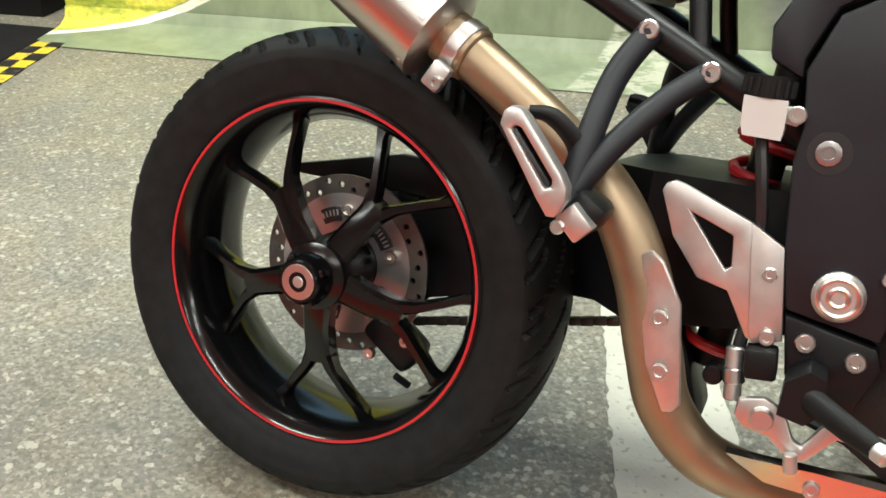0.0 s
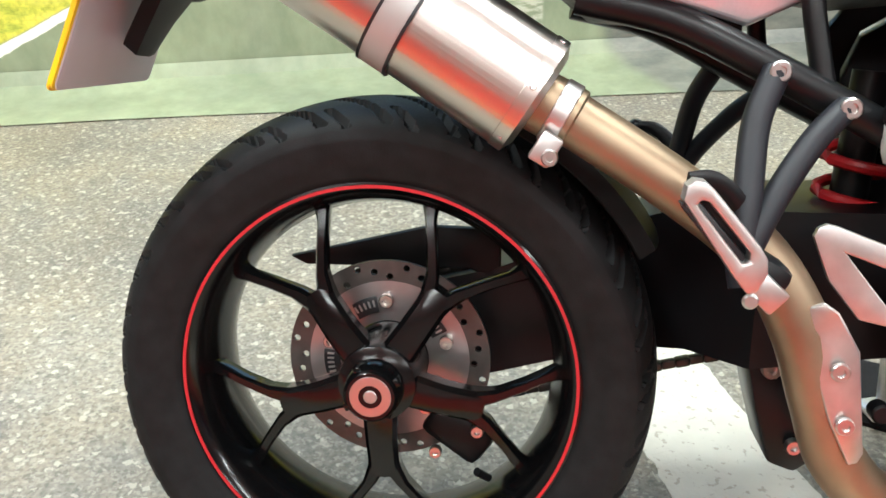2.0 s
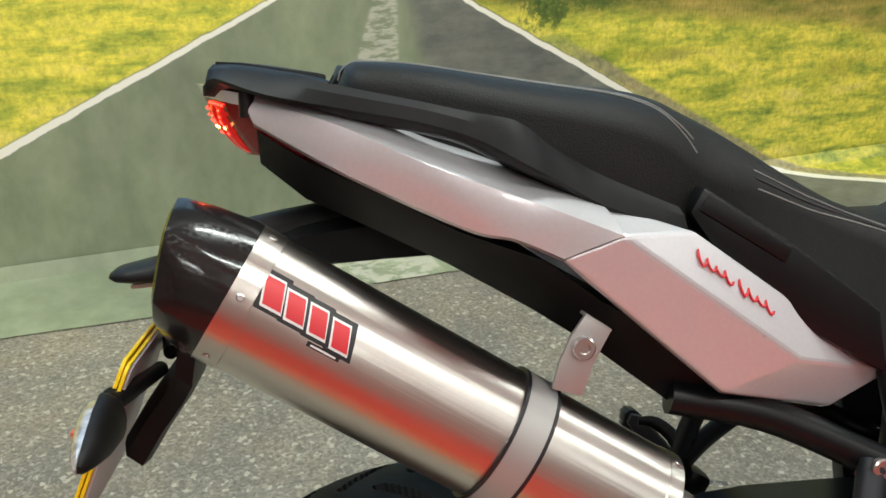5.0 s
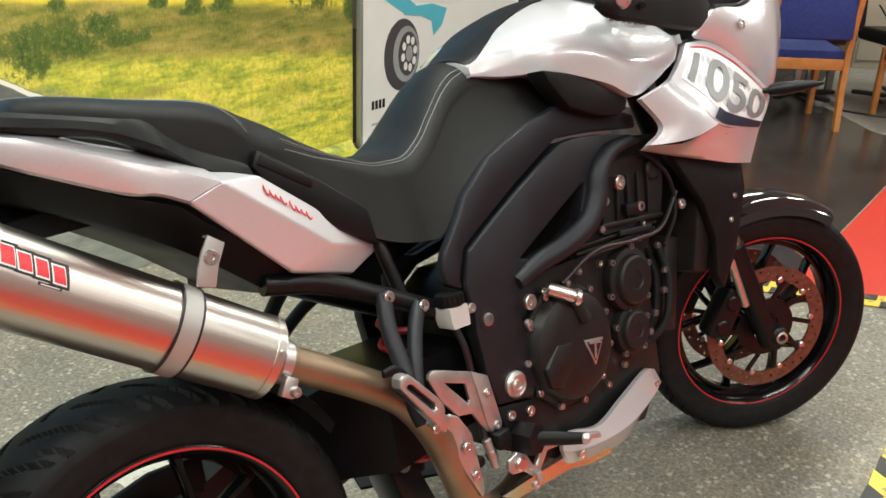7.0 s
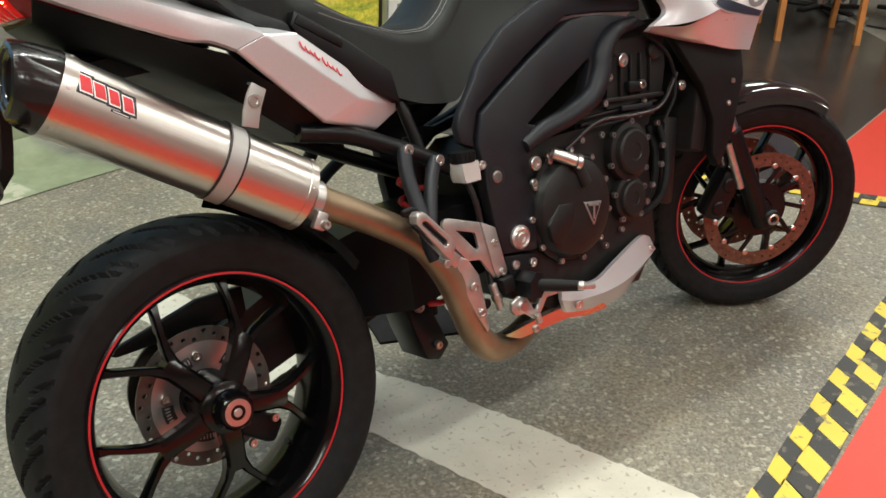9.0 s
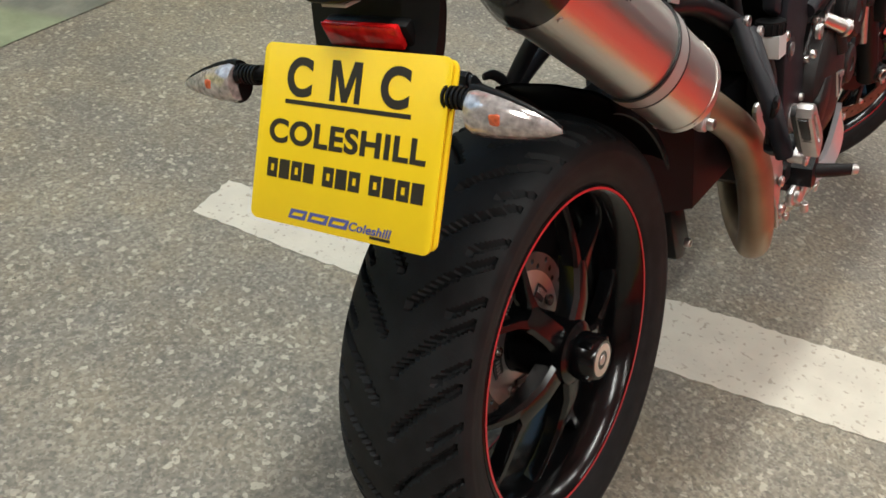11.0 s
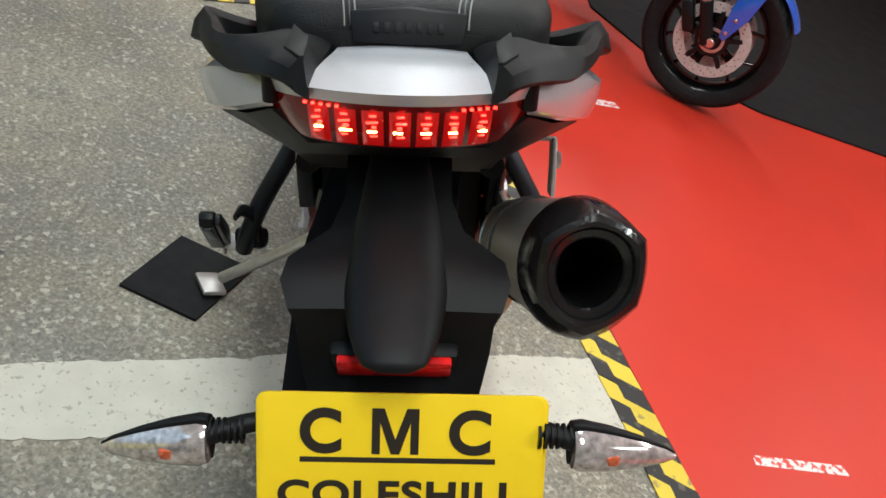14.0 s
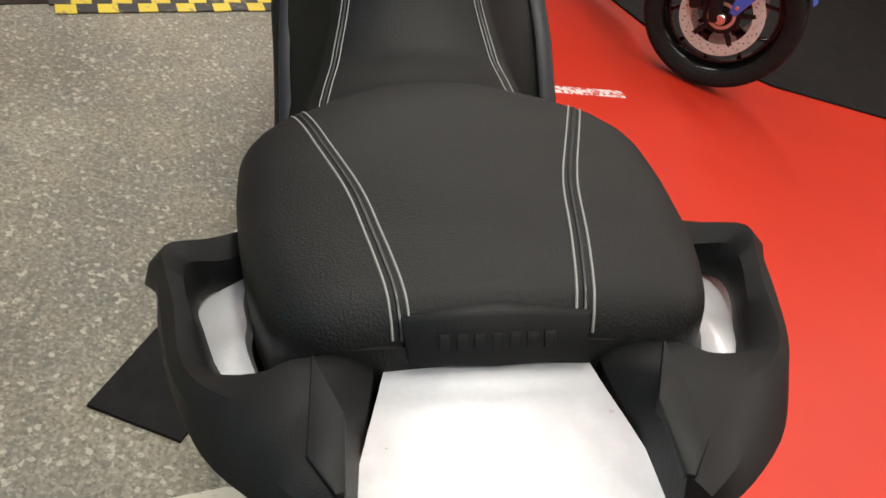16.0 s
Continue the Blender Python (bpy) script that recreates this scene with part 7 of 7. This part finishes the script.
# knuckle guard of the right bar
guard_m = Matrix.Translation((0.036, 0.034, 0.002))
rings = []
for x, y, z0, z1 in ((0.808, -0.306, 1.062, 1.082), (0.818, -0.314, 1.046, 1.096), (0.838, -0.322, 1.038, 1.103), (0.865, -0.327, 1.033, 1.102), (0.93, -0.334, 1.020, 1.099), (1.00, -0.336, 1.008, 1.096), (1.055, -0.333, 1.003, 1.093), (1.095, -0.324, 1.020, 1.072), (1.128, -0.308, 1.043, 1.050)):
    zm = (z0 + z1) / 2
    rings.append([guard_m @ q for q in (V(x, y + 0.010, z0), V(x, y - 0.001, z0 + 0.005), V(x, y - 0.003, zm), V(x, y, z1 - 0.005), V(x, y + 0.012, z1), V(x, y + 0.018, z1 - 0.004), V(x, y + 0.010, zm), V(x, y + 0.016, z0 + 0.004))])
part("hand_guard", loft(rings), BLACK_PLASTIC, bike, "black plastic knuckle guard", smooth=0.7)
rings = []
for x, y, z0, z1 in ((0.90, -0.310, 1.095, 1.105), (0.965, -0.315, 1.092, 1.130), (1.003, -0.315, 1.088, 1.142), (1.040, -0.305, 1.084, 1.124), (1.075, -0.29, 1.070, 1.085)):
    rings.append([guard_m @ q for q in (V(x, y, z0), V(x, y - 0.004, (z0 + z1) / 2), V(x, y + 0.006, z1), V(x, y + 0.022, z1 - 0.003), V(x, y + 0.014, z0))])
part("guard_fin", loft(rings), BLACK_PLASTIC, bike, "black upper fin of the knuckle guard", smooth=0.7)
dash = part("dash", bevel(loft([[V(x, -w, z0), V(x, -w, z1), V(x, w, z1), V(x, w, z0)] for x, w, z0, z1 in ((1.345, 0.14, 1.00, 1.06), (1.40, 0.16, 1.02, 1.115), (1.46, 0.165, 1.04, 1.15), (1.50, 0.13, 1.06, 1.15))]), 0.012, 2, 0.4), BLACK_PLASTIC, bike, "black instrument cluster")
GD = V(-0.60, 0, 0.62).normalized()
gc = V(1.428, -0.098, 1.134)
part("gauge_rim", lathe([(0.031, 0), (0.037, 0), (0.037, 0.008), (0.034, 0.010), (0.031, 0.006)], 40, True, None, along(gc, gc + GD)), ALU, dash, "silver dial rim")
part("gauge", cyl(gc, gc + GD * 0.004, 0.0312, seg=40), mat("dial_face", (0.12, 0.13, 0.13), 0.3, grain=0.2, scale=120), dash, "dark round dial")
part("gauge_pointer", box(0.003, 0.022, 0.002, tuple(gc + GD * 0.0055), (0, -45, 30), 0), DECAL_WHITE, dash)
part("neutral_lamp", cyl(gc + GD * 0.004 + V(0.004, 0.004, 0.004), gc + GD * 0.0065 + V(0.004, 0.004, 0.004), 0.004, seg=10), emit("green_indicator", (0.05, 1.0, 0.35), 4.0, (0.02, 0.3, 0.1)), dash, "lit green lamp")
part("nose_centre", bevel(loft([[V(x, -w, z1), V(x, w, z1), V(x, w, z0), V(x, -w, z0)] for x, w, z0, z1 in ((1.44, 0.15, 0.86, 1.03), (1.58, 0.12, 0.89, 1.06), (1.68, 0.07, 0.94, 1.07), (1.735, 0.03, 0.965, 1.04))]), 0.02, 2, 0.4), SILVER, bike, "silver nose fairing")
slab("stand_mat", [(0.668, 0.585), (0.619, 0.422), (0.826, 0.337), (0.878, 0.505)], 0.0005, 0.008, MAT_BLACK, "small square black rubber pad under the side stand", "pad", kind="")


# ---- things round the bike ----
BLUE_CLOTH = mat("blue_upholstery", (0.018, 0.03, 0.16), 0.85, grain=0.2, scale=60, bump=0.3, bump_scale=400)
BEECH = mat("beech_wood", (0.50, 0.20, 0.055), 0.4, grain=0.15, scale=20)
DESK_WOOD = mat("desk_laminate", (0.34, 0.19, 0.09), 0.4, grain=0.2, scale=8)
GREY_METAL = mat("grey_steel_leg", (0.35, 0.36, 0.36), 0.4, metal=0.5)
SCREEN_BLACK = mat("monitor_black", (0.008, 0.008, 0.009), 0.35, grain=0.1, scale=10)
LEATHER = mat("black_leatherette", (0.01, 0.01, 0.011), 0.35, grain=0.2, scale=20, bump=0.2, bump_scale=200)
CARD_WHITE = mat("white_banner_print", (0.72, 0.71, 0.67), 0.5, grain=0.03, scale=5)
CARD_DARK = mat("charcoal_print", (0.055, 0.052, 0.055), 0.5, grain=0.1, scale=6)
CARD_TEAL = mat("teal_print", (0.09, 0.42, 0.52), 0.5, grain=0.06, scale=8)
CARD_GREY = mat("grey_print", (0.30, 0.30, 0.30), 0.5, grain=0.1, scale=8)
BLUE_PAINT = mat("blue_race_paint", (0.015, 0.10, 0.55), 0.2, coat=0.6)


def chair(m):
    """Wooden chair with a blue back and seat; local +y is the way it faces, origin at the rear legs' middle."""
    c = thing("chair", m, "beech wooden armless chair with blue upholstery at the desk", "chair", "chairs at the desk")
    for x in (-0.235, 0.235):
        part("rear_leg", loft([[V(x + dx * 0.016, y + dy * 0.02, z) for dx, dy in ((-1, -1), (1, -1), (1, 1), (-1, 1))] for y, z in ((0.0, 0), (0.035, 0.25), (0.04, 0.45), (0.0, 0.70), (-0.02, 0.80))]), BEECH, c)
        part("front_leg", box(0.034, 0.04, 0.43, (x, 0.46, 0.215), (0, 0, 0), 0.004), BEECH, c)
        part("side_rail", box(0.024, 0.42, 0.05, (x, 0.25, 0.39), (0, 0, 0), 0.004), BEECH, c)
    part("rear_rail", box(0.44, 0.024, 0.065, (0, 0.035, 0.385), (0, 0, 0), 0.004), BEECH, c)
    part("front_rail", box(0.44, 0.024, 0.055, (0, 0.455, 0.39), (0, 0, 0), 0.004), BEECH, c)
    part("seat", box(0.445, 0.44, 0.07, (0, 0.25, 0.445), (3, 0, 0), 0.022), BLUE_CLOTH, c, "blue cloth seat")
    part("backrest", box(0.445, 0.05, 0.30, (0, -0.005, 0.68), (-5, 0, 0), 0.02), BLUE_CLOTH, c, "blue cloth backrest")
    return c


L1, L2 = Vector((4.525, 1.72, 0)), Vector((4.869, 1.399, 0))
dirx = (L2 - L1).normalized()
ang = math.degrees(math.atan2(dirx.y, dirx.x))
mid = (L1 + L2) / 2
c1 = chair(Matrix.Translation((mid.x, mid.y, 0.003)) @ pose(0, 0, 0, 0, 0, ang))
copy_thing(c1, Matrix.Translation((mid.x + dirx.x * 0.83 + 0.02, mid.y + dirx.y * 0.83 - 0.02, 0.003)) @ pose(0, 0, 0, 0, 0, ang - 3))
FACE = Vector((-dirx.y, dirx.x, 0))


def placed(along_, ahead_, z=0.0, turn=0.0):
    p = mid + dirx * along_ + FACE * ahead_
    return Matrix.Translation((p.x, p.y, z)) @ pose(0, 0, 0, 0, 0, ang + turn)


desk = thing("desk", placed(0.35, 0.95, 0.0032), "brown laminate office desk with grey steel legs", "desk")
part("desktop", box(2.6, 0.75, 0.028, (0, 0, 0.735), (0, 0, 0), 0.004), DESK_WOOD, desk)
part("modesty_panel", box(0.95, 0.02, 0.42, (-0.72, 0.1, 0.48)), DESK_WOOD, desk, "brown front panel")
for x in (-1.2, 0.02, 0.16, 1.2):
    part("leg", box(0.045, 0.045, 0.72, (x, -0.05, 0.36), (0, 0, 0), 0.008), GREY_METAL, desk)
    part("foot", box(0.06, 0.6, 0.035, (x, 0, 0.018), (0, 0, 0), 0.008), GREY_METAL, desk)
for a, w in ((-0.30, 0.60), (1.35, 0.5)):
    mo = thing("monitor", placed(a, 0.78, 0.752, 8), "black computer monitor seen from behind on the desk", "monitor", "monitors on the desk")
    part("panel", box(w, 0.035, 0.36, (0, 0, 0.25), (0, 0, 0), 0.01), SCREEN_BLACK, mo)
    part("bulge", box(w * 0.5, 0.05, 0.2, (0, -0.03, 0.25), (0, 0, 0), 0.02), SCREEN_BLACK, mo)
    part("stand", box(0.05, 0.04, 0.14, (0, 0, 0.07), (0, 0, 0), 0.008), SCREEN_BLACK, mo)
    part("base", box(0.22, 0.17, 0.014, (0, 0, 0.008), (0, 0, 0), 0.005), SCREEN_BLACK, mo)
    part("rating_label", box(0.07, 0.002, 0.03, (0.03, -0.0575, 0.24)), CARD_WHITE, mo, "small white rating label")
for a, d in ((0.28, 0.52), (0.95, 0.50)):
    oc = thing("office_chair", placed(a, d, 0.0032, 10), "black padded office chair pushed against the desk", "chair", "office chairs")
    part("backrest", box(0.46, 0.10, 0.42, (0, 0, 0.72), (-8, 0, 0), 0.05), LEATHER, oc, "black padded back")
    part("seat", box(0.48, 0.46, 0.09, (0, 0.24, 0.46), (0, 0, 0), 0.035), LEATHER, oc)
    part("column", cyl((0, 0.24, 0.06), (0, 0.24, 0.44), 0.025), CHROME, oc)
    for i in range(5):
        w = math.radians(72 * i)
        part("star_leg", box(0.28, 0.045, 0.03, (0.14 * math.cos(w), 0.24 + 0.14 * math.sin(w), 0.075), (0, 0, math.degrees(w)), 0.01), SCREEN_BLACK, oc)
    part("back_bar", box(0.05, 0.02, 0.30, (0, -0.03, 0.55), (0, 0, 0), 0.006), SCREEN_BLACK, oc)
solid("paper_stack", box(0.30, 0.22, 0.05, (0, 0, 0.025), (0, 0, 6), 0.002), CARD_WHITE, "stack of white papers lying on the desk", "papers", m=placed(0.72, 0.85, 0.752))
PALE_WOOD = mat("pale_cupboard", (0.42, 0.38, 0.30), 0.5, grain=0.08, scale=4)
cab = thing("cupboard", placed(1.9, 2.4, 0.0032), "pale wooden cupboard with two doors behind the desk", "cupboard")
part("body", box(1.4, 0.4, 1.5, (0, 0, 0.75), (0, 0, 0), 0.004), PALE_WOOD, cab)
for x in (-0.345, 0.345):
    door = part("door", box(0.68, 0.018, 1.40, (x, -0.2105, 0.77), (0, 0, 0), 0.003), PALE_WOOD, cab)
    part("handle", box(0.012, 0.02, 0.12, (x * 0.2, -0.226, 0.80), (0, 0, 0), 0.004), GREY_METAL, door, "grey pull handle")
solid("partition", box(3.4, 0.08, 2.6, (0, 0, 1.3)), mat("dark_partition", (0.05, 0.045, 0.042), 0.6, grain=0.2, scale=3), "dark office partition wall", "partition", kind="structure", smooth=0, m=placed(-0.9, 2.9, 0.0032))
part_c = solid("cable", tube([(5.42, 1.62, 0.012), (5.5, 1.35, 0.012), (5.75, 1.2, 0.012), (6.1, 1.25, 0.012), (6.4, 1.6, 0.2), (6.3, 1.9, 0.6)], 0.006, 8, 6), DECAL_BLACK, "black power cable trailing on the floor", "cable")
slab("grey_floor", [(4.99, 0.94), (5.05, 1.25), (5.6, 1.95), (9, 3.2), (9, 1.79)], 0.0034, 0.0046, mat("grey_carpet", (0.22, 0.20, 0.17), 0.9, grain=0.15, scale=30, bump=0.3, bump_scale=200), "worn grey carpet under the desk", "floor")

# white pull-up banner with a printed bike, right of the backdrop
BAN = BACK @ Matrix.Translation((WALL_RIGHT + 0.032, -0.03, 0))
ban = thing("banner_stand", BAN, "white pull-up banner printed with a sports motorcycle, standing by the backdrop", "banner")
BW, BH = 1.55, 2.1
part("sheet", box(BW, 0.006, BH, (BW / 2, 0, BH / 2 + 0.03)), CARD_WHITE, ban)
part("base_bar", box(BW, 0.12, 0.035, (BW / 2, 0, 0.0175), (0, 0, 0), 0.008), ALU, ban)
part("side_edge", box(0.02, 0.03, BH, (-0.014, 0, BH / 2 + 0.03), (0, 0, 0), 0.004), GREY_METAL, ban)


def art(outline, material, level, label=""):
    return part("print", plate(outline, -0.0035 - 0.0006 * level, -0.003, 0), material, ban, label, smooth=0)


def disc(cx, cz, rx, rz, n=28):
    return [(cx + rx * math.cos(2 * math.pi * i / n), cz + rz * math.sin(2 * math.pi * i / n)) for i in range(n)]


art([(0.0, 0.90), (0.37, 0.69), (0.39, 0.74), (0.42, 0.86), (0.53, 1.02), (0.60, 1.14), (0.80, 1.20), (1.55, 1.25), (1.55, BH), (0.0, BH)], CARD_DARK, 1, "dark upper field")
art([(0.0, 0.824), (0.36, 0.655), (0.47, 0.668), (0.44, 0.70), (0.0, 0.920)], CARD_TEAL, 2, "teal stripe")
art(disc(0.335, 0.45, 0.155, 0.185), CARD_DARK, 2, "printed tyre")
art(disc(0.37, 0.45, 0.115, 0.145), CARD_GREY, 3, "printed rim")
art(disc(0.385, 0.45, 0.085, 0.115), CARD_DARK, 4)
for i in range(8):
    a = math.pi * i / 4 + 0.2
    art(disc(0.395 + 0.055 * math.cos(a), 0.45 + 0.075 * math.sin(a), 0.017, 0.022, 10), CARD_WHITE, 5)
art(disc(0.395, 0.45, 0.03, 0.042), CARD_GREY, 6)
art([(0.34, 0.655), (0.42, 0.690), (0.60, 0.690), (0.74, 0.655), (0.70, 0.57), (0.62, 0.52), (0.60, 0.60), (0.50, 0.635)], CARD_TEAL, 4, "printed teal mudguard")
art([(0.405, 0.745), (0.42, 0.82), (0.53, 1.00), (0.60, 1.12), (0.85, 1.14), (1.25, 1.05), (1.30, 0.80), (0.98, 0.70), (0.78, 0.68), (0.46, 0.715)], CARD_WHITE, 3, "printed white fairing")
art([(0.46, 0.76), (0.60, 0.87), (0.84, 0.91), (0.86, 0.84), (0.74, 0.78), (0.56, 0.745)], CARD_DARK, 4, "printed headlamp")
art(disc(0.555, 0.785, 0.026, 0.030, 16), CARD_WHITE, 5)
art(disc(0.655, 0.845, 0.024, 0.030, 16), CARD_WHITE, 5)
art([(0.72, 0.72), (1.2, 0.80), (1.2, 0.83), (0.72, 0.74)], CARD_TEAL, 4)
art([(0.86, 1.02), (0.94, 1.12), (1.14, 1.10), (1.20, 1.0), (1.0, 0.95)], CARD_GREY, 4, "printed smoked screen")
for i in range(4):
    art([(0.08 + 0.03 * i, 0.20), (0.10 + 0.03 * i, 0.20), (0.10 + 0.03 * i, 0.245), (0.08 + 0.03 * i, 0.245)], DECAL_BLACK, 2, "dark print")
art([(0.08, 0.12), (0.30, 0.12), (0.30, 0.128), (0.08, 0.128)], CARD_GREY, 2)

# blue sports bike on the black mat, its front wheel turned to full lock
HUB = Vector((2.751, -1.249, 0.0))
BB = Matrix.Translation((HUB.x, HUB.y, 0.012)) @ pose(0, 0, 0, 4, 0, 208)
LOCK = Matrix.Rotation(math.radians(35), 4, "Z")
bb = thing("sports_motorcycle", BB, "blue sports motorcycle with black wheels on the black mat", "motorcycle")


def locked(name, b, material, label=""):
    b.transform(LOCK)
    return part(name, b, material, bb, label)


w2 = wheel("front_wheel", 40, 0.300, 0.060, 0.046, "black cast front wheel", bb, True, False)
w2.matrix_local = LOCK @ Matrix.Translation((0, 0, 0.30))
part("hub", cyl((0, -0.075, 0), (0, 0.075, 0), 0.03, bev=0.004), RIM_BLACK, w2)
for side in (-1, 1):
    drilled_disc(w2, 0.066 * side, 0.112, 0.156, 60, mat("ground_disc_steel", (0.50, 0.49, 0.47), 0.5, metal=0.25, grain=0.1, scale=60) if "ground_disc_steel" not in bpy.data.materials else bpy.data.materials["ground_disc_steel"], "front_disc", 0.005, "bright drilled brake disc", 3, 0.0032)
    part("disc_hub", lathe([(0.03, 0.062 * side), (0.07, 0.062 * side), (0.07, 0.067 * side), (0.03, 0.067 * side)], 36, True), SATIN_BLACK, w2)
    part("sensor_ring", lathe([(0.040, 0.070 * side), (0.052, 0.070 * side), (0.052, 0.073 * side), (0.040, 0.073 * side)], 40, True), ALU, w2, "bright sensor ring")
    for i in range(5):
        a = math.radians(72 * i + 20)
        part("disc_arm", box(0.055, 0.006, 0.022, (0.095 * math.cos(a), 0.066 * side, 0.095 * math.sin(a)), (0, -math.degrees(a), 0), 0.003), SATIN_BLACK, w2)
    foot = V(-0.02, 0.10 * side, 0.30)
    up = V(-0.40, 0, 0.917)
    locked("fork_leg", cyl(foot - up * 0.02, foot + up * 0.16, 0.027, bev=0.006), SATIN_BLACK, "black fork foot")
    locked("fork_tube", cyl(foot + up * 0.15, foot + up * 0.62, 0.022), CHROME, "bright fork tube")
    locked("axle_cap", cyl(V(0, 0.09 * side, 0.30), V(0, 0.125 * side, 0.30), 0.02, bev=0.003), CHROME)
    locked("caliper", box(0.05, 0.05, 0.13, (-0.125, 0.088 * side, 0.36), (0, -25, 0), 0.012), SATIN_BLACK, "black brake caliper")
    locked("fender_stay", plate([(0.02, 0.335), (0.045, 0.325), (0.10, 0.44), (0.13, 0.58), (0.04, 0.60), (0.02, 0.46)], 0.105 * side, 0.112 * side, 0.003), BLUE_PAINT, "blue side of the front mudguard")
    for z, x in ((0.36, 0.038), (0.42, 0.055)):
        locked("bolt", cyl(V(x, 0.110 * side, z), V(x, 0.118 * side, z), 0.008, bev=0.002), CHROME)
locked("front_fender", lathe([(0.318, -0.06), (0.326, -0.04), (0.33, 0), (0.326, 0.04), (0.318, 0.06), (0.314, 0.06), (0.326, 0), (0.314, -0.06)], 26, True, None, pose(0, 0, 0.30), math.radians(28), math.radians(100)), BLUE_PAINT, "blue front mudguard")
b = loft([[V(x, -w, z1), V(x, w, z1), V(x, w * 0.8, z0), V(x, -w * 0.8, z0)] for x, w, z0, z1 in ((-0.30, 0.10, 0.66, 0.92), (-0.42, 0.19, 0.36, 1.0), (-0.62, 0.21, 0.20, 1.0), (-0.85, 0.19, 0.18, 0.92), (-1.0, 0.15, 0.25, 0.85))])
part("side_fairing", bevel(b, 0.03, 3, 0.3), mat("deep_blue_paint", (0.012, 0.016, 0.10), 0.2, coat=0.6, grain=0.1, scale=6), bb, "deep blue race fairing")
for side in (-1, 1):
    part("fairing_patch", plate([(-0.46, 0.40), (-0.62, 0.62), (-0.80, 0.58), (-0.72, 0.32)], 0.208 * side, 0.214 * side, 0.002), DECAL_RED, bb, "red fairing graphic")
rw2 = wheel("rear_wheel", 10, 0.313, 0.085, 0.075, "black cast rear wheel", bb, True, False)
rw2.matrix_local = Matrix.Translation((-1.40, 0, 0.313))
part("swing_arm", box(0.56, 0.05, 0.07, (-1.14, 0.12, 0.36), (0, 6, 0), 0.012), SATIN_BLACK, bb, "black swing arm")
part("tail", bevel(loft([[V(x, -w, z1), V(x, w, z1), V(x, w, z0), V(x, -w, z0)] for x, w, z0, z1 in ((-0.95, 0.14, 0.6, 0.88), (-1.2, 0.12, 0.72, 0.84), (-1.6, 0.07, 0.86, 0.95))]), 0.02, 2, 0.3), BLUE_PAINT, bb)

# far end beside the backdrop: black mat, tape and a dark block in place of another bike's wheel
slab("side_mat", [(-1.80, 0.90), (-1.95, 1.50), (-3.4, 1.2), (-3.1, 0.2)], 0.0, 0.006, MAT_BLACK, "black mat beyond the backdrop's end", "mat")
hazard_tape("tape_end", (-1.70, 0.85), (-1.915, 1.50), 0.1, 0.07, "yellow and black checked hazard tape by the black mat", 2, 0.0)
solid("plinth", box(0.9, 0.5, 0.16, (-2.62, 1.72, 0.08), (0, 0, 14), 0.012), SATIN_BLACK, "low black block standing in for another bike's wheel beside the backdrop", "plinth")

# lamp housings over the tube lights
for tx, ty in TUBES:
    lh = thing("ceiling_light", Matrix.Translation((tx, ty, CEILING)), "white fluorescent batten light on the ceiling", "ceiling light", "ceiling lights")
    part("housing", box(1.56, 0.22, 0.09, (0, 0, -0.05), (0, 0, 0), 0.01), CEIL_PAINT, lh)
